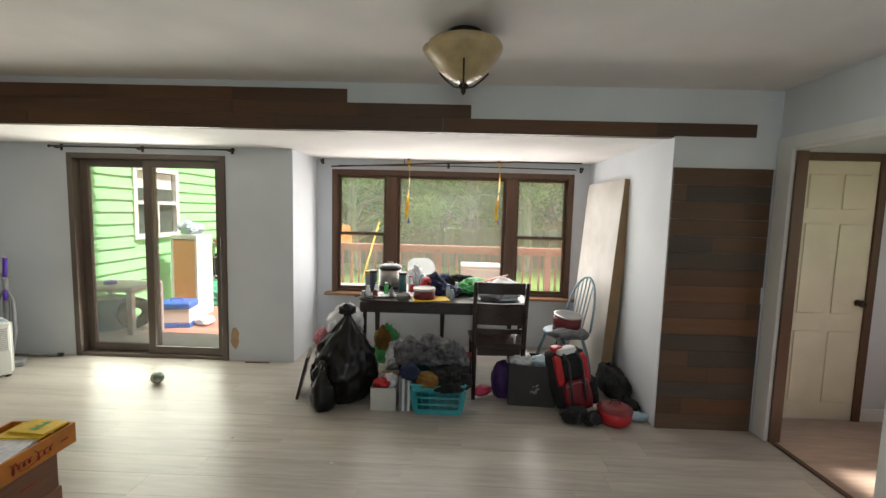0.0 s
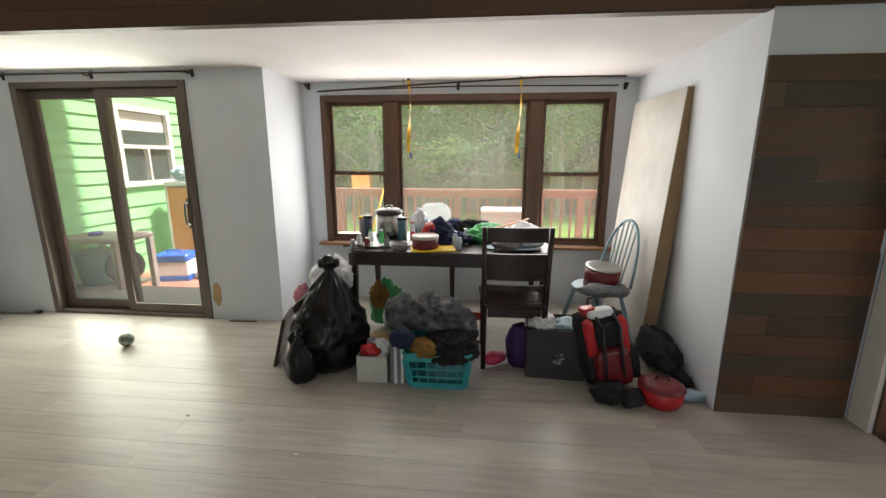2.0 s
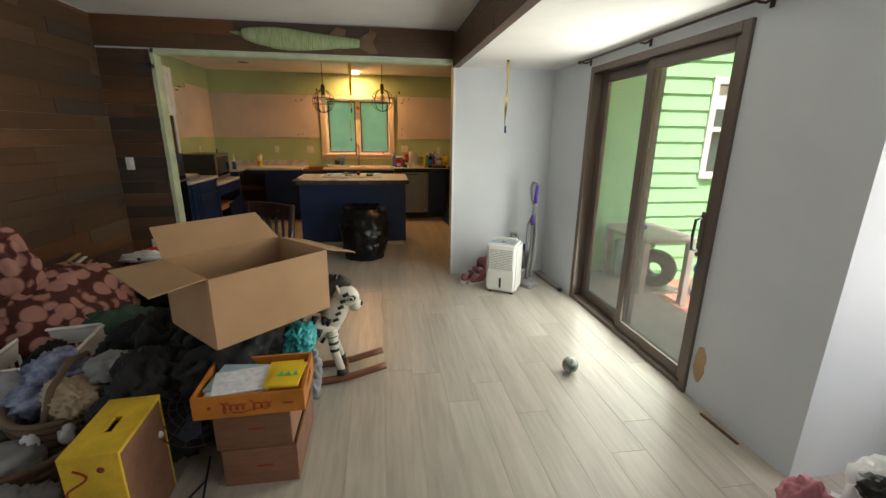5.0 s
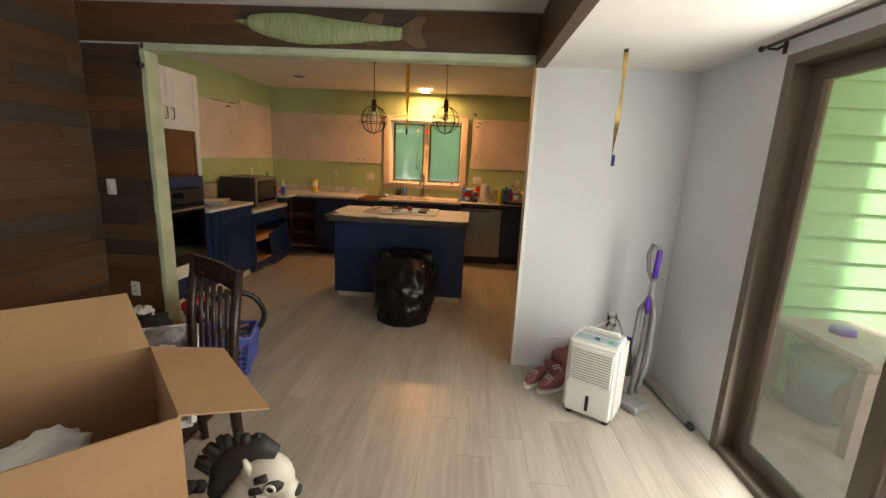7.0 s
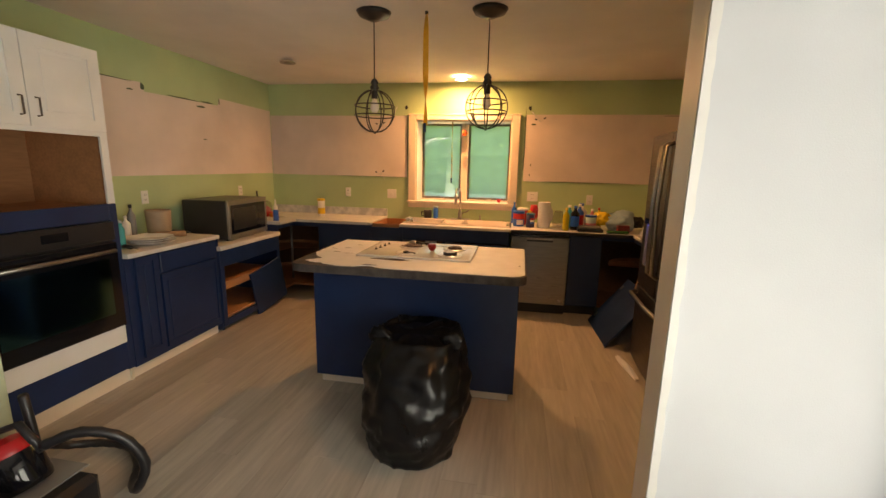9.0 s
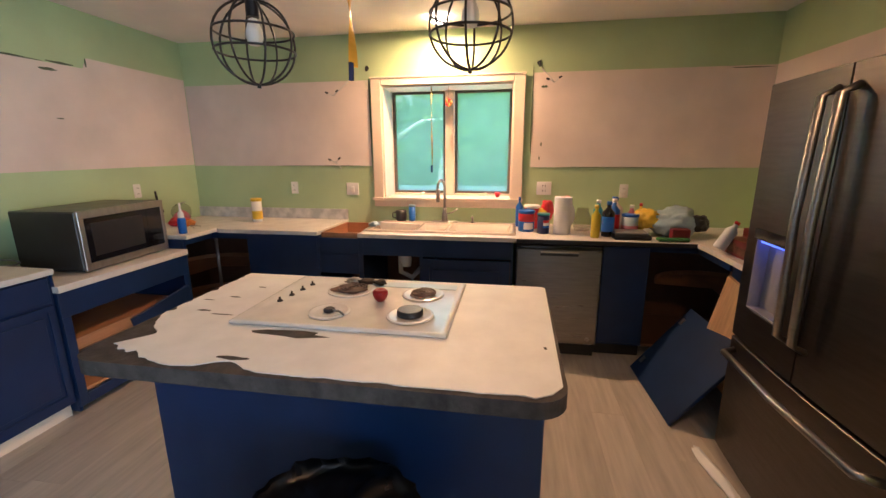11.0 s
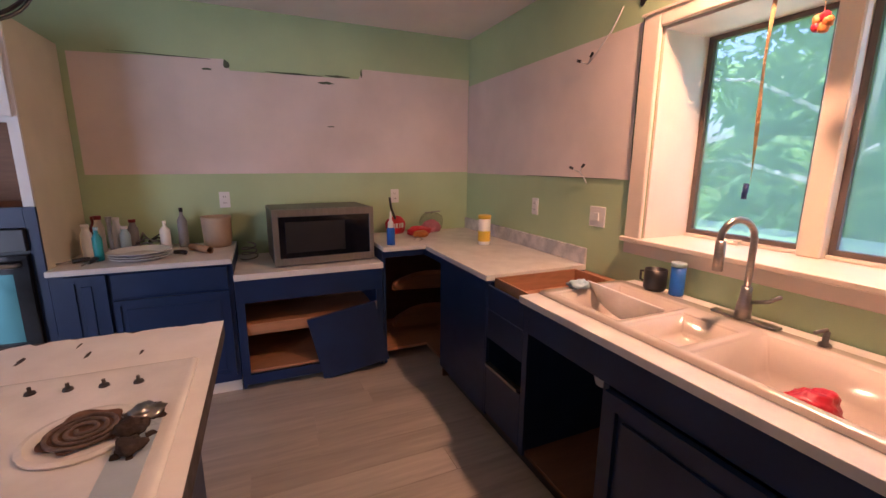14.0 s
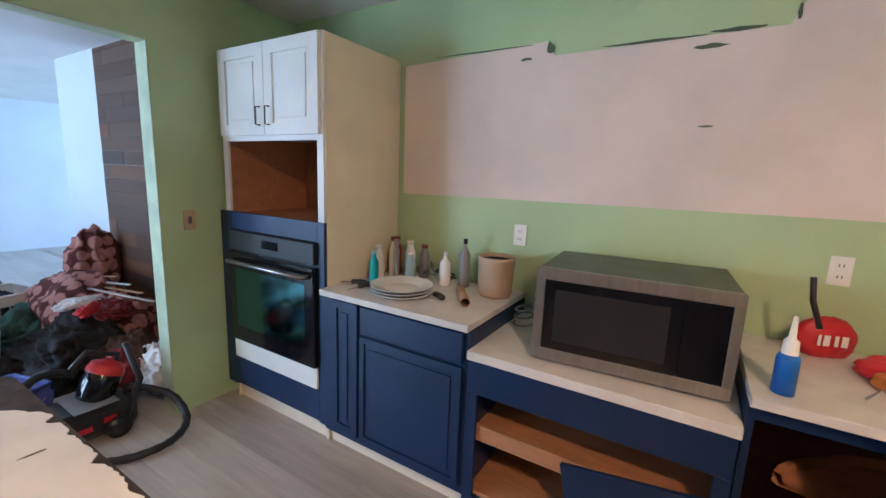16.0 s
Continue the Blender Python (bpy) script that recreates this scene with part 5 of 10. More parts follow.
    bottle("mustard_bottle", "yellow squeeze bottle among the clutter", -7.72, 3.80, 0.92, 0.035, 0.23, YELLOW, RED, 0.3)
    bottle("oil_bottle", "yellow oil bottle near the worktop edge", -7.42, 3.42, 0.92, 0.033, 0.24, OIL, YELLOW, 0.4)
    bottle("soda_bottle", "dark cola bottle with a blue cap", -7.50, 3.52, 0.92, 0.045, 0.26, BLACKGLOSS, BLUE, 0.35, band=BLUE)
    bottle("soda_bottle", "cola bottle with a blue and red band", -7.62, 3.58, 0.92, 0.045, 0.27, BLUE, WHITE, 0.35, band=RED)
    tub("storage_tub", "white tub with a round red and blue mark", -7.60, 3.70, 0.92, 0.06, 0.16, PALEBLUE, BLUE, band=PINK)
    t = thing("shallow_tray", "dark baking tray stacked on the worktop", "baking tray")
    boxes("tray", BLACK, t, (-7.54, -7.33, 3.54, 3.80, 0.921, 0.955), bevel=0.008)
    boxes("upper_tray", GREY, t, (-7.53, -7.35, 3.55, 3.78, 0.956, 0.975), bevel=0.006)
    t = thing("snack_bag", "bright yellow snack bag on the trays", "snack bag")
    crumple("bag", 0.08, 0.09, 0.08, YELLOW, t, pose(-7.62, 3.82, 1.04), 17, 0.3)
    t = thing("chip_bag", "pale blue plastic bag heap with a red carton", "plastic bag")
    crumple("bag", 0.13, 0.17, 0.12, PALEBLUE, t, pose(-7.62, 4.02, 1.02), 18, 0.35)
    crumple("bag_end", 0.06, 0.07, 0.07, BLACK, t, pose(-7.55, 4.17, 1.02), 19, 0.3)
    boxes("carton", DARKRED, t, (-7.46, -7.38, 3.95, 4.07, 0.93, 1.0), bevel=0.004)
    t = thing("glass_dish", "green glass dish at the worktop edge", "dish")
    boxes("dish", BOTTLEGREEN, t, (-7.36, -7.30, 3.83, 4.05, 0.921, 0.95), bevel=0.01)
    t = thing("soda_carton", "long dark red soda carton on the worktop", "carton")
    boxes("carton", CARTONRED, t, (-7.15, -6.80, 4.15, 4.30, 0.921, 1.02), (-7.22, -6.86, 4.305, 4.45, 0.921, 1.06), bevel=0.003)
    boxes("stripe", SPILL, t, (-7.13, -6.82, 4.1485, 4.1495, 0.94, 0.985), (-7.10, -7.02, 4.1475, 4.1483, 0.945, 1.0))
    t = bottle("ketchup_bottle", "red bottle with a white label tipped over", -7.10, 4.09, 0.95, 0.035, 0.19, PAPER, RED, 0.4, lean=-28)

NAVYCAN = material("navy_can", (0.012, 0.02, 0.10), 0.35, bump=0)
DTEALCAN = material("teal_lid", (0.03, 0.22, 0.30), 0.4, bump=0)
CLEAR = glass("clear_film", (0.85, 0.85, 0.85), 0.15)
OIL = material("yellow_green_oil", (0.5, 0.42, 0.02), 0.15, vary=0.03, bump=0)
BOTTLEGREEN = material("green_glassy", (0.05, 0.16, 0.05), 0.1, vary=0.03, bump=0)
CARTONRED = material("dark_red_carton", (0.14, 0.016, 0.012), 0.45, vary=0.1, bump=0.01)
clutter_kitchen()

def refrigerator():
    t = thing("refrigerator", "dark stainless french door refrigerator with an ice dispenser", "refrigerator")
    x0, x1, xm, y = -6.42, -5.45, -5.935, 3.88
    boxes("casing", BLACK, t, (x0 + 0.005, x1 - 0.005, 3.96, 4.72, 0.03, 1.79), bevel=0.004)
    for name, a, b in (("left_door", x0, xm - 0.003), ("right_door", xm + 0.003, x1)):
        bm = bmesh.new()
        n = 8
        w = b - a
        def face(p, q, zl, zh):
            slab(bm, [(p, 3.95), (q, 3.95)] + [(q - (q - p) * k / n, y + 0.018 * abs(((q - (q - p) * k / n) - xm) / 0.485) ** 2) for k in range(n + 1)], zl, zh)
        if a == x0:
            face(a, b, 1.16, 1.83)
        else:
            face(a, b, 0.655, 1.83)
        d = part(name, bm, DARKSTEEL, t, bevel=0.0 if a == x0 else 0.003)
        if a == x0:
            for p, q, zl, zh in ((a, b, 0.655, 0.82), (a, -6.33, 0.82, 1.16), (-6.09, b, 0.82, 1.16)):
                bm = bmesh.new()
                face(p, q, zl, zh)
                part("door_panel", bm, DARKSTEEL, d)
        s = -1 if a == x0 else 1
        hx = xm + s * 0.045
        rod("door_handle", [(hx, y, 1.755), (hx, y - 0.05, 1.73), (hx, y - 0.062, 1.3), (hx, y - 0.05, 0.83), (hx, y, 0.80)], 0.015, STEEL, d, 12)
        if s < 0:
            boxes("ice_dispenser", RECESS, d, (-6.329, -6.091, 3.945, 3.949, 0.821, 1.159))
            for b_ in ((-6.329, -6.325, y + 0.012, 3.9449, 0.821, 1.159), (-6.095, -6.091, y + 0.012, 3.9449, 0.821, 1.159), (-6.325, -6.095, y + 0.012, 3.9449, 0.821, 0.83)):
                boxes("recess_wall", RECESS, d, b_)
            boxes("dispenser_paddle", GREY, d, (-6.15, -6.115, 3.915, 3.93, 0.98, 1.10), bevel=0.004)
            boxes("control_strip", BLACKGLOSS, d, (-6.33, -6.09, y - 0.001, y + 0.01, 1.165, 1.21), bevel=0.001)
    bm = bmesh.new()
    slab(bm, [(x0, 3.95), (x1, 3.95)] + [(x1 - (x1 - x0) * k / 16, y + 0.018 * abs(((x1 - (x1 - x0) * k / 16) - xm) / 0.485) ** 2) for k in range(17)], 0.06, 0.64)
    d = part("freezer_drawer", bm, DARKSTEEL, t, bevel=0.003)
    rod("door_handle", [(x0 + 0.05, y + 0.015, 0.585), (x0 + 0.08, y - 0.045, 0.585), (xm, y - 0.062, 0.585), (x1 - 0.08, y - 0.045, 0.585), (x1 - 0.05, y + 0.015, 0.585)], 0.015, STEEL, d, 12)
    boxes("dispenser_light", BLUEGLOW, t, (-6.31, -6.11, 3.90, 3.94, 1.148, 1.158))
    for x in (x0 + 0.06, x1 - 0.06):
        boxes("foot", BLACK, t, (x - 0.02, x + 0.02, 4.0, 4.1, 0, 0.0295))
BLUEGLOW = glow("dispenser_blue_light", (0.14, 0.2, 1.0), 0.55)
RECESS = material("grey_dispenser_recess", (0.30, 0.30, 0.33), 0.4, bump=0)
refrigerator()

def loose_doors():
    t = thing("cabinet_door", "loose navy cabinet door leaning near the refrigerator", "cabinet door")
    right = Vector((0.995, 0.05, 0.0)).normalized()
    up = Vector((-0.10, 0.35, 0.45))
    up = (up - right * up.dot(right)).normalized()
    back = up.cross(right)
    m = Matrix((right, -back, up)).transposed().to_4x4()
    m.translation = Vector((-6.925, 3.715, 0.012))
    boxes("panel", NAVY, t, (-0.335, 0.335, -0.01, 0.01, 0, 0.58), bevel=0.003).matrix_basis = m
    for z in (0.08, 0.45):
        boxes("hinge", STEEL, t, (-0.30, -0.27, 0.0102, 0.016, z, z + 0.05)).matrix_basis = m
    t = thing("cabinet_door", "bare wood back of a cabinet door leaning in the corner", "cabinet door")
    ob = boxes("panel", PALEWOOD, t, (-0.17, 0.17, -0.01, 0.01, 0, 0.62), bevel=0.003)
    ob.matrix_basis = pose(-6.90, 4.06, 0.17, -3, 14, 8)
    t = thing("rag", "crumpled white rag at the foot of the refrigerator", "rag")
    crumple("rag", 0.03, 0.20, 0.018, PAPER, t, pose(-6.20, 3.83, 0.014, 0, 0, 97), 21, 0.5)
PALEWOOD = palette("pale_maple_board", [(0.55, 0.36, 0.19), (0.52, 0.34, 0.18)], 0.5, (5, 5, 0.6), 12)
loose_doors()

def kitchen_island():
    t = thing("kitchen_island", "navy kitchen island with a torn white laminate top", "kitchen island")
    boxes("body", NAVY, t, (-6.05, -5.44, 1.50, 2.935, 0.06, 0.868), bevel=0.004)
    boxes("plinth", CREAM, t, (-6.03, -5.47, 1.53, 2.90, 0, 0.0595))
    rnd = random.Random(3)
    def rounded(x0, x1, y0, y1, r, n=6):
        pts = []
        for cx, cy, a0 in ((x1 - r, y1 - r, 0), (x0 + 0.02, y1 - 0.02, 90), (x0 + 0.02, y0 + 0.02, 180), (x1 - r, y0 + r, 270)):
            rr = r if cx > (x0 + x1) / 2 else 0.02
            for k in range(n + 1):
                a = radians(a0 + 90 * k / n)
                pts.append((cx + rr * math.cos(a), cy + rr * math.sin(a)))
        return pts
    bm = bmesh.new()
    slab(bm, rounded(-6.17, -5.185, 1.45, 2.975, 0.09), 0.8685, 0.917)
    part("worktop_core", bm, SUBSTRATE, t, "dark bare core of the island top")
    # the laminate skin, torn off along the near left edge
    outer = rounded(-6.169, -5.187, 1.451, 2.973, 0.09)
    skin = []
    for x, y in outer:
        skin.append((x, y))
    # walk the left end (y0) and the south-east corner inwards
    torn = []
    n = 60
    def jag(a, b, base, amp, seed):
        r = random.Random(seed)
        return [(a[0] + (b[0] - a[0]) * k / n, a[1] + (b[1] - a[1]) * k / n, base * (0.5 + 0.5 * math.sin(k * 0.5) * r.uniform(0.3, 1)) + r.uniform(0, amp)) for k in range(n + 1)]
    east = [(-5.187 - (0.012 + 0.03 * max(0, noise.noise(Vector((k * 0.21, 1.7, 0)))) + rnd.uniform(0, 0.006) + 0.17 * max(0, 1 - k / 14) ** 1.2 * (0.75 + 0.5 * noise.noise(Vector((k * 0.6, 5, 0)))) + (0.05 * math.exp(-((k - 22) / 3.0) ** 2))), 1.47 + (2.86 - 1.47) * k / n) for k in range(n + 1)]
    south = [(-6.169 + (0.98 - 0.20) * k / n, 1.451 + 0.004 + 0.03 * max(0, noise.noise(Vector((k * 0.25, 9, 0)))) + rnd.uniform(0, 0.006) + 0.13 * max(0, (k - 44) / 16) ** 1.5) for k in range(n + 1)]
    ne = [(-5.20 - 0.0, 2.885), (-5.225, 2.93), (-5.27, 2.962), (-6.15, 2.972), (-6.168, 2.955)]
    bm = bmesh.new()
    slab(bm, south + east[2:] + ne, 0.9172, 0.9205)
    part("laminate_skin", bm, ISLANDTOP, t, "white laminate skin with torn edges")
    for k, (x, y, w, h) in enumerate(((-5.27, 1.98, 0.012, 0.06), (-5.47, 2.05, 0.035, 0.16), (-5.63, 1.60, 0.008, 0.035), (-5.80, 1.62, 0.006, 0.03), (-5.95, 1.66, 0.006, 0.02), (-5.50, 2.93, 0.012, 0.006), (-5.60, 1.70, 0.005, 0.05), (-5.75, 1.53, 0.004, 0.03))):
        r2 = random.Random(k)
        bm = bmesh.new()
        slab(bm, [(math.cos(a) * w * r2.uniform(0.5, 1.1), math.sin(a) * h * r2.uniform(0.6, 1.1)) for a in [math.pi * 2 * i / 14 for i in range(14)]], 0.9207, 0.9213)
        part("chip", bm, SUBSTRATE, t).matrix_basis = pose(x, y, 0)
    c = thing("cooktop", "white enamel electric cooktop with burnt coil burners", "cooktop", pose(-5.821, 2.197, 0.9215, 0, 0, 0))
    X, Y = 0.284, 0.395
    bm = bmesh.new()
    # shallow pan with a raised lip
    ring = lambda x, y, z: [bm.verts.new(p) for p in ((-x, -y, z), (x, -y, z), (x, y, z), (-x, y, z))]
    rings = [ring(X, Y, 0), ring(X, Y, 0.010), ring(X - 0.012, Y - 0.012, 0.016), ring(X - 0.03, Y - 0.03, 0.008)]
    for a, b in zip(rings, rings[1:]):
        for k in range(4):
            bm.faces.new((a[k], a[(k + 1) % 4], b[(k + 1) % 4], b[k]))
    bm.faces.new(rings[-1])
    bm.faces.new(rings[0][::-1])
    part("pan", bm, ENAMEL, c, bevel=0.004, smooth=True)
    for x, y, r, kind in ((-0.118, -0.088, 0.092, 0), (-0.106, 0.232, 0.078, 1), (0.128, 0.235, 0.078, 2), (0.140, -0.075, 0.070, 3)):
        m = pose(x, y, 0.0095)
        turned("drip_bowl", [(r * 1.12, 0.0), (r * 1.12, 0.004), (r * 1.0, 0.006), (r * 0.7, 0.002), (0, 0.001)], ENAMEL, c, 26, m)
        if kind == 2:
            turned("burner_cap", [(r * 0.62, 0.004), (r * 0.62, 0.022), (r * 0.56, 0.026), (0, 0.026)], BLACK, c, 26, m)
        elif kind == 3:
            turned("burner_cap", [(0.022, 0.003), (0.022, 0.012), (0.016, 0.016), (0, 0.016)], BLACK, c, 16, m)
            rod("loose_coil_end", [(x, y, 0.018), (x + 0.02, y + 0.05, 0.022), (x + 0.045, y + 0.075, 0.02)], 0.0045, GREY, c, 6)
        elif kind < 2:
            pts = [(x + (0.012 + (r - 0.035) * k / 70) * math.cos(k * 0.32), y + (0.012 + (r - 0.035) * k / 70) * math.sin(k * 0.32), 0.020) for k in range(71)]
            rod("coil", pts, 0.0045, RUSTCOIL, c, 6)
            bm = bmesh.new()
            slab(bm, [((lambda q: (math.cos(a) * q, math.sin(a) * q))(r * (0.74 + 0.36 * noise.noise(Vector((1.6 * math.cos(a), 1.6 * math.sin(a), 3.0 + kind)))))) for a in [math.pi * 2 * i / 48 for i in range(48)]], 0.0, 0.0012)
            part("burnt_spill", bm, SPILL, c).matrix_basis = pose(x, y, 0.0165)
    boxes("back_vent", PALEBLUEV, c, (-0.250, -0.185, -0.10, 0.36, 0.0085, 0.0105))
    rs = random.Random(8)
    for k in range(16):
        x, y = -0.20 + rs.uniform(-0.05, 0.08), -0.06 + rs.uniform(-0.10, 0.10)
        bm = bmesh.new()
        w = rs.uniform(0.008, 0.03)
        w *= 0.7
        slab(bm, [((lambda q: (math.cos(a) * q, math.sin(a) * q))(w * (0.85 + 0.5 * noise.noise(Vector((math.cos(a), math.sin(a), 7.3 * k)))))) for a in [math.pi * 2 * i / 20 for i in range(20)]], 0.0107 + k * 0.0001, 0.012 + k * 0.0001)
        part("burnt_spill", bm, SOOT, c).matrix_basis = pose(x, y, 0)
    for k, (x, y, r, mt) in enumerate(((-0.215, -0.115, 0.030, STEEL), (-0.205, -0.055, 0.028, SOOT), (-0.215, 0.005, 0.024, SOOT))):
        crumple("foil_scrap" if k == 0 else "burnt_scrap", r, r * 1.2, r * 0.45, mt, c, pose(x, y, 0.012 + r * 0.33), 40 + k, 0.6)
    for x, y in ((-0.163, -0.295), (-0.09, -0.305), (-0.016, -0.315), (0.059, -0.325)):
        turned("knob_stem", [(0, 0), (0.012, 0), (0.010, 0.006), (0.004, 0.008), (0.004, 0.018), (0, 0.018)], DARKSTEEL, c, 12, pose(x, y, 0.0085))
    p = thing("red_ball", "small red pepper shaped timer on the cooktop", "timer", pose(-5.825, 2.279, 0.931))
    turned("body", [(0, 0), (0.014, 0), (0.024, 0.012), (0.031, 0.030), (0.030, 0.042), (0.022, 0.049), (0.010, 0.049), (0, 0.044)], TIMERRED, p, 24)
# lighter copy of the worktop laminate: daylight from the slider put into the colour
ISLANDTOP = material("daylit_white_laminate", (0.84, 0.83, 0.82), 0.52, noise_scale=9, vary=0.03, bump=0.02)
PALEBLUEV = material("pale_blue_glaze", (0.42, 0.52, 0.62), 0.3, vary=0.06, bump=0)
kitchen_island()

def bin_bag(name, label, m, rx, ry, h, seed, top=0.0, n=64, rings=34, mat=None, open_top=False):
    """A filled bin bag: folded skin gathered to a neck."""
    t = thing(name, label, "bin bag", m)
    bm = bmesh.new()
    rows = []
    for j in range(rings + 1):
        v = j / rings
        if open_top:
            prof = 0.78 + 0.24 * math.sin(v * math.pi * 0.95)
        else:
            prof = math.sin(min(1, v * 2.6 + 0.45) * math.pi / 2) * (1 if v < 0.30 else max(0.09, 1 - ((v - 0.30) / 0.62) ** 1.55 * 0.9)) * (1 if v < 0.93 else 1 + (v - 0.93) * 14)
        row = []
        for i in range(n):
            a = 2 * math.pi * i / n
            d = Vector((math.cos(a), math.sin(a), v * 2.2))
            f = noise.noise(d * 1.1 + Vector((seed, 0, 0))) * 0.22 + (abs(noise.noise(d * 3.2 + Vector((0, seed, 0)))) - 0.2) * 0.26 + math.sin(a * 9 + seed + v * 3) * 0.045 * v
            f += (0.22 - abs(noise.noise(Vector((d.x * 2.2, d.y * 2.2, v * 3.5 + seed))))) * 0.32 - (0.2 - abs(noise.noise(Vector((d.x * 5.5, d.y * 5.5, v * 7 - seed))))) * 0.20
            f *= (0.6 + 0.4 * v) * (0.55 if open_top else 1.0)
            row.append(bm.verts.new((rx * prof * (1 + f) * math.cos(a) + top * v * v, ry * prof * (1 + f) * math.sin(a), h * v * (1 + 0.05 * noise.noise(d * 2 + Vector((9, seed, 3)))) if v > 0 else 0)))
        rows.append(row)
    for p, q in zip(rows, rows[1:]):
        for i in range(n):
            bm.faces.new((p[i], p[(i + 1) % n], q[(i + 1) % n], q[i]))
    bm.faces.new(rows[0][::-1])
    if open_top:
        last = rows[-1]
        for f, z in ((0.95, h * 0.985), (0.86, h * 0.965), (0.6, h * 1.0), (0.3, h * 0.985)):
            cur = [bm.verts.new((top + (v.co.x - top) * f, v.co.y * f, z + 0.03 * noise.noise(Vector((v.co.x * 9, v.co.y * 9, seed))))) for v in rows[-1]]
            for i in range(n):
                bm.faces.new((last[i], last[(i + 1) % n], cur[(i + 1) % n], cur[i]))
            last = cur
        bm.faces.new(last)
    else:
        bm.faces.new(rows[-1])
    part("bag", bm, mat or BLACKBAG, t, smooth=True)
    if open_top:
        for k in (-1, 1):
            crumple("tie_flap", 0.03, 0.06, 0.05, mat or BLACKBAG, t, pose(top + rx * 0.35, ry * 0.72 * k, h * 0.98), seed + k, 0.5)
    else:
        crumple("neck_knot", 0.06 * rx / 0.25, 0.045, 0.045, mat or BLACKBAG, t, pose(top, 0, h * 0.99), seed, 0.6)
    return t
bin_bag("trash_bag", "full black bin bag slumped against the island", pose(-4.93, 2.385, 0, 0, 0, 0), 0.265, 0.285, 0.61, 3.3, top=-0.17, open_top=True)

def pendant(x, y, ztop=2.13, r=0.155):
    t = thing("pendant_lamp", "black wire globe pendant lamp with an unlit bulb", "pendant lamp", pose(x, y, 0), "pendants over the island")
    turned("canopy", [(0, KZ - 0.06), (0.03, KZ - 0.055), (0.10, KZ - 0.025), (0.115, KZ - 0.002), (0, KZ - 0.002)], BLACK, t, 24)
    rod("cord", [(0, 0, KZ - 0.045), (0, 0, ztop + 0.06)], 0.004, BLACK, t, 6)
    turned("socket", [(0, 0.07), (0.015, 0.065), (0.028, 0.04), (0.02, 0.03), (0.032, 0.01), (0.022, -0.005), (0.022, -0.06), (0, -0.06)], BLACK, t, 18, pose(0, 0, ztop))
    turned("bulb", [(0, -0.155), (0.02, -0.15), (0.03, -0.125), (0.027, -0.10), (0.014, -0.065), (0, -0.06)], FROST, t, 18, pose(0, 0, ztop))
    c = Vector((0, 0, ztop - r - 0.005))
    for k in range(4):
        a = math.pi * k / 4
        rod("rib", [c + Vector((r * math.cos(b) * math.cos(a), r * math.cos(b) * math.sin(a), r * math.sin(b))) for b in [2 * math.pi * i / 40 for i in range(40)]], 0.0042, BLACK, t, 5, closed=True)
    for z in (0.035, -0.03):
        q = math.sqrt(r * r - z * z)
        rod("hoop", [c + Vector((q * math.cos(b), q * math.sin(b), z)) for b in [2 * math.pi * i / 40 for i in range(40)]], 0.0042, BLACK, t, 5, closed=True)
    rod("finial", [c + Vector((0, 0, -r + 0.004)), c + Vector((0, 0, -r - 0.012))], 0.007, BLACK, t)
FROST = material("frosted_glass_bulb", (0.8, 0.78, 0.72), 0.3, vary=0.02, bump=0)
pendant(-5.79, 1.875, 2.04, 0.139)
pendant(-5.82, 2.662, 2.07, 0.139)

def fly_strip(x, y, z1, z0, label, lean=0.0, mat=None, w=0.019):
    """A hanging twisted sticky strip with its tube at the foot."""
    t = thing("fly_strip", label, "fly strip")
    rnd = random.Random(int(x * 100))
    bm = bmesh.new()
    rows = []
    n = 30
    for k in range(n + 1):
        v = k / n
        a = 0.6 + 1.3 * math.sin(v * 4.5) + lean
        c = Vector((x + 0.012 * math.sin(v * 5), y, z1 + (z0 - z1) * v))
        rows.append([bm.verts.new(c + Vector((math.cos(a) * w, math.sin(a) * w, 0))), bm.verts.new(c - Vector((math.cos(a) * w, math.sin(a) * w, 0)))])
    for p, q in zip(rows, rows[1:]):
        bm.faces.new((p[0], p[1], q[1], q[0]))
    ob = part("strip", bm, mat or FLYPAPER, t)
    s = ob.modifiers.new("thick", "SOLIDIFY")
    s.thickness = 0.001
    rod("pin", [(x, y, z1), (x, y, z1 + 0.015)], 0.012, BLACK, t)
    rod("tube_end", [(x + 0.01, y, z0 + 0.01), (x + 0.015, y, z0 - 0.05)], 0.010, BLUEDARK, t)
BLUEDARK = material("dark_blue_card", (0.02, 0.04, 0.15), 0.5, bump=0)
fly_strip(-5.80, 2.24, 2.535, 1.85, "amber sticky fly strip hanging from the kitchen ceiling")
def can_trim(x, y):
    t = thing("recessed_light", "round white recessed ceiling light, lit", "ceiling light", pose(x, y, KZ))
    turned("trim_ring", [(0.062, 0.0), (0.09, -0.001), (0.088, -0.008), (0.062, -0.004)], WHITE, t, 28)
    turned("lens", [(0, -0.002), (0.06, -0.002), (0.06, -0.003), (0, -0.003)], CANGLOW, t, 24)
CANGLOW = glow("warm_lamp_glow", (1.0, 0.72, 0.40), 14)
can_trim(-7.72, 2.213)
for x, y in ((-5.3, 1.2), (-6.9, 0.6), (-5.2, 3.75)):
    t = thing("ceiling_patch", "dark unlit hole of a ceiling light", "ceiling light", pose(x, y, KZ))
    turned("trim_ring", [(0.04, 0.0), (0.075, -0.001), (0.073, -0.006), (0.04, -0.003)], GREY, t, 22)
    turned("inner_can", [(0, -0.0015), (0.04, -0.0015), (0.04, -0.0025), (0, -0.0025)], BLACK, t, 18)

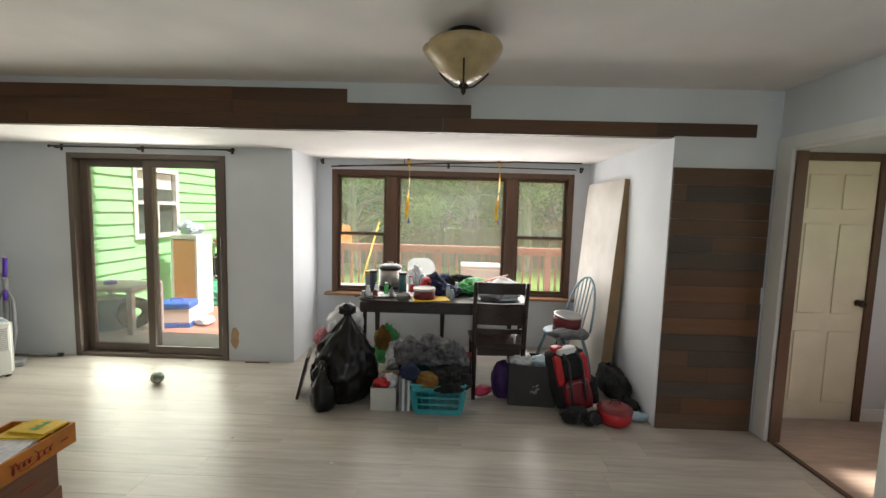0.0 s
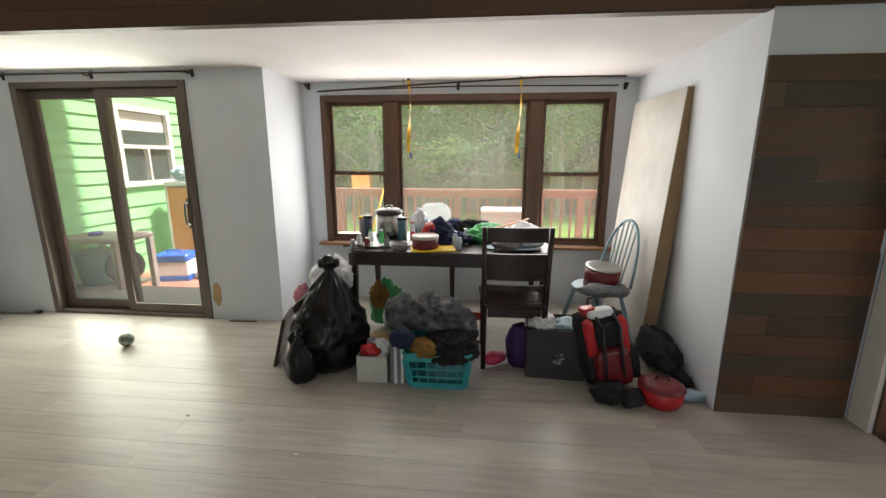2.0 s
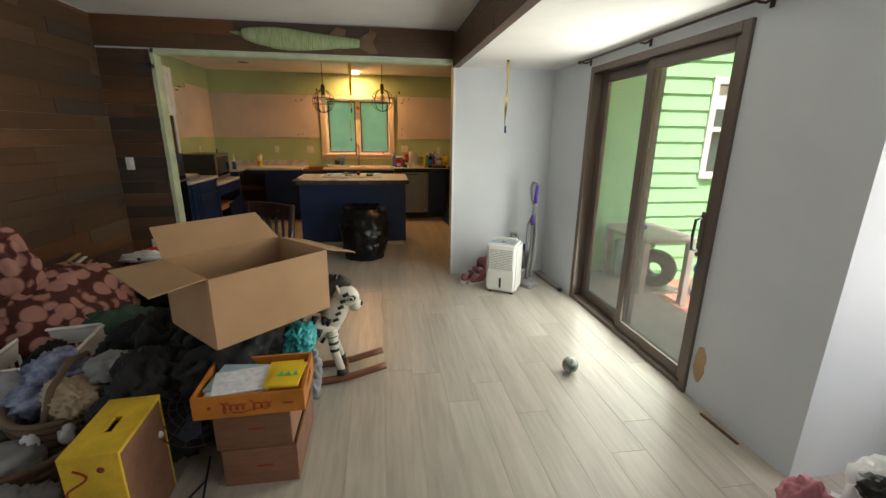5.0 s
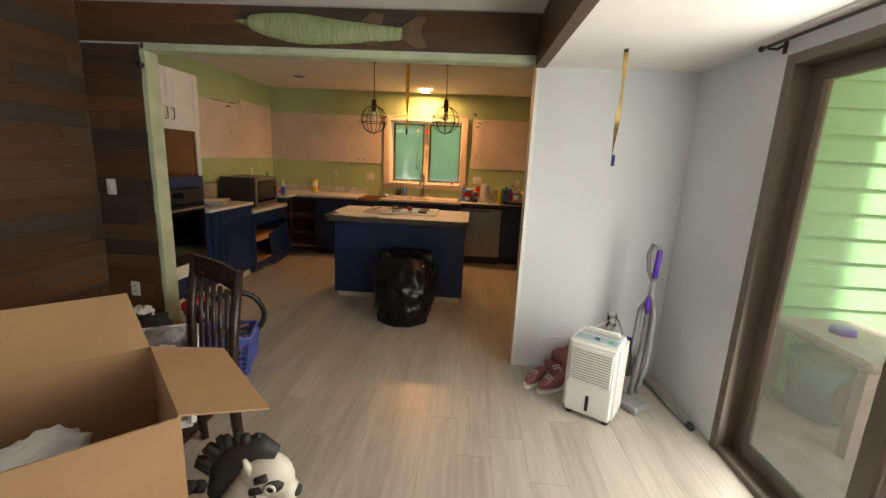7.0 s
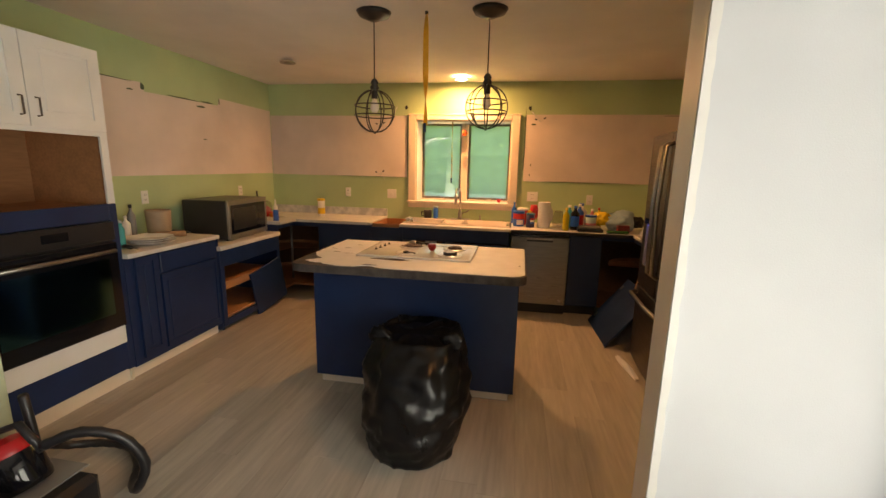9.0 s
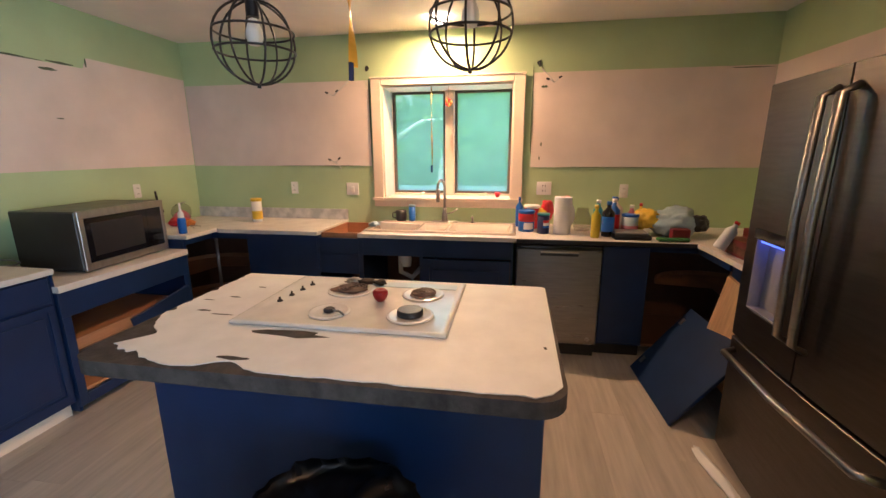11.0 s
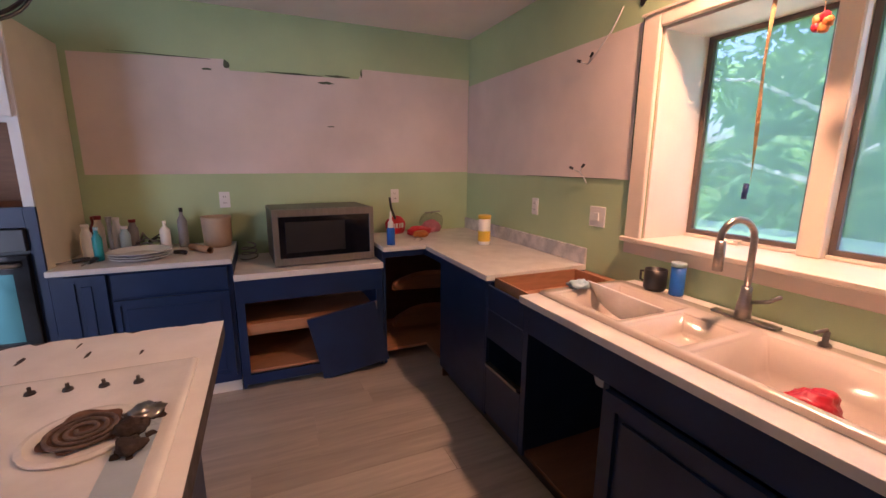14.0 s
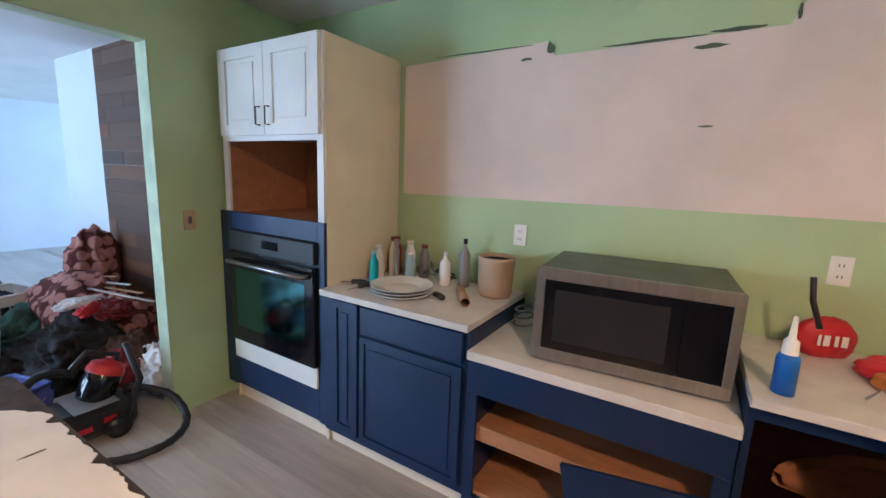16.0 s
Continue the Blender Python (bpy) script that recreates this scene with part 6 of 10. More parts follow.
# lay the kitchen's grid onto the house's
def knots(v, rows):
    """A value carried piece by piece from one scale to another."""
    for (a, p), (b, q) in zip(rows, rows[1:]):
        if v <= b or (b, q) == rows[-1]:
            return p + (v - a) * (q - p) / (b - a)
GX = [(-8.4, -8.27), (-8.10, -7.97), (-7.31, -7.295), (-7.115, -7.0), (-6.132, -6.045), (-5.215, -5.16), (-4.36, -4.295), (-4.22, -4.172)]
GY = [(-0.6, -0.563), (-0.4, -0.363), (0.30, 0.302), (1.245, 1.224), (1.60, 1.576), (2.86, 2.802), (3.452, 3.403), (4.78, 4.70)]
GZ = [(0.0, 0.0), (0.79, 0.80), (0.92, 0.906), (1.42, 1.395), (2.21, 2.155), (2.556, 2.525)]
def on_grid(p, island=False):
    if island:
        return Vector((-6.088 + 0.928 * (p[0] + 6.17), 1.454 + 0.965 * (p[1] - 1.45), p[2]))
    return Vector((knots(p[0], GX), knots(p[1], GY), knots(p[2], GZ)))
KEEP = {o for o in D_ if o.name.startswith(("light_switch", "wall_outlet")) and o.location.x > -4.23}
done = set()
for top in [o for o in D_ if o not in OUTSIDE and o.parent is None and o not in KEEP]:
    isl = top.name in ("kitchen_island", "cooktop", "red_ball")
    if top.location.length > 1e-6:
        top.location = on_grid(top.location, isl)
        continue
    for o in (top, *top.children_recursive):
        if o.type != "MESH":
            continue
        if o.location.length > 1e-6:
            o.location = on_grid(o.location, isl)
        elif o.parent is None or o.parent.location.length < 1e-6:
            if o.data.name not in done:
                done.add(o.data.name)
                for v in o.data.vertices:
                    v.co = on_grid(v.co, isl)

# ==== living room ====
fly_strip(-3.62, 3.70, 2.12, 1.565, "dusty sticky fly strip hanging near the wall", 0.4, material("dusty_fly_paper", (0.42, 0.30, 0.10), 0.6, noise_scale=14, vary=0.2), 0.013)
fly_strip(0.0, 4.93, 2.12, 1.48, "yellow sticky fly strip hanging before the window")
fly_strip(1.0, 4.93, 2.12, 1.48, "yellow sticky fly strip hanging before the window")


fly_strip(-7.99, 2.035, 2.085, 1.40, "thin sticky fly strip hanging in the kitchen window", 1.2, material("browned_fly_paper", (0.34, 0.22, 0.08), 0.6, noise_scale=14, vary=0.2), 0.007)
t = thing("window_charm", "small red flower charm hanging by the window mullion", "ornament")
rod("thread", [(-8.0, 2.185, 2.078), (-8.0, 2.185, 1.97)], 0.002, TAN, t, 6)
for k in range(5):
    a = 2 * math.pi * k / 5
    crumple("petal", 0.016, 0.016, 0.020, RED if k % 2 else ORANGE, t, pose(-8.0, 2.185 + 0.016 * math.cos(a), 1.945 + 0.018 * math.sin(a)), 50 + k, 0.2)

# ---- ceiling lamp and curtain rods ----
AMBERGLASS = material("amber_alabaster_glass", (0.50, 0.37, 0.20), 0.35, noise_scale=9, vary=0.12, bump=0.0, coat=0.3)
DARKBRONZE = material("oil_rubbed_bronze", (0.035, 0.022, 0.015), 0.4, 0.6, bump=0.0)
def ceiling_lamp():
    t = thing("ceiling_lamp", "unlit amber glass bowl ceiling lamp, bronze fittings", "ceiling lamp", pose(0.54, 2.46, LZ))
    t.scale = (0.95, 0.95, 0.86)
    turned("canopy", [(0, -0.001), (0.095, -0.001), (0.095, -0.02), (0.085, -0.045), (0.05, -0.055), (0, -0.055)], DARKBRONZE, t, 28)
    rod("stem", [(0, 0, -0.05), (0, 0, -0.29)], 0.008, DARKBRONZE, t)
    bm = bmesh.new()
    n, prof = 48, [(0.02, -0.285), (0.07, -0.265), (0.12, -0.225), (0.165, -0.17), (0.20, -0.125), (0.212, -0.098), (0.200, -0.075)]
    def nick(k, r, z):
        a = 2 * math.pi * k / n
        d = abs((a - math.pi * 1.12 + math.pi) % (2 * math.pi) - math.pi)
        return (r * math.cos(a) * (1 - 0.05 * math.cos(3 * a) * (r / 0.2)), r * math.sin(a), z - (0.045 * max(0, 1 - d / 0.14) if z > -0.11 else 0))
    outer = [[bm.verts.new(nick(k, r, z)) for k in range(n)] for r, z in prof]
    inner = [[bm.verts.new(nick(k, r - 0.006, z + 0.005)) for k in range(n)] for r, z in prof]
    for shell in (outer, inner):
        for a, b in zip(shell, shell[1:]):
            for k in range(n):
                bm.faces.new((a[k], a[(k + 1) % n], b[(k + 1) % n], b[k]))
    for a, b in ((outer[0], inner[0]), (outer[-1], inner[-1])):
        for k in range(n):
            bm.faces.new((a[k], a[(k + 1) % n], b[(k + 1) % n], b[k]))
    part("glass_bowl", bm, AMBERGLASS, t, smooth=True)
    for k in range(3):
        a = 2 * math.pi * k / 3 + 0.5
        rod("bowl_arm", [(0.01 * math.cos(a), 0.01 * math.sin(a), -0.31), (0.06 * math.cos(a), 0.06 * math.sin(a), -0.295), (0.12 * math.cos(a), 0.12 * math.sin(a), -0.24), (0.155 * math.cos(a), 0.155 * math.sin(a), -0.20)], 0.005, DARKBRONZE, t)
    turned("finial", [(0, -0.28), (0.022, -0.29), (0.03, -0.305), (0.012, -0.32), (0.014, -0.335), (0.004, -0.35), (0, -0.355)], DARKBRONZE, t, 16)
ceiling_lamp()

def rod_set(name, label, a, b, wall_y, z, brackets, dz=0.0):
    t = thing(name, label, "curtain rod")
    y = wall_y - 0.08
    rod("rod", [(a, y, z), ((a + b) / 2, y, z + dz), (b, y, z)], 0.008, DARKBRONZE, t)
    for x in brackets:
        rod("bracket", [(x, wall_y, z + 0.012), (x, wall_y - 0.04, z - 0.012), (x, y, z - 0.01)], 0.006, DARKBRONZE, t)
        boxes("bracket_plate", DARKBRONZE, t, (x - 0.012, x + 0.012, wall_y - 0.006, wall_y - 0.0005, z - 0.03, z + 0.03))
    for x, s in ((a, -1), (b, 1)):
        turned("end_cap", [(0, 0), (0.012, 0), (0.014, 0.012), (0.010, 0.02), (0, 0.022)], DARKBRONZE, t, 12, pose(x, y, z, 0, 90 * s, 0))
rod_set("curtain_rod", "thin bronze curtain rod over the patio door", -3.40, -1.62, 4.35, 2.10, (-3.36, -2.55, -1.66))
t = thing("curtain_rod", "bronze curtain rod hanging askew over the bay window", "curtain rod")
rod("rod", [(-0.86, 4.93, 2.035), (0.4, 4.92, 2.095), (1.2, 4.92, 2.128), (1.90, 4.93, 2.13)], 0.008, DARKBRONZE, t)
rod("second_rod", [(-0.80, 5.0, 2.055), (0.5, 4.99, 2.075), (1.86, 5.0, 2.065)], 0.006, DARKBRONZE, t)
rod("hanging_wire", [(-0.05, 4.93, 2.133), (-0.04, 4.93, 2.06)], 0.003, DARKBRONZE, t, 6)
for x, z in ((-1.0, 2.105), (0.44, 2.085), (1.94, 2.07)):
    k = thing("rod_bracket", "small bronze curtain rod bracket on the wall", "bracket")
    boxes("bracket_plate", DARKBRONZE, k, (x - 0.014, x + 0.014, 5.073, 5.0795, z - 0.03, z + 0.03))
    rod("hook", [(x, 5.075, z), (x, 5.02, z - 0.015), (x, 4.99, z + 0.012)], 0.007, DARKBRONZE, k)
bm = bmesh.new()
rnd = random.Random(5)
slab(bm, [(0.045 * math.cos(a) * rnd.uniform(0.8, 1.1) * (0.8 if abs(math.sin(a)) < 0.3 else 1), 0.115 * math.sin(a) * rnd.uniform(0.9, 1.05)) for a in [2 * math.pi * k / 20 for k in range(20)]], 0, 0.0015)
ob = structure(part("wall_patch", bm, material("tan_paint_patch", (0.45, 0.30, 0.16), 0.6, vary=0.05), None))
ob.matrix_basis = pose(-1.672, 4.3495, 0.235, 90, 0, 0)

# ---- carved fish over the opening ----
def fish_material():
    m = material("carved_fish_paint", (0.42, 0.50, 0.30), 0.5, noise_scale=12, vary=0.15, fine=60, bump=0.1, colour2=(0.22, 0.30, 0.14), stretch=(1, 9, 1))
    return m
FISH = fish_material()
def fish():
    t = thing("wall_fish", "long carved wooden fish painted green and cream", "wall ornament")
    bm = bmesh.new()
    y0, y1 = 1.27, 2.40
    rows = []
    n = 30
    for k in range(n + 1):
        u = k / n
        h = 0.088 * (math.sin(min(1, u * 2.6) * math.pi / 2) ** 0.8) * (1 - 0.62 * max(0, u - 0.45) / 0.55) * (0.45 if u < 0.08 else 1) + 0.004
        y = y0 + (y1 - y0) * u
        z = 2.352 - 0.02 * u - 0.02 * math.sin(u * math.pi) - 0.03 * u
        rows.append([bm.verts.new((-4.084 + 0.045 * math.cos(a) * min(1, h / 0.05) if math.cos(a) > 0 else -4.085, y, z + h * math.sin(a))) for a in [math.pi * (-0.5 + i / 10) for i in range(11)]])
    for p, q in zip(rows, rows[1:]):
        for i in range(10):
            bm.faces.new((p[i], p[i + 1], q[i + 1], q[i]))
        bm.faces.new((p[0], q[0], q[10], p[10]))
    bm.faces.new(rows[0])
    bm.faces.new(rows[-1][::-1])
    part("body", bm, FISH, t, smooth=False)
    FB = material("fish_fin_brown", (0.14, 0.085, 0.05), 0.55, vary=0.15, bump=0.05)
    def fin(name, pts):
        bm = bmesh.new()
        slab(bm, pts, -4.082, -4.070, Matrix(((0, 0, 1, 0), (1, 0, 0, 0), (0, 1, 0, 0), (0, 0, 0, 1))))
        part(name, bm, FB, t)
    fin("tail_fin", [(2.38, 2.33), (2.50, 2.41), (2.56, 2.40), (2.52, 2.31), (2.57, 2.22), (2.50, 2.21), (2.38, 2.27)])
    fin("dorsal_fin", [(2.12, 2.36), (2.20, 2.425), (2.28, 2.41), (2.26, 2.34)])
    fin("belly_fin", [(2.10, 2.27), (2.18, 2.215), (2.24, 2.23), (2.24, 2.28)])
    fin("pectoral_fin", [(1.50, 2.27), (1.56, 2.225), (1.62, 2.225), (1.60, 2.27)])
    for y in (1.36,):
        turned("eye", [(0, 0), (0.010, 0), (0.008, 0.005), (0, 0.006)], INK, t, 12, pose(-4.050, y, 2.36, 0, 90, 0))
fish()

# ---- table, chairs ----
def dining_table():
    t = thing("dining_table", "espresso dining table with curved ends, heaped with things", "table")
    X0, X1, Y0, Y1 = -0.37, 1.23, 3.96, 4.84
    bm = bmesh.new()
    def outline(inset, z):
        pts = []
        cx, cy, hx, hy = (X0 + X1) / 2, (Y0 + Y1) / 2, (X1 - X0) / 2 - inset, (Y1 - Y0) / 2 - inset
        for k in range(48):
            a = 2 * math.pi * k / 48
            c, s = math.cos(a), math.sin(a)
            e = 0.34
            pts.append((cx + hx * (abs(c) ** e) * (1 if c > 0 else -1), cy + hy * (abs(s) ** (e * 1.2)) * (1 if s > 0 else -1)))
        return pts
    slab(bm, outline(0, 0), 0.722, 0.75)
    part("tabletop", bm, DARKWOOD, t, bevel=0.006)
    bm = bmesh.new()
    for b in ((X0 + 0.06, X1 - 0.06, Y0 + 0.05, Y0 + 0.07), (X0 + 0.06, X1 - 0.06, Y1 - 0.07, Y1 - 0.05), (X0 + 0.05, X0 + 0.07, Y0 + 0.07, Y1 - 0.07), (X1 - 0.07, X1 - 0.05, Y0 + 0.07, Y1 - 0.07)):
        box(bm, *b, 0.63, 0.7215)
    part("apron", bm, DARKWOOD, t)
    for x in (X0 + 0.075, X1 - 0.075, 0.42):
        for y in (Y0 + 0.075, Y1 - 0.075):
            if x == 0.42 and y < 4.4:
                continue
            bm = bmesh.new()
            lathe(bm, [(0, 0), (0.022, 0), (0.036, 0.45), (0.042, 0.63), (0.042, 0.72), (0, 0.72)], 4, pose(x, y, 0, 0, 0, 45))
            part("leg", bm, DARKWOOD, t, bevel=0.003)
dining_table()

def ladder_chair(m, label, slats=((0.60, 0.80), (0.87, 1.0)), spindles=False):
    t = thing("dining_chair", label, "chair", m, "dining chairs")
    for s in (-1, 1):
        rod_pts = [(s * 0.205, -0.20, 0.0), (s * 0.205, -0.17, 0.44), (s * 0.21, -0.185, 0.70), (s * 0.215, -0.225, 1.0)]
        rod("back_post", rod_pts, 0.022, DARKWOOD, t, 4, taper=[0.022, 0.027, 0.024, 0.02])
        bm = bmesh.new()
        lathe(bm, [(0, 0), (0.022, 0), (0.030, 0.43), (0, 0.43)], 4, pose(s * 0.20, 0.19, 0, 0, 0, 45))
        part("front_leg", bm, DARKWOOD, t)
    bm = bmesh.new()
    slab(bm, [(-0.21, -0.20), (0.21, -0.20), (0.235, 0.22), (-0.235, 0.22)], 0.435, 0.475)
    part("seat", bm, DARKWOOD, t, bevel=0.01)
    for y in (-0.17, 0.19):
        boxes("seat_rail", DARKWOOD, t, (-0.18, 0.18, y - 0.01, y + 0.01, 0.37, 0.4345))
    for z0, z1 in slats:
        bm = bmesh.new()
        n = 10
        rows = []
        for k in range(n + 1):
            x = -0.195 + 0.39 * k / n
            y = -0.18 - 0.045 * ((z0 + z1) / 2 - 0.7) / 0.3 - 0.02 * (1 - (2 * k / n - 1) ** 2)
            rows.append([bm.verts.new(p) for p in ((x, y - 0.008, z0), (x, y + 0.008, z0), (x, y + 0.008, z1), (x, y - 0.008, z1))])
        for p, q in zip(rows, rows[1:]):
            for i in range(4):
                bm.faces.new((p[i], p[(i + 1) % 4], q[(i + 1) % 4], q[i]))
        bm.faces.new(rows[0]); bm.faces.new(rows[-1][::-1])
        part("back_slat", bm, DARKWOOD, t)
    if spindles:
        for k in range(5):
            x = -0.13 + 0.065 * k
            rod("spindle", [(x, -0.185, 0.475), (x, -0.21, 0.90)], 0.011, DARKWOOD, t, 6)
    return t
ladder_chair(pose(0.915, 3.87, 0, 0, 0, 2), "espresso ladder back dining chair drawn up to the table", ((0.56, 0.60), (0.64, 0.82), (0.905, 1.0)))
ladder_chair(pose(-2.74, 1.63, 0, 0, 0, -124), "espresso spindle back dining chair heaped with jars", ((0.50, 0.54), (0.90, 1.0)), True)

def windsor_chair():
    t = thing("windsor_chair", "pale blue painted hoop back wooden chair", "chair", pose(1.60, 4.22, 0, 0, 0, 118))
    PB = material("pale_blue_chair_paint", (0.22, 0.34, 0.40), 0.4, vary=0.06, bump=0.02)
    bm = bmesh.new()
    slab(bm, [(0.20 * math.cos(a) * (1 - 0.08 * math.sin(a)), 0.20 * math.sin(a)) for a in [2 * math.pi * k / 24 for k in range(24)]], 0.43, 0.46)
    part("seat", bm, PB, t, bevel=0.008)
    for x in (-1, 1):
        for y in (-1, 1):
            rod("leg", [(x * 0.11, y * 0.12, 0.43), (x * 0.15, y * 0.16, 0.25), (x * 0.19, y * 0.20, 0.0)], 0.015, PB, t, taper=[0.014, 0.019, 0.012])
    for y in (-0.16, 0.16):
        rod("stretcher", [(-0.165, y, 0.18), (0.165, y, 0.18)], 0.010, PB, t)
    hoop = [(0.175 * math.cos(a), -0.165 - 0.12 * math.sin(a), 0.46 + 0.50 * math.sin(a) ** 0.8) for a in [math.pi * k / 16 for k in range(17)]]
    rod("hoop", hoop, 0.011, PB, t)
    for k in range(5):
        x = -0.09 + 0.045 * k
        top = 0.50 * math.sqrt(max(0, 1 - (x / 0.175) ** 2)) ** 0.8
        rod("spindle", [(x * 0.8, -0.16, 0.46), (x, -0.165 - 0.11 * top / 0.5, 0.46 + top - 0.01)], 0.006, PB, t, 6)
windsor_chair()

def leaning_door():
    t = thing("leaning_panel", "scuffed white slab door with raw tan edges, leaning", "door slab")
    m = pose(1.86, 4.42, 0.0, 0, 4.0, 2)
    bm = bmesh.new()
    box(bm, 0.004, 0.10, -0.42, 0.46, 0, 1.90)
    part("core", bm, material("raw_tan_edge", (0.30, 0.19, 0.10), 0.7, vary=0.06), t).matrix_basis = m
    ob = boxes("face_skin", material("scuffed_white_skin", (0.50, 0.47, 0.43), 0.5, noise_scale=2.6, vary=0.12, colour2=(0.38, 0.35, 0.31)), t, (0.0, 0.0035, -0.418, 0.458, 0.002, 1.898))
    ob.matrix_basis = m
leaning_door()

# ---- around the table ----
CAMO = material("grey_camouflage_fleece", (0.16, 0.16, 0.17), 0.9, noise_scale=16, vary=0.1, colour2=(0.03, 0.03, 0.035), bump=0.2, fine=120)
NAVYCLOTH = material("navy_cloth", (0.012, 0.02, 0.06), 0.85, vary=0.15, bump=0.15)
MUSTARD = material("mustard_cloth", (0.22, 0.11, 0.02), 0.85, vary=0.15, bump=0.15)
BLACKCLOTH = material("black_cloth", (0.012, 0.012, 0.013), 0.85, vary=0.2, bump=0.2)
GREYCLOTH = material("grey_cloth", (0.25, 0.25, 0.26), 0.9, vary=0.12, bump=0.15)
BROWNCLOTH = material("brown_cloth", (0.08, 0.045, 0.03), 0.85, vary=0.15, bump=0.15)

def laundry_basket(name, label, m, w, d, h, mat, slots=True, flare=0.82, rows=3, cols=6, rim=True):
    """A tapered basket with open slots: posts and hoops as one moulded body, and a rolled rim."""
    t = thing(name, label, "laundry basket", m)
    bm = bmesh.new()
    def corner(u, v, z):
        f = flare + (1 - flare) * z / h
        return Vector((u * w / 2 * f, v * d / 2 * f, z))
    def bar(a, b, wd, up):
        dvec = (b - a).normalized()
        side = dvec.cross(up).normalized() * 0.0025
        upv = side.cross(dvec).normalized() * wd
        vs = [bm.verts.new(p + s * side + q * upv) for p in (a, b) for s, q in ((-1, -1), (1, -1), (1, 1), (-1, 1))]
        for f in ((0, 1, 2, 3), (7, 6, 5, 4), (0, 4, 5, 1), (1, 5, 6, 2), (2, 6, 7, 3), (3, 7, 4, 0)):
            bm.faces.new([vs[i] for i in f])
    for (u0, v0), (u1, v1) in (((-1, -1), (1, -1)), ((1, -1), (1, 1)), ((1, 1), (-1, 1)), ((-1, 1), (-1, -1))):
        out = Vector(((u0 + u1) / 2, (v0 + v1) / 2, 0))
        n = cols if v0 == v1 else max(3, int(cols * d / w))
        for k in range(n + 1):
            f = k / n
            a, b = corner(u0 + (u1 - u0) * f, v0 + (v1 - v0) * f, 0.02), corner(u0 + (u1 - u0) * f, v0 + (v1 - v0) * f, h * 0.82)
            bar(a, b, 0.008 if 0 < k < n else 0.02, out)
        for zz, wd in [(0.02, 0.02), (h * 0.86, h * 0.09)] + [(h * (0.1 + 0.68 * r / rows), 0.006) for r in range(1, rows)]:
            a, b = corner(u0, v0, zz), corner(u1, v1, zz)
            dvec = (b - a).normalized()
            up = out
            side = dvec.cross(Vector((0, 0, 1))).normalized() * 0.003
            vs = [bm.verts.new(p + s * side + Vector((0, 0, q * wd))) for p in (a, b) for s, q in ((-1, -1), (1, -1), (1, 1), (-1, 1))]
            for f in ((0, 1, 2, 3), (7, 6, 5, 4), (0, 4, 5, 1), (1, 5, 6, 2), (2, 6, 7, 3), (3, 7, 4, 0)):
                bm.faces.new([vs[i] for i in f])
    part("basket_body", bm, mat, t)
    f = flare
    boxes("basket_base", mat, t, (-w / 2 * f, w / 2 * f, -d / 2 * f, d / 2 * f, 0.0, 0.018))
    pts = [(x * w / 2 * 1.02, y * d / 2 * 1.02, h * 0.97) for x, y in ((-1, -0.9), (-0.9, -1), (0.9, -1), (1, -0.9), (1, 0.9), (0.9, 1), (-0.9, 1), (-1, 0.9))]
    rod("rim", pts, 0.011, mat, t, 8, closed=True)
    return t
laundry_basket("laundry_basket", "teal plastic laundry basket full of clothes", pose(0.43, 3.53, 0, 0, 0, 0), 0.41, 0.38, 0.25, TEAL)

def heap(name, label, category, lumps, kind=""):
    """A thing made of soft lumps: (part, x, y, z, rx, ry, rz, material)."""
    t = thing(name, label, category)
    for k, (pn, x, y, z, rx, ry, rz, mt) in enumerate(lumps):
        crumple(pn, rx, ry, rz, mt, t, pose(x, y, z, 0, 0, (k * 47) % 180), k * 1.37 + x * 3, 0.26 if pn.startswith("blanket") else 0.45, 4 if rx > 0.1 else 3, 4 if pn.startswith("blanket") else 7)
    return t
heap("clothes_pile", "heap of grey camouflage fleece and dark clothes in the basket", "clothes", [
    ("fleece", 0.40, 3.62, 0.41, 0.19, 0.16, 0.12, CAMO), ("sleeve", 0.17, 3.62, 0.40, 0.11, 0.12, 0.12, CAMO), ("shirt", 0.52, 3.48, 0.27, 0.20, 0.16, 0.09, BLACKCLOTH),
    ("scarf", 0.34, 3.38, 0.27, 0.12, 0.06, 0.06, MUSTARD), ("sock", 0.21, 3.37, 0.33, 0.07, 0.06, 0.07, NAVYCLOTH), ("cuff", 0.54, 3.58, 0.37, 0.09, 0.12, 0.10, CAMO)])
t = thing("magazine_stack", "upright stack of white magazines beside the basket", "magazines")
for k in range(4):
    boxes("magazine", PAPER if k % 2 else GREYCLOTH, t, (0.125 + k * 0.021, 0.1445 + k * 0.021, 3.40 + 0.004 * k, 3.63, 0.0, 0.31 - 0.01 * k))
def clear_bin():
    t = thing("storage_bin", "clear plastic storage bin with red odds and ends", "storage bin", pose(0.0, 3.50, 0))
    MILKY = material("milky_plastic", (0.55, 0.55, 0.52), 0.35, vary=0.05, bump=0)
    boxes("bin_wall", MILKY, t, (-0.10, 0.10, -0.10, -0.096, 0.0, 0.18), bevel=0.001)
    boxes("bin_wall", MILKY, t, (-0.10, 0.10, 0.096, 0.10, 0.0, 0.18), bevel=0.001)
    boxes("bin_wall", MILKY, t, (-0.10, -0.096, -0.096, 0.096, 0.0, 0.18), bevel=0.001)
    boxes("bin_wall", MILKY, t, (0.096, 0.10, -0.096, 0.096, 0.0, 0.18), bevel=0.001)
    boxes("bin_base", MILKY, t, (-0.096, 0.096, -0.096, 0.096, 0.0, 0.006))
clear_bin()
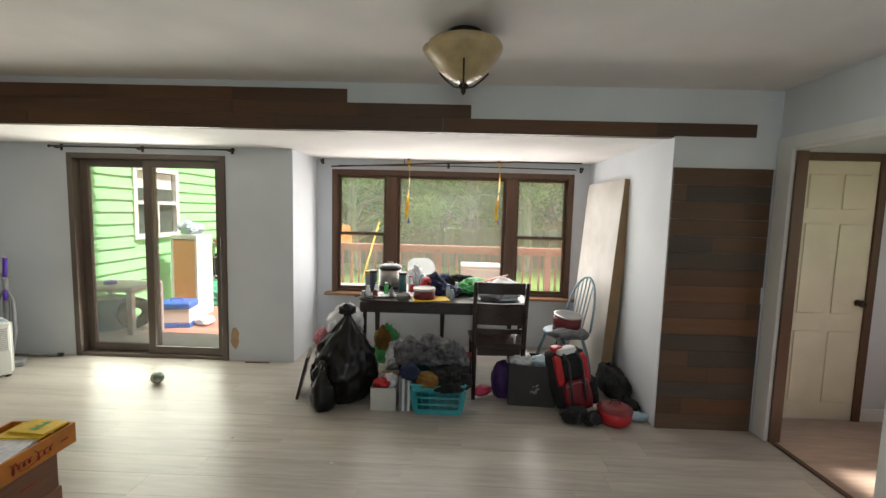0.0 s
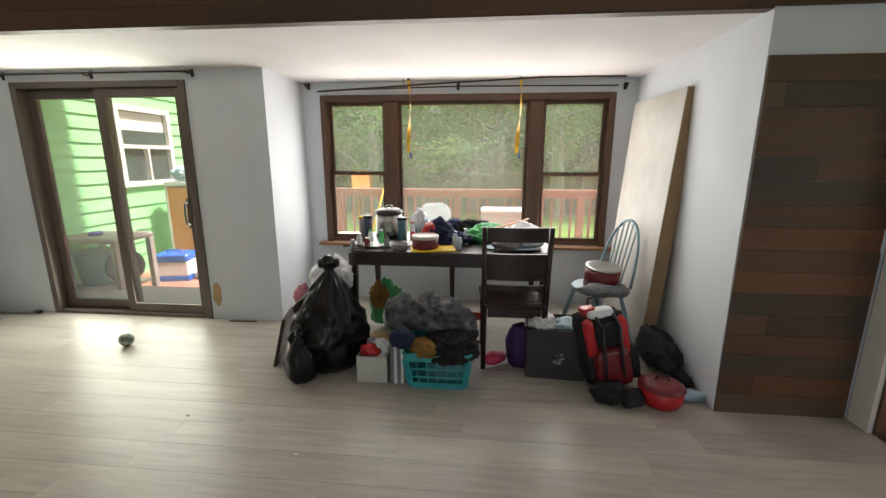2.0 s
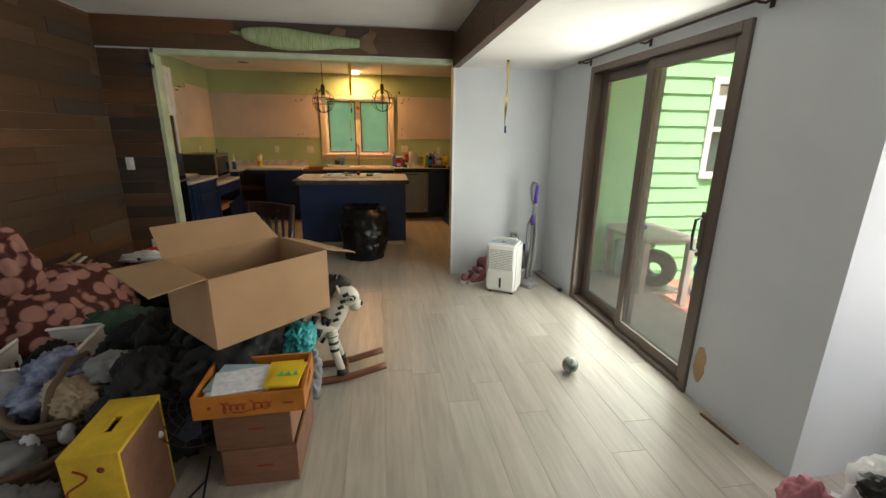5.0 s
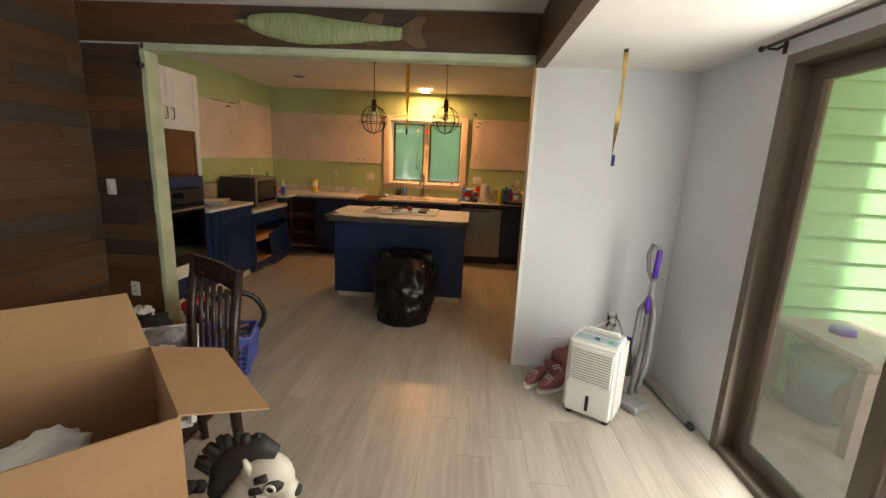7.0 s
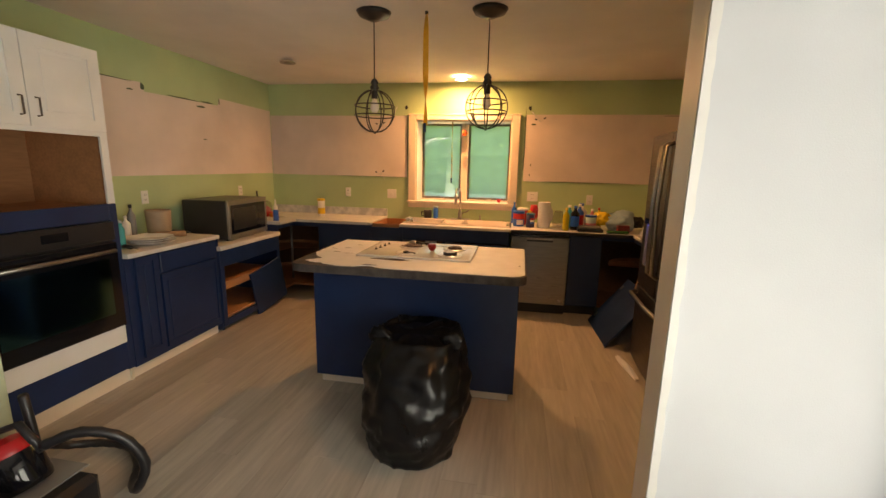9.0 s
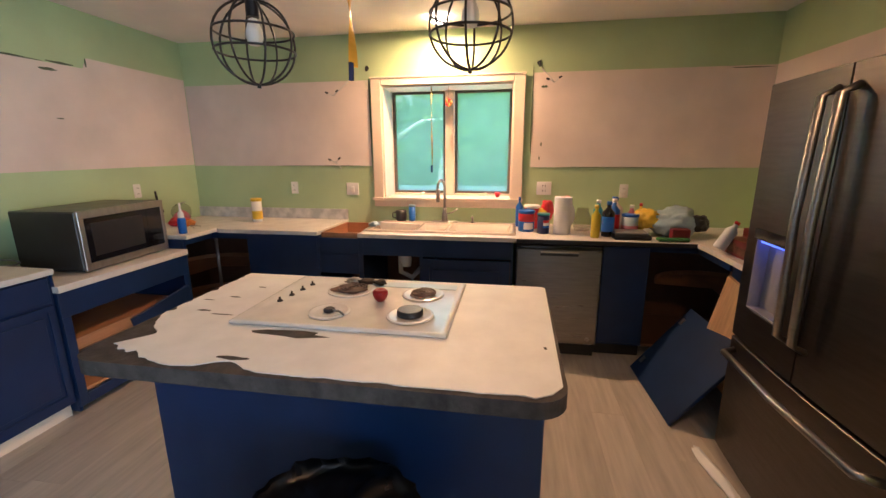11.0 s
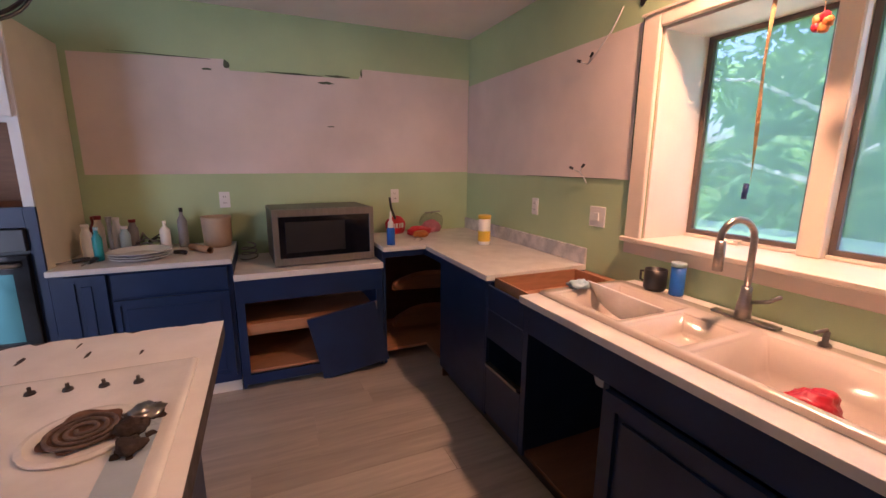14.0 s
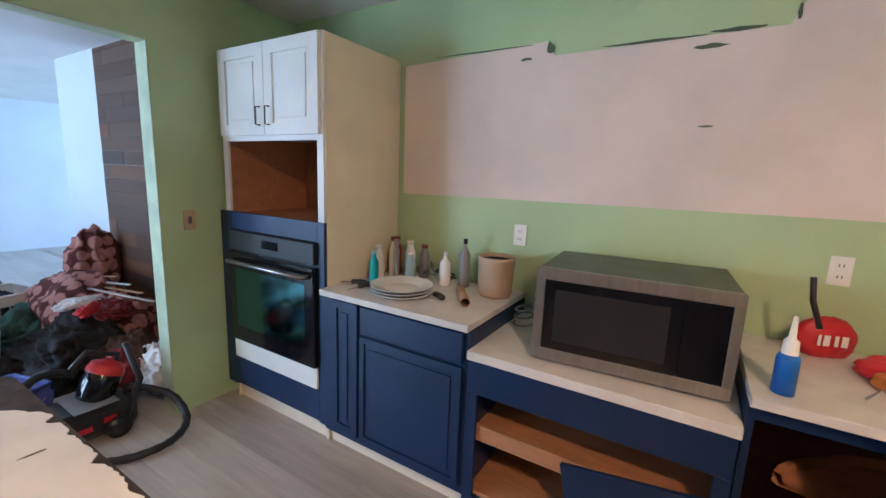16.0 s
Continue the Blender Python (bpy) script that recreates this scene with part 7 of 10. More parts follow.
heap("bin_contents", "red cloth, white jar and grey odds in the clear bin", "household items", [("red_cloth", -0.02, 3.46, 0.20, 0.06, 0.04, 0.04, RED), ("white_rag", 0.04, 3.52, 0.20, 0.06, 0.06, 0.05, PAPER), ("grey_item", -0.03, 3.54, 0.20, 0.05, 0.04, 0.05, GREYCLOTH), ("lower_fill", 0.0, 3.50, 0.10, 0.085, 0.085, 0.09, PAPER)])
bin_bag("trash_bag", "full black bin bag, tied, beside the table", pose(-0.38, 3.64, 0, 0, 0, 20), 0.27, 0.25, 0.74, 7.7, top=0.04)
bin_bag("trash_bag", "corner of a black bin bag trailing on the floor", pose(-0.47, 3.40, 0, 0, 0, 60), 0.11, 0.10, 0.34, 2.2, rings=12, n=26)
t = thing("brown_board", "dark brown wooden board leaning beside the bin bag", "board")
boxes("board", DARKWOOD, t, (-0.012, 0.012, -0.13, 0.13, 0, 0.36), bevel=0.002).matrix_basis = pose(-0.76, 3.66, 0, 0, 14, 12)
heap("plastic_bags", "white and pink plastic bags behind the bin bag", "plastic bag", [("white_bag", -0.42, 3.90, 0.57, 0.14, 0.11, 0.15, PAPER), ("pink_bag", -0.60, 3.78, 0.44, 0.06, 0.06, 0.10, PINK), ("lower_bag", -0.50, 3.95, 0.25, 0.16, 0.14, 0.30, PAPER)])
heap("under_table_bags", "yellow, green and clear bags under the table", "plastic bag", [("yellow_handle_bag", -0.14, 4.17, 0.33, 0.07, 0.06, 0.13, MUSTARD), ("green_bag", -0.10, 4.30, 0.22, 0.14, 0.12, 0.20, GREENP), ("clear_bag", 0.0, 4.22, 0.16, 0.16, 0.12, 0.14, PAPER), ("dark_bag", 0.18, 4.0, 0.16, 0.16, 0.14, 0.16, BLACKCLOTH)])
t = thing("wood_board", "pale wooden board lying under the table", "board")
boxes("board", PALEWOOD, t, (-0.20, 0.25, -0.14, 0.14, 0.0, 0.03), bevel=0.003).matrix_basis = pose(-0.02, 3.98, 0.0, 0, 0, -12)
t = thing("red_folder", "red and white folder leaning by the clothes", "folder")
boxes("cover", RED, t, (-0.12, 0.12, -0.09, 0.09, 0, 0.012), bevel=0.002).matrix_basis = pose(0.60, 3.86, 0.30, -35, 10, 20)
boxes("white_sheet", PAPER, t, (-0.07, 0.07, -0.06, 0.06, 0.0125, 0.015)).matrix_basis = pose(0.60, 3.86, 0.30, -35, 10, 20)
t = thing("pink_shoe", "bright pink child's sandal on the floor", "shoe")
crumple("upper", 0.09, 0.055, 0.045, material("hot_pink", (0.6, 0.04, 0.10), 0.5), t, pose(0.80, 3.74, 0.045, 0, 0, 30), 3, 0.2)
boxes("sole", WHITE, t, (-0.09, 0.09, -0.035, 0.035, 0, 0.012), bevel=0.004).matrix_basis = pose(0.80, 3.74, 0.0, 0, 0, 30)
t = thing("purple_ball", "dark purple rubber bag beside the black box", "bag")
crumple("bag", 0.09, 0.11, 0.17, material("dark_purple", (0.05, 0.015, 0.10), 0.6), t, pose(0.97, 3.76, 0.13), 6, 0.2)
def dark_box():
    t = thing("black_box", "open black storage box with papers on top", "storage box")
    DB = material("charcoal_box", (0.035, 0.032, 0.032), 0.6, vary=0.06)
    m = pose(1.20, 3.72, 0, 0, 0, -4)
    for b in ((-0.19, 0.19, -0.16, -0.152, 0, 0.34), (-0.19, 0.19, 0.152, 0.16, 0, 0.34), (-0.19, -0.182, -0.152, 0.152, 0, 0.34), (0.182, 0.19, -0.152, 0.152, 0, 0.34)):
        boxes("side", DB, t, b, bevel=0.001).matrix_basis = m
    boxes("base", DB, t, (-0.182, 0.182, -0.152, 0.152, 0, 0.008)).matrix_basis = m
dark_box()
heap("box_contents", "white papers and a red jar lid in the black box", "papers", [("paper", 1.12, 3.74, 0.33, 0.10, 0.10, 0.06, PAPER), ("paper", 1.28, 3.70, 0.32, 0.08, 0.10, 0.05, PALEBLUE), ("fill", 1.2, 3.73, 0.16, 0.16, 0.13, 0.16, GREYCLOTH)])
def backpack():
    """An upright stuffed pack leaning back on the chair, with pockets, side bands and straps."""
    t = thing("backpack", "red and black stuffed backpack slumped upright on the floor", "backpack")
    base = pose(1.52, 3.55, 0.0, -6, -10, 12)
    def pad(name, x, y, z, hx, hy, hz, mat, seed, puff=0.35, at=t):
        bm = bmesh.new()
        bmesh.ops.create_icosphere(bm, subdivisions=4, radius=1)
        for v in bm.verts:
            p = v.co.copy()
            k = 1 / max(abs(p.x), abs(p.y), abs(p.z)) ** (1 - puff)
            n1 = 1 + 0.05 * noise.noise(p * 2.2 + Vector((seed, 0, 0))) - 0.05 * abs(noise.noise(p * 5 + Vector((0, seed, 0))))
            v.co = Vector((p.x * hx, p.y * hy, p.z * hz)) * k * n1
        ob = part(name, bm, mat, at, smooth=True)
        ob.matrix_basis = base @ pose(x, y, z)
        return ob
    main = pad("main_pouch", 0, 0, 0.27, 0.155, 0.11, 0.25, BLACKCLOTH, 1)
    pad("front_pocket", 0.01, -0.115, 0.16, 0.115, 0.045, 0.13, DARKRED, 2)
    pad("upper_pocket", 0.0, -0.105, 0.37, 0.085, 0.035, 0.085, BLACKCLOTH, 3)
    pad("side_band", -0.105, -0.095, 0.36, 0.030, 0.035, 0.125, RED, 4)
    pad("side_band", 0.105, -0.095, 0.34, 0.032, 0.035, 0.13, RED, 5)
    pad("white_flap", -0.01, -0.06, 0.50, 0.085, 0.05, 0.028, PAPER, 6)
    pad("red_cap_band", -0.07, -0.03, 0.515, 0.045, 0.05, 0.026, RED, 7)
    pad("side_pocket", 0.17, -0.02, 0.14, 0.035, 0.08, 0.12, BLACKCLOTH, 8)
    for x in (-0.05, 0.06):
        rod("strap", [tuple(base @ Vector(q)) for q in ((x, -0.10, 0.49), (x + 0.01, -0.155, 0.42), (x, -0.165, 0.30), (x - 0.01, -0.17, 0.18), (x, -0.14, 0.06))], 0.010, BLACK, t, 6)
    rod("grab_loop", [tuple(base @ Vector(q)) for q in ((-0.03, 0.05, 0.52), (-0.02, 0.05, 0.565), (0.03, 0.05, 0.565), (0.04, 0.05, 0.52))], 0.007, BLACK, t, 6)
    rod("zip_line", [tuple(base @ Vector((-0.09 + 0.018 * k, -0.163 + 0.012 * abs(k - 5) / 5, 0.235 + 0.03 * math.sin(math.pi * k / 10)))) for k in range(11)], 0.004, GREY, t, 5)
backpack()
heap("boots", "dark cloth boots in front of the backpack", "boots", [("boot", 1.47, 3.33, 0.06, 0.10, 0.07, 0.06, BLACKCLOTH), ("boot", 1.60, 3.30, 0.05, 0.09, 0.06, 0.05, BLACKCLOTH)])
t = thing("casserole", "dark red round casserole with a lid and handle", "pot", pose(1.78, 3.36, 0))
turned("bowl", [(0, 0), (0.10, 0), (0.122, 0.03), (0.128, 0.10), (0.12, 0.105), (0, 0.10)], RED, t, 28)
turned("lid", [(0.132, 0.105), (0.13, 0.115), (0.09, 0.135), (0.03, 0.145), (0, 0.146)], DARKRED, t, 28)
rod("lid_handle", [(-0.04, 0, 0.142), (-0.03, 0, 0.17), (0.03, 0, 0.17), (0.04, 0, 0.142)], 0.006, BLACK, t)
heap("black_bag", "black sports bag lying along the bay wall", "bag", [("bag", 1.93, 3.82, 0.12, 0.09, 0.26, 0.13, BLACKCLOTH), ("strap", 1.95, 3.56, 0.05, 0.06, 0.10, 0.05, BLACKCLOTH), ("towel", 1.97, 3.40, 0.03, 0.05, 0.10, 0.03, PALEBLUE)])
t = thing("red_tin", "large red and silver popcorn tin on the blue chair", "tin", pose(1.62, 4.20, 0.46, 6, 0, 30))
turned("body", [(0, 0), (0.13, 0), (0.13, 0.15), (0, 0.15)], DARKRED, t, 30)
turned("rim", [(0.132, 0.15), (0.134, 0.155), (0.134, 0.165), (0.12, 0.168), (0, 0.160)], STEEL, t, 30)
turned("band", [(0.1305, 0.0), (0.132, 0.002), (0.132, 0.014), (0.1305, 0.016)], STEEL, t, 30)
heap("grey_cloth", "grey knitted cloth hanging over the chair seat", "cloth", [("cloth", 1.58, 4.05, 0.47, 0.14, 0.08, 0.05, GREYCLOTH), ("cloth_end", 1.72, 4.08, 0.46, 0.08, 0.07, 0.05, GREYCLOTH)])

# ---- on the table ----
TZ = 0.7505
def on_table():
    t = thing("hot_water_pot", "steel hot water urn with a black lid", "urn", pose(-0.14, 4.62, TZ))
    turned("body", [(0, 0), (0.11, 0), (0.115, 0.02), (0.115, 0.20), (0, 0.20)], STEEL, t, 28)
    turned("base_ring", [(0.117, 0), (0.119, 0.0), (0.119, 0.03), (0.117, 0.03)], BLACK, t, 28)
    turned("lid", [(0.118, 0.20), (0.122, 0.205), (0.122, 0.225), (0.09, 0.245), (0.02, 0.25), (0, 0.25)], BLACK, t, 28)
    rod("lid_handle", [(-0.03, 0, 0.245), (-0.025, 0, 0.27), (0.025, 0, 0.27), (0.03, 0, 0.245)], 0.008, STEEL, t)
    rod("tap", [(0.02, -0.11, 0.05), (0.02, -0.15, 0.05), (0.02, -0.155, 0.02)], 0.012, BLACK, t)
    tub("tumbler", "navy insulated tumbler on the table", -0.28, 4.42, TZ, 0.038, 0.21, NAVYP, BLACK, "tumbler")
    tub("tumbler", "teal insulated tumbler on the table", 0.02, 4.40, TZ, 0.040, 0.20, DTEAL, BLACK, "tumbler")
    tub("tumbler", "tan and yellow topped jar on the table", -0.345, 4.50, TZ, 0.035, 0.19, GREY, YELLOW, "jar")
    heap("baseball_cap", "navy and red cap lying on folded cloth", "cap", [("crown", 0.34, 4.38, TZ + 0.10, 0.12, 0.11, 0.09, NAVYCLOTH), ("front_panel", 0.26, 4.33, TZ + 0.10, 0.06, 0.06, 0.07, RED), ("brim", 0.24, 4.30, TZ + 0.04, 0.10, 0.07, 0.02, NAVYCLOTH), ("cloth", 0.44, 4.36, TZ + 0.04, 0.15, 0.13, 0.05, NAVYCLOTH)])
    t = thing("red_tin", "dark red round tin on a yellow envelope", "tin", pose(0.26, 4.08, TZ + 0.012))
    turned("body", [(0, 0), (0.098, 0), (0.10, 0.01), (0.10, 0.085), (0, 0.085)], DARKRED, t, 32)
    turned("lid", [(0.102, 0.075), (0.103, 0.08), (0.103, 0.098), (0.098, 0.10), (0.094, 0.092), (0, 0.092)], PAPERISH, t, 32)
    t = thing("yellow_envelope", "yellow padded envelope under the red tin", "envelope")
    boxes("envelope", YELLOW, t, (-0.17, 0.17, -0.10, 0.10, 0, 0.011), bevel=0.003).matrix_basis = pose(0.32, 4.07, TZ, 0, 0, 12)
    rnd = random.Random(12)
    for k in range(8):
        x, y = rnd.choice(((0.05, 4.15), (0.55, 4.12), (0.75, 4.2), (0.2, 4.25), (0.95, 4.3), (1.0, 4.1), (0.6, 4.5), (-0.1, 4.2)))
        t = thing("paper_sheet", "loose white paper sheet lying on the table", "paper")
        boxes("sheet", (PAPER, PALEBLUE)[k % 2], t, (-0.10, 0.10, -0.07, 0.07, 0, 0.002)).matrix_basis = pose(x + rnd.uniform(-.05, .05), y + rnd.uniform(-.04, .04), TZ + 0.0006 + 0.0026 * k, 0, 0, rnd.uniform(0, 180))
    for k, (x, y, h, mt, cp) in enumerate(((-0.28, 4.16, 0.10, PAPER, WHITE), (-0.20, 4.10, 0.08, DARKRED, WHITE), (-0.12, 4.24, 0.12, GREENP, WHITE), (-0.05, 4.12, 0.09, GREY, BLACK), (-0.22, 4.28, 0.11, PAPER, GREENP), (-0.30, 4.05, 0.07, GREY, WHITE), (0.52, 4.12, 0.09, PALEBLUE, PALEBLUE), (0.12, 4.35, 0.10, RED, WHITE), (0.09, 4.50, 0.15, PAPER, RED), (0.48, 4.22, 0.12, CLEARISH, BLUE), (0.56, 4.30, 0.13, CLEARISH, WHITE))):
        bottle("small_bottle", "small medicine bottle among the table clutter", x, y, TZ, 0.022, h, mt, cp, 0.6)
    t = thing("grey_bowl", "grey pet bowl near the table edge", "bowl", pose(0.07, 4.03, TZ))
    turned("bowl", [(0, 0), (0.055, 0), (0.065, 0.05), (0.06, 0.052), (0.05, 0.01), (0, 0.01)], GREY, t, 22)
    t = thing("plate", "white plate with green scraps on the table", "plate", pose(-0.15, 4.16, TZ))
    turned("plate", [(0, 0.003), (0.06, 0.0), (0.11, 0.016), (0.108, 0.019), (0.058, 0.006), (0, 0.007)], ENAMEL, t, 24)
    heap("green_scarf", "bright green cloth on the table", "cloth", [("cloth", 0.74, 4.46, TZ + 0.06, 0.17, 0.12, 0.08, GREENP), ("fold", 0.90, 4.42, TZ + 0.06, 0.10, 0.10, 0.06, PAPER)])
    heap("white_towels", "folded white and grey towels on the table", "towel", [("towel", 1.0, 4.25, TZ + 0.06, 0.17, 0.13, 0.07, PAPER), ("towel", 0.88, 4.10, TZ + 0.04, 0.12, 0.10, 0.05, GREYCLOTH), ("towel", 1.05, 4.50, TZ + 0.06, 0.14, 0.13, 0.09, PAPER)])
    heap("dark_jacket", "dark jacket folded at the back of the table", "jacket", [("jacket", 0.60, 4.68, TZ + 0.06, 0.20, 0.10, 0.08, BLACKCLOTH), ("sleeve", 0.42, 4.70, TZ + 0.07, 0.12, 0.08, 0.08, NAVYCLOTH)])
    t = thing("yellow_stick", "yellow wooden ruler leaning over the towels", "ruler")
    boxes("ruler", ORANGE, t, (-0.16, 0.16, -0.018, 0.018, 0, 0.005)).matrix_basis = pose(0.92, 4.38, TZ + 0.16, 0, -14, 10)
    for k, (x, y, a) in enumerate(((-0.33, 4.12, 30), (-0.25, 4.02, -20), (0.0, 4.3, 60))):
        t = thing("pen", "dark pen or tool lying on the table", "pen")
        rod("barrel", [(-0.07, 0, 0.008), (0.07, 0, 0.008)], 0.007, BLACK, t, 8)
        t.matrix_basis = pose(x, y, TZ, 0, 0, a)
    heap("clear_jugs", "pale plastic jug behind the urn", "jug", [("jug", 0.12, 4.70, TZ + 0.10, 0.07, 0.07, 0.13, PAPER), ("jug_side", 0.20, 4.66, TZ + 0.06, 0.05, 0.05, 0.08, PALEBLUE)])
NAVYP = material("navy_tumbler", (0.02, 0.03, 0.06), 0.35, bump=0)
DTEAL = material("dark_teal_tumbler", (0.015, 0.09, 0.10), 0.35, bump=0)
PAPERISH = material("off_white_lid", (0.62, 0.58, 0.54), 0.4, bump=0)
CLEARISH = material("pale_clear_plastic", (0.45, 0.52, 0.60), 0.15, bump=0)
on_table()

# ---- by the partition: dehumidifier, vacuum, shoes ----
def dehumidifier():
    t = thing("dehumidifier", "white dehumidifier with a grey top panel", "dehumidifier", pose(-3.565, 3.745, 0, 0, 0, 58))
    W, D, H = 0.30, 0.26, 0.50
    bm = bmesh.new()
    box(bm, -W / 2, W / 2, -D / 2, D / 2, 0.02, H)
    part("casing", bm, WHITE, t, bevel=0.022, seg=3)
    boxes("front_grille", WHITE, t, (-0.12, 0.12, -D / 2 - 0.008, -D / 2 - 0.001, 0.24, 0.46), bevel=0.004)
    for k in range(12):
        boxes("grille_slat", GREY, t, (-0.11, 0.11, -D / 2 - 0.0105, -D / 2 - 0.0085, 0.255 + k * 0.0165, 0.259 + k * 0.0165))
    boxes("bucket_window", BLACK, t, (-0.01, 0.01, -D / 2 - 0.003, -D / 2 - 0.001, 0.06, 0.16), bevel=0.001)
    boxes("control_panel", PALEBLUE, t, (-0.12, 0.12, -0.10, -0.02, H + 0.0005, H + 0.004), bevel=0.001)
    boxes("power_light", GREENP, t, (0.06, 0.09, -0.08, -0.055, H + 0.0042, H + 0.0055))
    boxes("knob", BLACK, t, (-0.015, 0.015, -0.075, -0.05, H + 0.0042, H + 0.008))
    boxes("top_vent", GREYISH, t, (-0.11, 0.11, 0.0, 0.05, H + 0.0005, H + 0.003))
    boxes("top_handle", WHITE, t, (-0.10, 0.10, 0.065, 0.085, H + 0.0005, H + 0.02), bevel=0.006)
    for x in (-0.11, 0.11):
        for y in (-0.09, 0.09):
            turned("caster", [(0, 0), (0.02, 0), (0.02, 0.0195), (0, 0.0195)], BLACK, t, 12, pose(x, y, 0))
GREYISH = material("light_grey_vent", (0.45, 0.46, 0.47), 0.5, bump=0)
dehumidifier()

def stick_vacuum():
    t = thing("upright_vacuum", "grey and purple upright vacuum leaning at the wall", "vacuum cleaner", pose(-3.72, 4.065, 0, 0, 0, 35))
    SG = material("silver_grey_plastic", (0.26, 0.26, 0.27), 0.35, vary=0.05, bump=0)
    boxes("floor_head", SG, t, (-0.13, 0.13, -0.16, -0.02, 0.0, 0.055), bevel=0.012)
    rod("spine", [(0.0, -0.04, 0.05), (0.0, 0.02, 0.40), (0.0, 0.03, 0.82)], 0.022, SG, t, 10)
    rod("hose", [(0.03, -0.03, 0.08), (0.055, 0.0, 0.30), (0.05, 0.01, 0.62), (0.0, 0.02, 0.74), (-0.05, 0.01, 0.62), (-0.055, 0.0, 0.35), (-0.03, 0.02, 0.18)], 0.015, SG, t, 10)
    turned("dust_bin", [(0, 0), (0.06, 0), (0.06, 0.17), (0.045, 0.20), (0, 0.20)], GREY, t, 20, pose(-0.12, 0.03, 0.14))
    turned("bin_cap", [(0, 0), (0.05, 0), (0.03, 0.05), (0, 0.06)], PURPLE, t, 18, pose(-0.12, 0.03, 0.34))
    rod("grip", [(0.0, 0.03, 0.84), (0.012, 0.025, 1.02)], 0.017, PURPLE, t, 10)
    rod("handle_loop", [(0.012, 0.025, 1.03), (-0.04, 0.03, 1.045), (-0.06, 0.03, 0.98), (-0.045, 0.03, 0.88), (0.0, 0.03, 0.80)], 0.013, SG, t, 8)
    rod("release_catch", [(0.0, 0.005, 0.62), (0.0, 0.005, 0.72)], 0.016, PURPLE, t, 8)
stick_vacuum()
t = thing("vacuum_wand", "thin grey metal wand lying along the wall base", "pipe")
rod("wand", [(-3.98, 4.24, 0.016), (-3.46, 4.29, 0.016)], 0.014, GREY, t)
rod("wand_end", [(-3.46, 4.29, 0.02), (-3.42, 4.295, 0.02)], 0.020, BLACK, t)
DARKPINK = material("dusty_dark_pink_fabric", (0.30, 0.10, 0.11), 0.8)
def sneaker(m):
    t = thing("sneaker", "dusty pink sneaker with white laces", "shoe", m, "pair of sneakers")
    crumple("upper", 0.120, 0.042, 0.045, DARKPINK, t, pose(0, 0, 0.055), 4, 0.15)
    bm = bmesh.new()
    slab(bm, [(0.13 * math.cos(a), 0.046 * math.sin(a) * (1 + 0.15 * math.cos(a))) for a in [2 * math.pi * k / 20 for k in range(20)]], 0, 0.022)
    part("sole", bm, WHITE, t, bevel=0.004)
    for k in range(4):
        rod("lace", [(0.02 + 0.018 * k, -0.03, 0.095 - 0.01 * k), (0.03 + 0.018 * k, 0.0, 0.108 - 0.01 * k), (0.02 + 0.018 * k, 0.03, 0.095 - 0.01 * k)], 0.004, WHITE, t, 6)
    return t
s1 = sneaker(pose(-3.86, 3.44, 0, 0, 0, -40))
copy_thing(s1, pose(-3.78, 3.54, 0, 0, 0, -60))
copy_thing(s1, pose(-3.92, 3.58, 0.02, 0, 0, 20))
heap("red_cloth_bag", "dusty red cloth bag against the wall", "bag", [("bag", -3.98, 3.66, 0.11, 0.06, 0.09, 0.12, DARKPINK), ("red_fold", -3.98, 3.74, 0.24, 0.05, 0.08, 0.06, DARKRED)])
t = thing("power_cord", "grey power cords plugged in and looping to the floor", "cable")
rod("cord", [(-4.08, 4.0, 0.42), (-4.03, 4.02, 0.44), (-4.0, 4.05, 0.36), (-4.01, 4.04, 0.2), (-3.9, 4.0, 0.02), (-3.75, 3.95, 0.01)], 0.005, GREY, t, 6)
rod("cord", [(-4.08, 3.99, 0.42), (-4.02, 3.9, 0.40), (-3.98, 3.7, 0.32), (-3.97, 3.5, 0.30), (-3.93, 3.42, 0.24), (-3.9, 3.5, 0.1), (-3.8, 3.62, 0.015)], 0.004, WHITE, t, 6)
boxes("plug", WHITE, t, (-4.091, -4.06, 3.98, 4.02, 0.395, 0.435), bevel=0.004)
outlet("wall_outlet", pose(-4.10, 4.0, 0.42, 0, 0, 90))
t = thing("toy_ball", "small silver and green patterned toy ball", "ball", pose(-2.045, 3.75, 0.052))
bm = bmesh.new()
bmesh.ops.create_uvsphere(bm, u_segments=24, v_segments=16, radius=0.052)
part("ball", bm, material("patterned_ball", (0.45, 0.47, 0.42), 0.25, noise_scale=28, vary=0.2, colour2=(0.05, 0.12, 0.08), bump=0), t, smooth=True)
for x, y in ((-0.62, 2.24), (-0.95, 2.95), (-0.2, 2.7)):
    t = thing("paper_scrap", "tiny white paper scrap on the floor", "scrap")
    crumple("scrap", 0.012, 0.008, 0.004, PAPER, t, pose(x, y, 0.004), 2, 0.3, 2)
t = thing("wood_shim", "thin loose wood strip on the floor by the wall", "strip")
boxes("strip", BEAMWOOD, t, (-0.12, 0.12, -0.008, 0.008, 0, 0.008)).matrix_basis = pose(-1.42, 4.30, 0, 0, 0, 3)

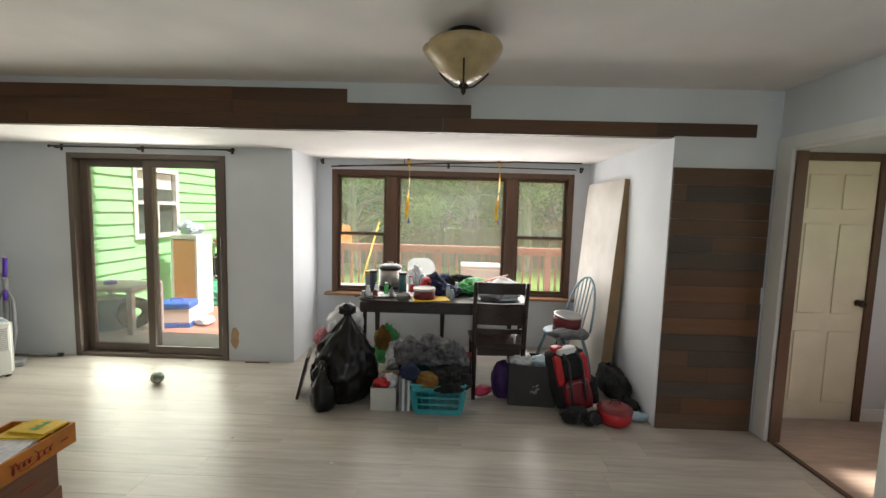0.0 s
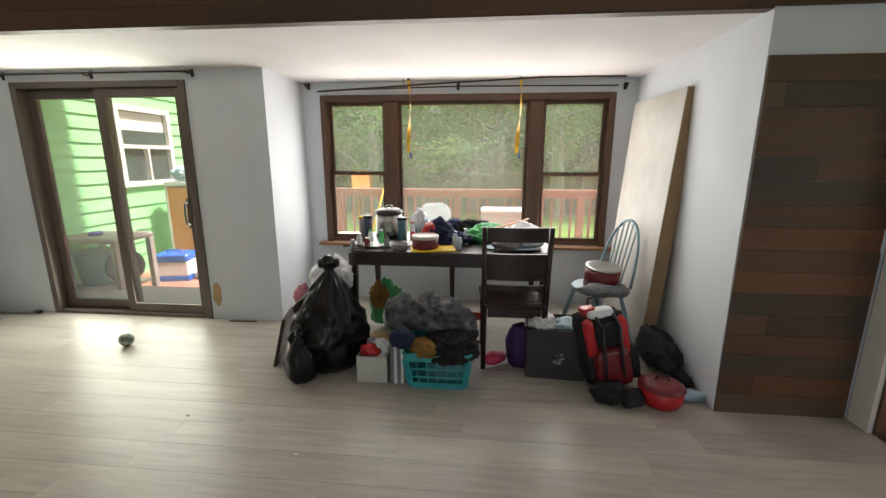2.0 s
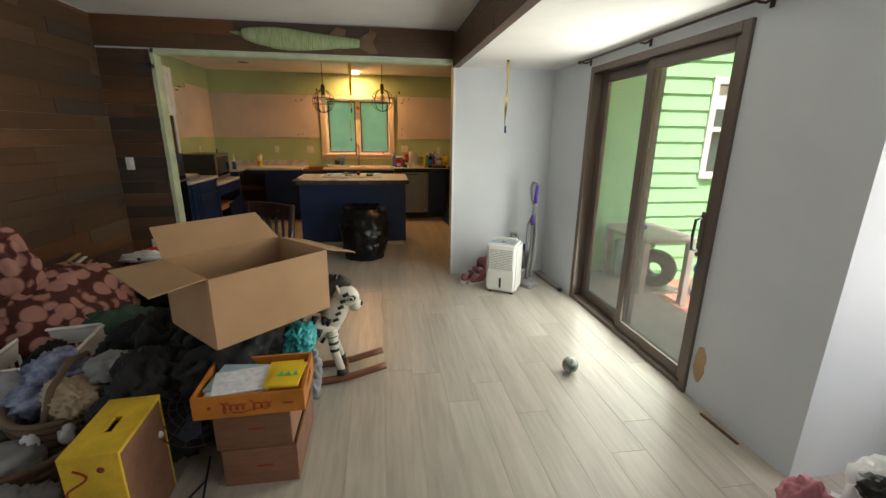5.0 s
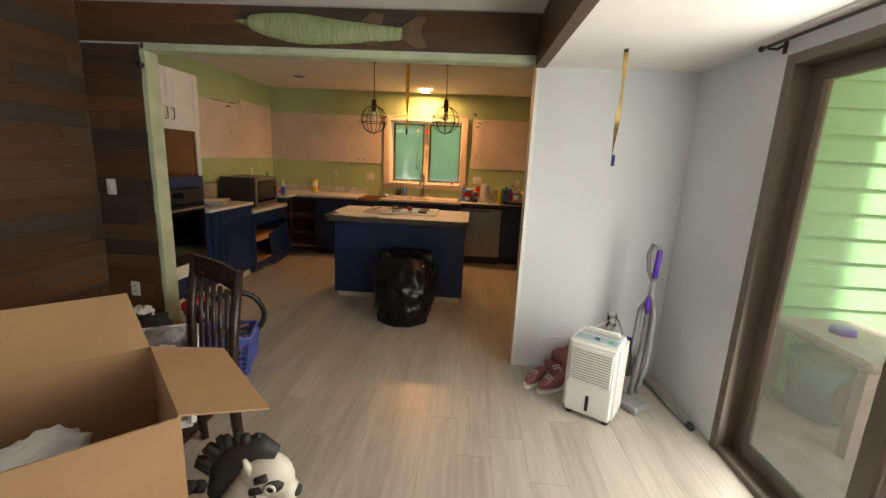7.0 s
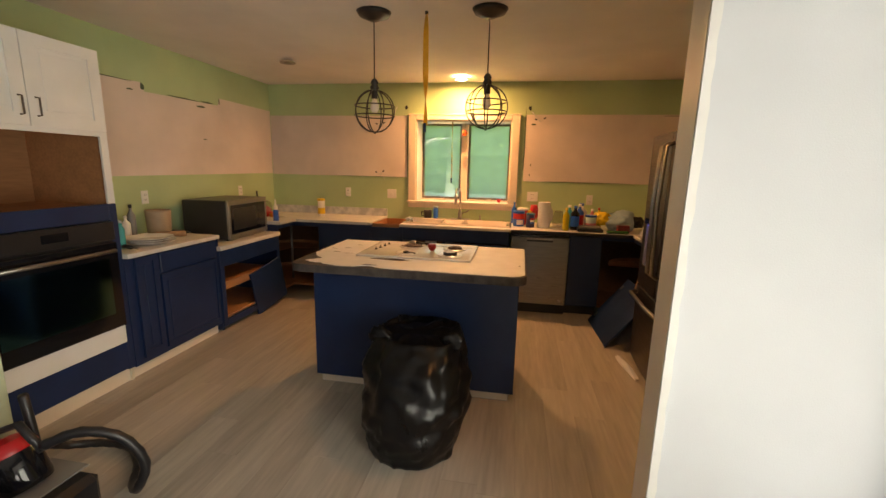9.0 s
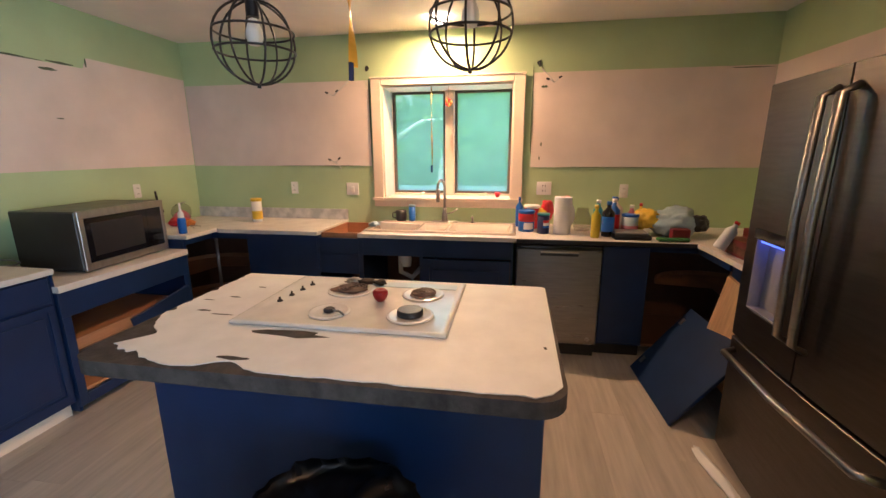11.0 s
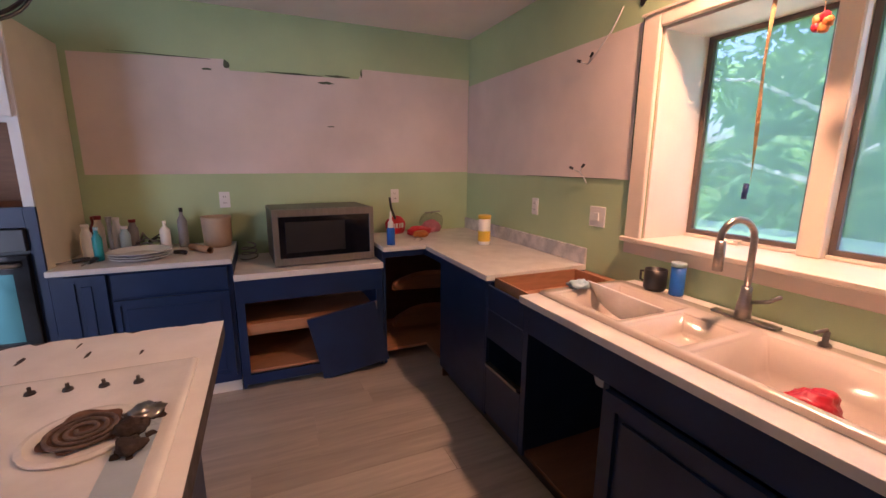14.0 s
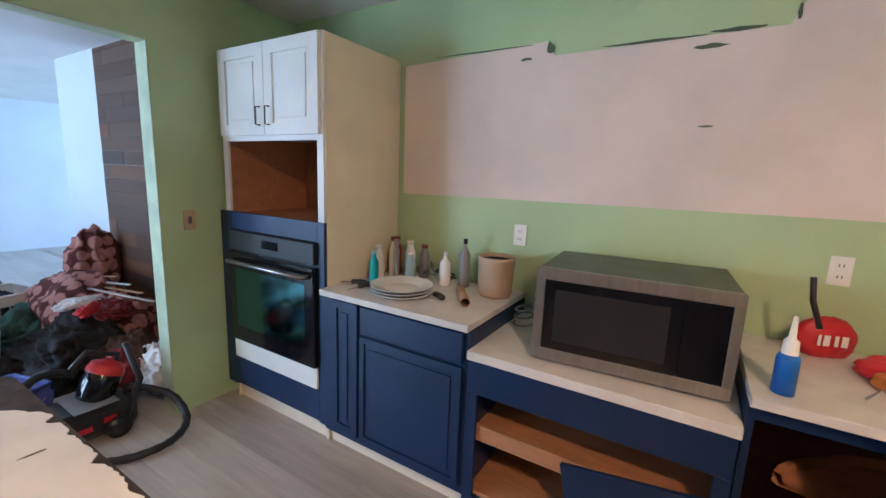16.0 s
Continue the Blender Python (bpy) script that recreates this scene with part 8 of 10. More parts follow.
# ---- the heap in the living room ----
def soda_crate(name, label, m, mat, marks=None, open_top=True, L=0.45, W=0.30, H=0.11, handle=True):
    """A shallow wooden crate; its long side along y, its front at +x."""
    t = thing(name, label, "wooden crate", m)
    th = 0.012
    boxes("long_side", mat, t, (-th, 0, -L / 2, L / 2, 0, H), bevel=0.002)
    boxes("long_side", mat, t, (-W, -W + th, -L / 2, L / 2, 0, H), bevel=0.002)
    for s in (-1, 1):
        a, b = sorted((s * L / 2, s * (L / 2 - th)))
        bm = bmesh.new()
        box(bm, -W + th + 0.0005, -th - 0.0005, a, b, 0, H * 0.45)
        box(bm, -W + th + 0.0005, -W * 0.68, a, b, H * 0.45, H)
        box(bm, -W * 0.32, -th - 0.0005, a, b, H * 0.45, H)
        box(bm, -W * 0.68, -W * 0.32, a, b, H * 0.78, H)
        bmesh.ops.remove_doubles(bm, verts=bm.verts, dist=1e-5)
        part("end_board", bm, mat, t)
    boxes("bottom_board", mat, t, (-W + th, -th, -L / 2 + th, L / 2 - th, 0, 0.008))
    if marks:
        rnd = random.Random(3)
        bm = bmesh.new()
        for a, w_, n_ in ((-0.105, 0.095, 4), (0.005, 0.085, 3)):
            tube(bm, [(0.0016, a + w_ * k / 60 + 0.009 * math.sin(k * n_ * 0.1047), H * 0.5 + (0.024 if k < 16 else 0.012) * math.cos(k * n_ * 0.1047) - 0.003) for k in range(61)], 0.0026, 5)
        tube(bm, [(0.0016, -0.07 + 0.14 * k / 20, H * 0.5 - 0.024 - 0.006 * math.sin(k * 0.314)) for k in range(21)], 0.0018, 5)
        part("painted_swash", bm, marks, t)
        turned("painted_dot", [(0, 0), (0.008, 0), (0, 0.0015)], marks, t, 10, pose(0.0005, -0.15, H * 0.5, 0, 90, 0))
        boxes("painted_bar", marks, t, (0.0003, 0.0016, 0.13, 0.17, H * 0.42, H * 0.5))
    return t
REDWOOD = palette("weathered_red_crate_wood", [(0.25, 0.115, 0.07), (0.21, 0.10, 0.06), (0.27, 0.13, 0.08)], 0.65, (5, 0.7, 5), 16)
SWASH = material("faded_red_paint", (0.30, 0.03, 0.01), 0.6, bump=0)
for z, dy, nm in ((0.0, 0, 1), (0.190, -0.015, 2)):
    t = thing("wooden_crate", "weathered reddish wooden crate in a stack", "wooden crate", pose(-1.37, 2.01 + dy, z), "stacked crates")
    for b, n_ in (((-0.014, 0, -0.155, 0.155, 0, 0.185), "front_board"), ((-0.42, -0.406, -0.155, 0.155, 0, 0.185), "back_board"), ((-0.406, -0.014, 0.143, 0.155, 0, 0.185), "side_board"), ((-0.406, -0.014, -0.155, -0.143, 0, 0.185), "side_board"), ((-0.406, -0.014, -0.143, 0.143, 0, 0.01), "bottom_board")):
        boxes(n_, REDWOOD, t, b, bevel=0.002)
    boxes("painted_bar", SWASH, t, (0.0003, 0.0012, -0.02, 0.05, 0.09, 0.10))
t = soda_crate("soda_crate", "orange yellow soda crate with faded red script", pose(-1.33, 2.005, 0.380, 0, 0, 2), ORANGE, SWASH, L=0.43, W=0.31, H=0.10)
LEAFLET = material("white_printed_paper", (0.78, 0.78, 0.80), 0.6, noise_scale=45, vary=0.18, colour2=(0.55, 0.56, 0.62))
t = thing("papers", "white leaflets and yellow booklet in the soda crate", "papers")
for k, (x, y, a, mt, w, d) in enumerate(((-1.45, 1.94, 5, PAPER, 0.10, 0.12), (-1.48, 1.93, -6, PALEBLUE, 0.10, 0.11), (-1.44, 1.95, 12, PAPER, 0.09, 0.11), (-1.46, 2.12, 3, YELLOW, 0.10, 0.07), (-1.44, 2.14, -4, YELLOW, 0.09, 0.06))):
    boxes("leaflet", LEAFLET if mt is PAPER else mt, t, (-w, w, -d, d, 0, 0.008)).matrix_basis = pose(x, y, 0.455 + 0.0085 * k, 0, 0, a)
bm = bmesh.new()
for k in range(3):
    slab(bm, [(0.03 * k, 0), (0.03 * k + 0.025, 0.0), (0.03 * k + 0.012, 0.04)], 0, 0.001)
part("green_mark", bm, GREENP, t).matrix_basis = pose(-1.42, 2.10, 0.4985, 0, 0, 90)

def carton():
    fl, fr, br, bl = Vector((-1.54, 1.83, 0)), Vector((-1.96, 2.26, 0)), Vector((-2.27, 1.95, 0)), Vector((-1.85, 1.52, 0))
    z0, z1 = 0.575, 0.90
    t = thing("cardboard_box", "large open brown cardboard box resting on the heap", "cardboard box")
    c = (fl + fr + br + bl) / 4
    def sheet(name, pts, th=0.005, mat=CARDBOARD, label=""):
        bm = bmesh.new()
        p = [Vector(q) for q in pts]
        nrm = (p[1] - p[0]).cross(p[2] - p[0]).normalized() * th
        a = [bm.verts.new(q) for q in p]
        b = [bm.verts.new(q + nrm) for q in p]
        bm.faces.new(a[::-1])
        bm.faces.new(b)
        for i in range(len(p)):
            j = (i + 1) % len(p)
            bm.faces.new((a[i], a[j], b[j], b[i]))
        return part(name, bm, mat, t, label)
    U = lambda p, z: (p.x, p.y, z)
    sheet("side_wall", [U(fl, z0), U(fr, z0), U(fr, z1), U(fl, z1)])
    sheet("side_wall", [U(fr, z0), U(br, z0), U(br, z1), U(fr, z1)])
    sheet("side_wall", [U(br, z0), U(bl, z0), U(bl, z1), U(br, z1)])
    sheet("side_wall", [U(bl, z0), U(fl, z0), U(fl, z1), U(bl, z1)])
    sheet("bottom", [U(fl, z0), U(bl, z0), U(br, z0), U(fr, z0)])
    lw, sw = (fr - fl).normalized(), (bl - fl).normalized()
    # flaps: the near long one hangs, the far long one stands back, the short ones spread
    k = 0.215
    sheet("flap", [U(bl, z1), U(br, z1), Vector(U(br, z1)) + sw * 0.17 - lw * 0.03 + Vector((0, 0, 0.13)), Vector(U(bl, z1)) + sw * 0.17 + lw * 0.02 + Vector((0, 0, 0.13))])
    sheet("flap", [U(fl, z1), U(bl, z1), Vector(U(bl, z1)) - lw * 0.215 + Vector((0, 0, 0.0)), Vector(U(fl, z1)) - lw * 0.215 + Vector((0, 0, -0.02))])
    sheet("flap", [U(fr, z1), Vector(U(fr, z1)) + lw * 0.20 + Vector((0, 0, -0.06)), Vector(U(br, z1)) + lw * 0.20 + Vector((0, 0, -0.06)), U(br, z1)])
    e = -sw * 0.0006
    for a, b in ((0.02, 0.03), (0.045, 0.055)):
        sheet("printed_mark", [U(fl + lw * a + e, z1 - 0.05), U(fl + lw * b + e, z1 - 0.05), U(fl + lw * b + e, z1 - 0.015), U(fl + lw * a + e, z1 - 0.015)], 0.0005, SWASH2)
    sheet("printed_mark", [U(fl + lw * 0.03 + e, z0 + 0.02), U(fl + lw * 0.085 + e, z0 + 0.02), U(fl + lw * 0.085 + e, z0 + 0.09), U(fl + lw * 0.03 + e, z0 + 0.09)], 0.0005, SWASH2)
    d = -lw * 0.0008
    bm = bmesh.new()
    pts = [Vector(U(fl + sw * (0.10 + 0.20 * q / 12) + d, z1 - 0.10 - 0.035 * math.sin(math.pi * q / 12))) for q in range(13)]
    tube(bm, pts, 0.004, 5)
    part("printed_swoosh", bm, INK, t)
    crumple("packing_film", 0.14, 0.10, 0.08, PAPER, t, pose(c.x - 0.05, c.y - 0.02, 0.70), 8, 0.4)
SWASH2 = material("brown_print", (0.20, 0.11, 0.06), 0.7, bump=0)
carton()
heap("black_bag_heap", "heap of black bags and dark clothes under the box", "bags", [
    ("bag", -1.82, 1.80, 0.27, 0.30, 0.28, 0.315, BLACKCLOTH), ("bag", -2.08, 1.55, 0.28, 0.28, 0.26, 0.30, BLACKCLOTH), ("bag", -1.65, 1.50, 0.24, 0.24, 0.22, 0.28, BLACKCLOTH),
    ("jacket", -2.02, 1.32, 0.26, 0.28, 0.20, 0.28, BLACKCLOTH), ("grey_cap", -1.66, 1.33, 0.46, 0.10, 0.09, 0.06, GREYCLOTH), ("sleeve", -2.35, 1.45, 0.24, 0.26, 0.22, 0.25, BLACKCLOTH)])

def zebra():
    Z = material("white_toy_paint", (0.62, 0.58, 0.50), 0.45, vary=0.05, bump=0.02)
    t = thing("rocking_zebra", "wooden zebra rocking toy, black and white, brown rockers", "rocking toy", pose(-2.20, 2.09, 0, 0, 0, 6))
    t.scale = (1.1, 1.1, 1.1)
    WR = palette("brown_rocker_wood", [(0.22, 0.09, 0.05), (0.20, 0.085, 0.045)], 0.4, (5, 0.7, 5), 12)
    def lump(n_, x, y, z, rx, ry, rz, mt, rot=0):
        bm = bmesh.new()
        bmesh.ops.create_uvsphere(bm, u_segments=20, v_segments=12, radius=1)
        for v in bm.verts:
            v.co = Vector((v.co.x * rx, v.co.y * ry, v.co.z * rz))
        ob = part(n_, bm, mt, t, smooth=True)
        ob.matrix_basis = pose(x, y, z, rot, 0, 0)
    lump("torso", 0, -0.02, 0.31, 0.075, 0.20, 0.085, Z)
    lump("neck", 0, 0.15, 0.39, 0.055, 0.07, 0.13, Z, -28)
    lump("head", 0, 0.215, 0.485, 0.05, 0.078, 0.062, Z, -30)
    lump("muzzle", 0, 0.262, 0.43, 0.036, 0.038, 0.038, Z)
    lump("eye_patch", 0, 0.238, 0.478, 0.0555, 0.040, 0.034, INK)
    lump("nose", 0, 0.296, 0.432, 0.02, 0.012, 0.014, INK)
    for s in (-1, 1):
        rod("ear", [(s * 0.03, 0.18, 0.51), (s * 0.04, 0.17, 0.56)], 0.012, Z, t, 8, taper=[0.014, 0.006])
        turned("eye", [(0.010, 0), (0.016, 0), (0.014, 0.005), (0.010, 0.005), (0.010, 0)], Z, t, 14, pose(s * 0.054, 0.24, 0.48, 0, 90 * s, 0))
        for y, tip in ((0.13, 0.17), (-0.14, -0.17)):
            rod("leg", [(s * 0.055, y, 0.30), (s * 0.07, y + 0.01, 0.18), (s * 0.085, tip, 0.075)], 0.024, Z, t, 10, taper=[0.032, 0.024, 0.022])
            for f0 in (0.1, 0.45, 0.8):
                a, b = Vector((s * 0.055, y, 0.30)), Vector((s * 0.07, y + 0.01, 0.18))
                rod("stripe", [a.lerp(b, f0), a.lerp(b, f0 + 0.14)], 0.031 - 0.006 * f0, INK, t, 10)
            rod("hoof", [(s * 0.085, tip, 0.082), (s * 0.088, tip, 0.05)], 0.027, BLACK, t, 10)
        rod("rocker", [(s * 0.09, y, 0.018 + 0.12 * (y / 0.42) ** 2 * (0.35 if abs(y) < 0.3 else 0.45)) for y in [-0.42 + 0.84 * k / 14 for k in range(15)]], 0.020, WR, t, 10)
    for y in (-0.2, 0.2):
        rod("cross_bar", [(-0.09, y, 0.035), (0.09, y, 0.035)], 0.012, WR, t, 8)
    rod("mane", [(0, 0.07, 0.42), (0, 0.10, 0.50), (0, 0.145, 0.555), (0, 0.20, 0.572), (0, 0.245, 0.552)], 0.03, INK, t, 10, taper=[0.024, 0.040, 0.040, 0.034, 0.018])
    for k in range(9):
        a = 0.3 + 0.2 * k
        rod("mane_tuft", [(0, 0.15 - 0.085 * math.cos(a), 0.47 + 0.09 * math.sin(a)), (0.012 * (k % 2), 0.15 - 0.135 * math.cos(a), 0.47 + 0.145 * math.sin(a))], 0.02, INK, t, 6, taper=[0.024, 0.010])
    rnd = random.Random(2)
    for k in range(46):
        y, a = rnd.uniform(-0.18, 0.15), rnd.choice((-1, 1)) * rnd.uniform(0.1, 1.2)
        f = math.sqrt(max(0.05, 1 - ((y + 0.02) / 0.2) ** 2))
        x, z = 0.0765 * f * math.cos(a) * (1 if k % 2 else -1), 0.31 + 0.087 * f * math.sin(a)
        rod("stripe", [(x, y, z - 0.015), (x * 1.01, y + 0.012, z + 0.028)], 0.016, INK, t, 6, taper=[0.010, 0.019])
    for k in range(5):
        rod("stripe", [(0.047, 0.14 + 0.015 * k, 0.36 + 0.035 * k), (0.049, 0.17 + 0.015 * k, 0.37 + 0.035 * k)], 0.012, INK, t, 5)
        rod("stripe", [(-0.047, 0.14 + 0.015 * k, 0.36 + 0.035 * k), (-0.049, 0.17 + 0.015 * k, 0.37 + 0.035 * k)], 0.012, INK, t, 5)
zebra()
heap("teal_toy", "teal toy and striped cloth beside the zebra", "toy", [("toy", -1.90, 2.10, 0.42, 0.15, 0.08, 0.08, TEAL), ("striped_cloth", -1.96, 2.06, 0.20, 0.15, 0.10, 0.20, GREYCLOTH)])

def yellow_crate():
    t = thing("soda_crate", "yellow topped wooden soda crate standing on end", "wooden crate", pose(-1.25, 1.555, 0, 0, 0, 4))
    YS = material("yellow_crate_paint", (0.62, 0.40, 0.03), 0.5, noise_scale=9, vary=0.12, bump=0.04)
    bm = bmesh.new()
    for b in ((-0.165, -0.045, -0.09, 0.09), (0.045, 0.165, -0.09, 0.09), (-0.045, 0.045, -0.09, -0.014), (-0.045, 0.045, 0.014, 0.09)):
        box(bm, *b, 0.435, 0.45)
    bmesh.ops.remove_doubles(bm, verts=bm.verts, dist=1e-5)
    part("top_end", bm, YS, t)
    boxes("front_side", YS, t, (0.152, 0.165, -0.09, 0.09, 0.0, 0.4345), bevel=0.002)
    boxes("back_side", YS, t, (-0.165, -0.152, -0.09, 0.09, 0.0, 0.4345), bevel=0.002)
    boxes("bottom_board", REDWOOD, t, (-0.1515, 0.1515, 0.076, 0.09, 0.0, 0.434), bevel=0.002)
    boxes("bottom_board", REDWOOD, t, (-0.1515, 0.1515, -0.09, -0.076, 0.0, 0.434), bevel=0.002)
    bm = bmesh.new()
    tube(bm, [(0.1665, -0.05 + 0.035 * math.sin(k * 0.5), 0.40 - 0.30 * k / 30) for k in range(31)], 0.004, 5)
    part("painted_swash", bm, SWASH, t)
    turned("painted_dot", [(0, 0), (0.012, 0), (0, 0.002)], SWASH, t, 12, pose(0.1655, 0.03, 0.39, 0, 90, 0))
yellow_crate()

def fan():
    t = thing("desk_fan", "black wire cage fan lying on its back", "fan", pose(-1.52, 1.72, 0.30, -20, 25, 0))
    for r in (0.17, 0.14, 0.11, 0.08, 0.05):
        z = 0.05 - 0.05 * (r / 0.17) ** 2
        rod("cage_ring", [(r * math.cos(a), r * math.sin(a), z) for a in [2 * math.pi * k / 32 for k in range(32)]], 0.0025, BLACK, t, 5, closed=True)
    for k in range(16):
        a = 2 * math.pi * k / 16
        rod("cage_wire", [(r * math.cos(a), r * math.sin(a), 0.052 - 0.05 * (r / 0.17) ** 2) for r in (0.03, 0.08, 0.13, 0.17)], 0.002, BLACK, t, 5)
    turned("hub", [(0, 0.055), (0.03, 0.05), (0.04, -0.02), (0.05, -0.10), (0, -0.10)], NAVYP, t, 18)
    for k in range(3):
        bm = bmesh.new()
        a = 2.09 * k
        slab(bm, [(0.03, -0.02), (0.12, -0.05), (0.15, 0.0), (0.12, 0.05), (0.03, 0.02)], -0.002, 0.002, pose(0, 0, 0.0, 0, 0, math.degrees(a)) @ pose(0, 0, 0, 22, 0, 0))
        part("blade", bm, NAVYP, t)
    turned("white_knob", [(0, 0), (0.014, 0), (0.010, 0.015), (0, 0.017)], WHITE, t, 14, pose(0.14, -0.10, 0.03))
fan()
t = thing("power_cord", "black cord trailing on the floor by the crates", "cable")
rod("cord", [(-1.50, 1.75, 0.06), (-1.32, 1.78, 0.008), (-1.18, 1.88, 0.008), (-1.15, 1.78, 0.008), (-1.26, 1.70, 0.008), (-1.42, 1.76, 0.008)], 0.005, BLACK, t, 6)

WICKER = palette("brown_wicker", [(0.16, 0.10, 0.06), (0.13, 0.08, 0.045)], 0.7, (6, 6, 6), 20)
def wicker(m, rx, ry, h, label, mat=WICKER, name="wicker_basket"):
    t = thing(name, label, "basket", m)
    for k in range(9):
        z = h * (k + 0.5) / 9
        f = 0.8 + 0.2 * z / h
        rod("woven_band", [(rx * f * math.cos(a) * (1 + 0.015 * math.sin(a * 14 + k * math.pi)), ry * f * math.sin(a) * (1 + 0.015 * math.sin(a * 14 + k * math.pi)), z) for a in [2 * math.pi * i / 56 for i in range(56)]], h / 17, mat, t, 6, closed=True)
    rod("rim", [(rx * 1.02 * math.cos(a), ry * 1.02 * math.sin(a), h) for a in [2 * math.pi * i / 40 for i in range(40)]], 0.014, mat, t, 8, closed=True)
    turned("base", [(0, 0), (min(rx, ry) * 0.8, 0), (min(rx, ry) * 0.8, 0.01), (0, 0.01)], mat, t, 24)
    return t
w = wicker(pose(-1.66, 1.13, 0, 0, 0, 10), 0.24, 0.20, 0.34, "brown wicker basket full of cloth and paper")
rod("basket_handle", [(-0.22, 0, 0.33), (-0.16, 0.02, 0.45), (0, 0.03, 0.50), (0.16, 0.02, 0.45), (0.22, 0, 0.33)], 0.014, WICKER, w, 8)
wicker(pose(-1.40, 1.14, 0, 0, 0, -20), 0.17, 0.15, 0.26, "small brown wicker basket with handles")
heap("basket_fill", "crumpled blue and white printed cloth in the basket", "cloth", [("cloth", -1.72, 1.05, 0.36, 0.17, 0.15, 0.12, CLOTHBLUE := material("blue_white_print", (0.30, 0.33, 0.45), 0.85, noise_scale=26, vary=0.2, colour2=(0.10, 0.12, 0.25))), ("tan_cloth", -1.58, 1.20, 0.36, 0.16, 0.10, 0.08, TAN), ("white_jar", -1.40, 1.14, 0.28, 0.03, 0.03, 0.05, PAPER), ("white_jar", -1.45, 1.24, 0.28, 0.03, 0.03, 0.05, PAPER), ("paper", -1.36, 1.10, 0.22, 0.12, 0.11, 0.09, GREYCLOTH)])
heap("grey_carrier", "grey plastic bags and boxes on the floor", "bags", [("grey_bag", -1.15, 1.22, 0.12, 0.15, 0.12, 0.13, GREYCLOTH), ("brown_bag", -1.00, 1.38, 0.10, 0.12, 0.11, 0.12, BROWNCLOTH), ("tan_bag", -1.0, 1.56, 0.08, 0.08, 0.07, 0.09, TAN), ("grey_bag", -1.62, 0.86, 0.22, 0.18, 0.16, 0.24, GREYCLOTH), ("black_bag", -1.35, 0.88, 0.16, 0.18, 0.14, 0.18, BLACKCLOTH)])
def planks_stack():
    t = thing("wood_offcuts", "short pale wood offcuts leaning by the yellow crate", "offcut")
    for k in range(3):
        boxes("offcut", PALEWOOD, t, (-0.14, 0.14, -0.02, 0.02, 0, 0.02)).matrix_basis = pose(-0.98 + 0.0 * k, 1.48 + 0.045 * k, 0.02, 0, -8, 8 * k)
planks_stack()
laundry_basket("laundry_basket", "white plastic laundry basket with round holes", pose(-1.96, 0.84, 0.0, 0, 0, 10), 0.44, 0.34, 0.44, ENAMEL, cols=7)
heap("basket_clothes", "dark clothes in the white basket", "clothes", [("cloth", -1.96, 0.84, 0.26, 0.17, 0.12, 0.14, BLACKCLOTH)])

BLANKET = bpy.data.materials.new("red_floral_blanket")
def blanket_material(m):
    m.use_nodes = True
    nt = m.node_tree
    n, link = nt.nodes, nt.links.new
    b = n["Principled BSDF"]
    tc, vo, rp = n.new("ShaderNodeTexCoord"), n.new("ShaderNodeTexVoronoi"), n.new("ShaderNodeValToRGB")
    vo.inputs["Scale"].default_value = 9
    vo.inputs["Randomness"].default_value = 0.25
    link(tc.outputs["Object"], vo.inputs["Vector"])
    link(vo.outputs["Distance"], rp.inputs[0])
    e = rp.color_ramp.elements
    e[0].position, e[0].color = 0.46, (0.40, 0.19, 0.16, 1)
    e[1].position, e[1].color = 0.56, (0.075, 0.014, 0.011, 1)
    link(rp.outputs[0], b.inputs["Base Color"])
    b.inputs["Roughness"].default_value = 0.9
blanket_material(BLANKET)
heap("blanket_heap", "red and pink patterned blanket over a heap by the wall", "blanket", [("blanket", -2.55, 0.50, 0.26, 0.62, 0.30, 0.36, BLANKET), ("blanket_fold", -3.05, 0.46, 0.20, 0.30, 0.26, 0.30, BLANKET), ("blanket_peak", -2.42, 0.34, 0.62, 0.20, 0.14, 0.34, BLANKET), ("under_cloth", -2.5, 0.78, 0.16, 0.42, 0.20, 0.20, material("dark_green_cloth", (0.03, 0.07, 0.05), 0.9, vary=0.2))])
t = thing("wood_sticks", "loose pale wood strips on top of the blanket", "strips")
for k in range(4):
    boxes("strip", (PALEWOOD, PAPER)[k % 2], t, (-0.25, 0.25, -0.012, 0.012, 0, 0.008)).matrix_basis = pose(-2.75 - 0.12 * k, 0.42, 0.60 - 0.03 * k, 0, 8 - 6 * k, 5 + 9 * k)
heap("clothes_heap", "red, white and black clothes heaped by the plank wall", "clothes", [("black_coat", -3.35, 0.80, 0.22, 0.34, 0.26, 0.24, BLACKCLOTH), ("red_shirt", -3.30, 0.62, 0.48, 0.18, 0.12, 0.08, DARKRED), ("white_shirt", -3.22, 0.70, 0.54, 0.15, 0.07, 0.04, PAPER), ("red_stripe", -3.40, 0.72, 0.53, 0.12, 0.05, 0.04, RED), ("dark_shoes", -3.1, 1.10, 0.14, 0.20, 0.16, 0.15, BLACKCLOTH), ("grey_coat", -3.62, 0.62, 0.18, 0.20, 0.20, 0.20, BROWNCLOTH)])
laundry_basket("laundry_basket", "white laundry basket with clothes behind the chair", pose(-3.06, 1.34, 0.10, 0, 0, 30), 0.42, 0.32, 0.42, ENAMEL, cols=7)
boxes("low_stool", DARKWOOD, thing("low_box", "dark wooden box under the white basket", "box"), (-3.22, -2.9, 1.2, 1.5, 0, 0.098))
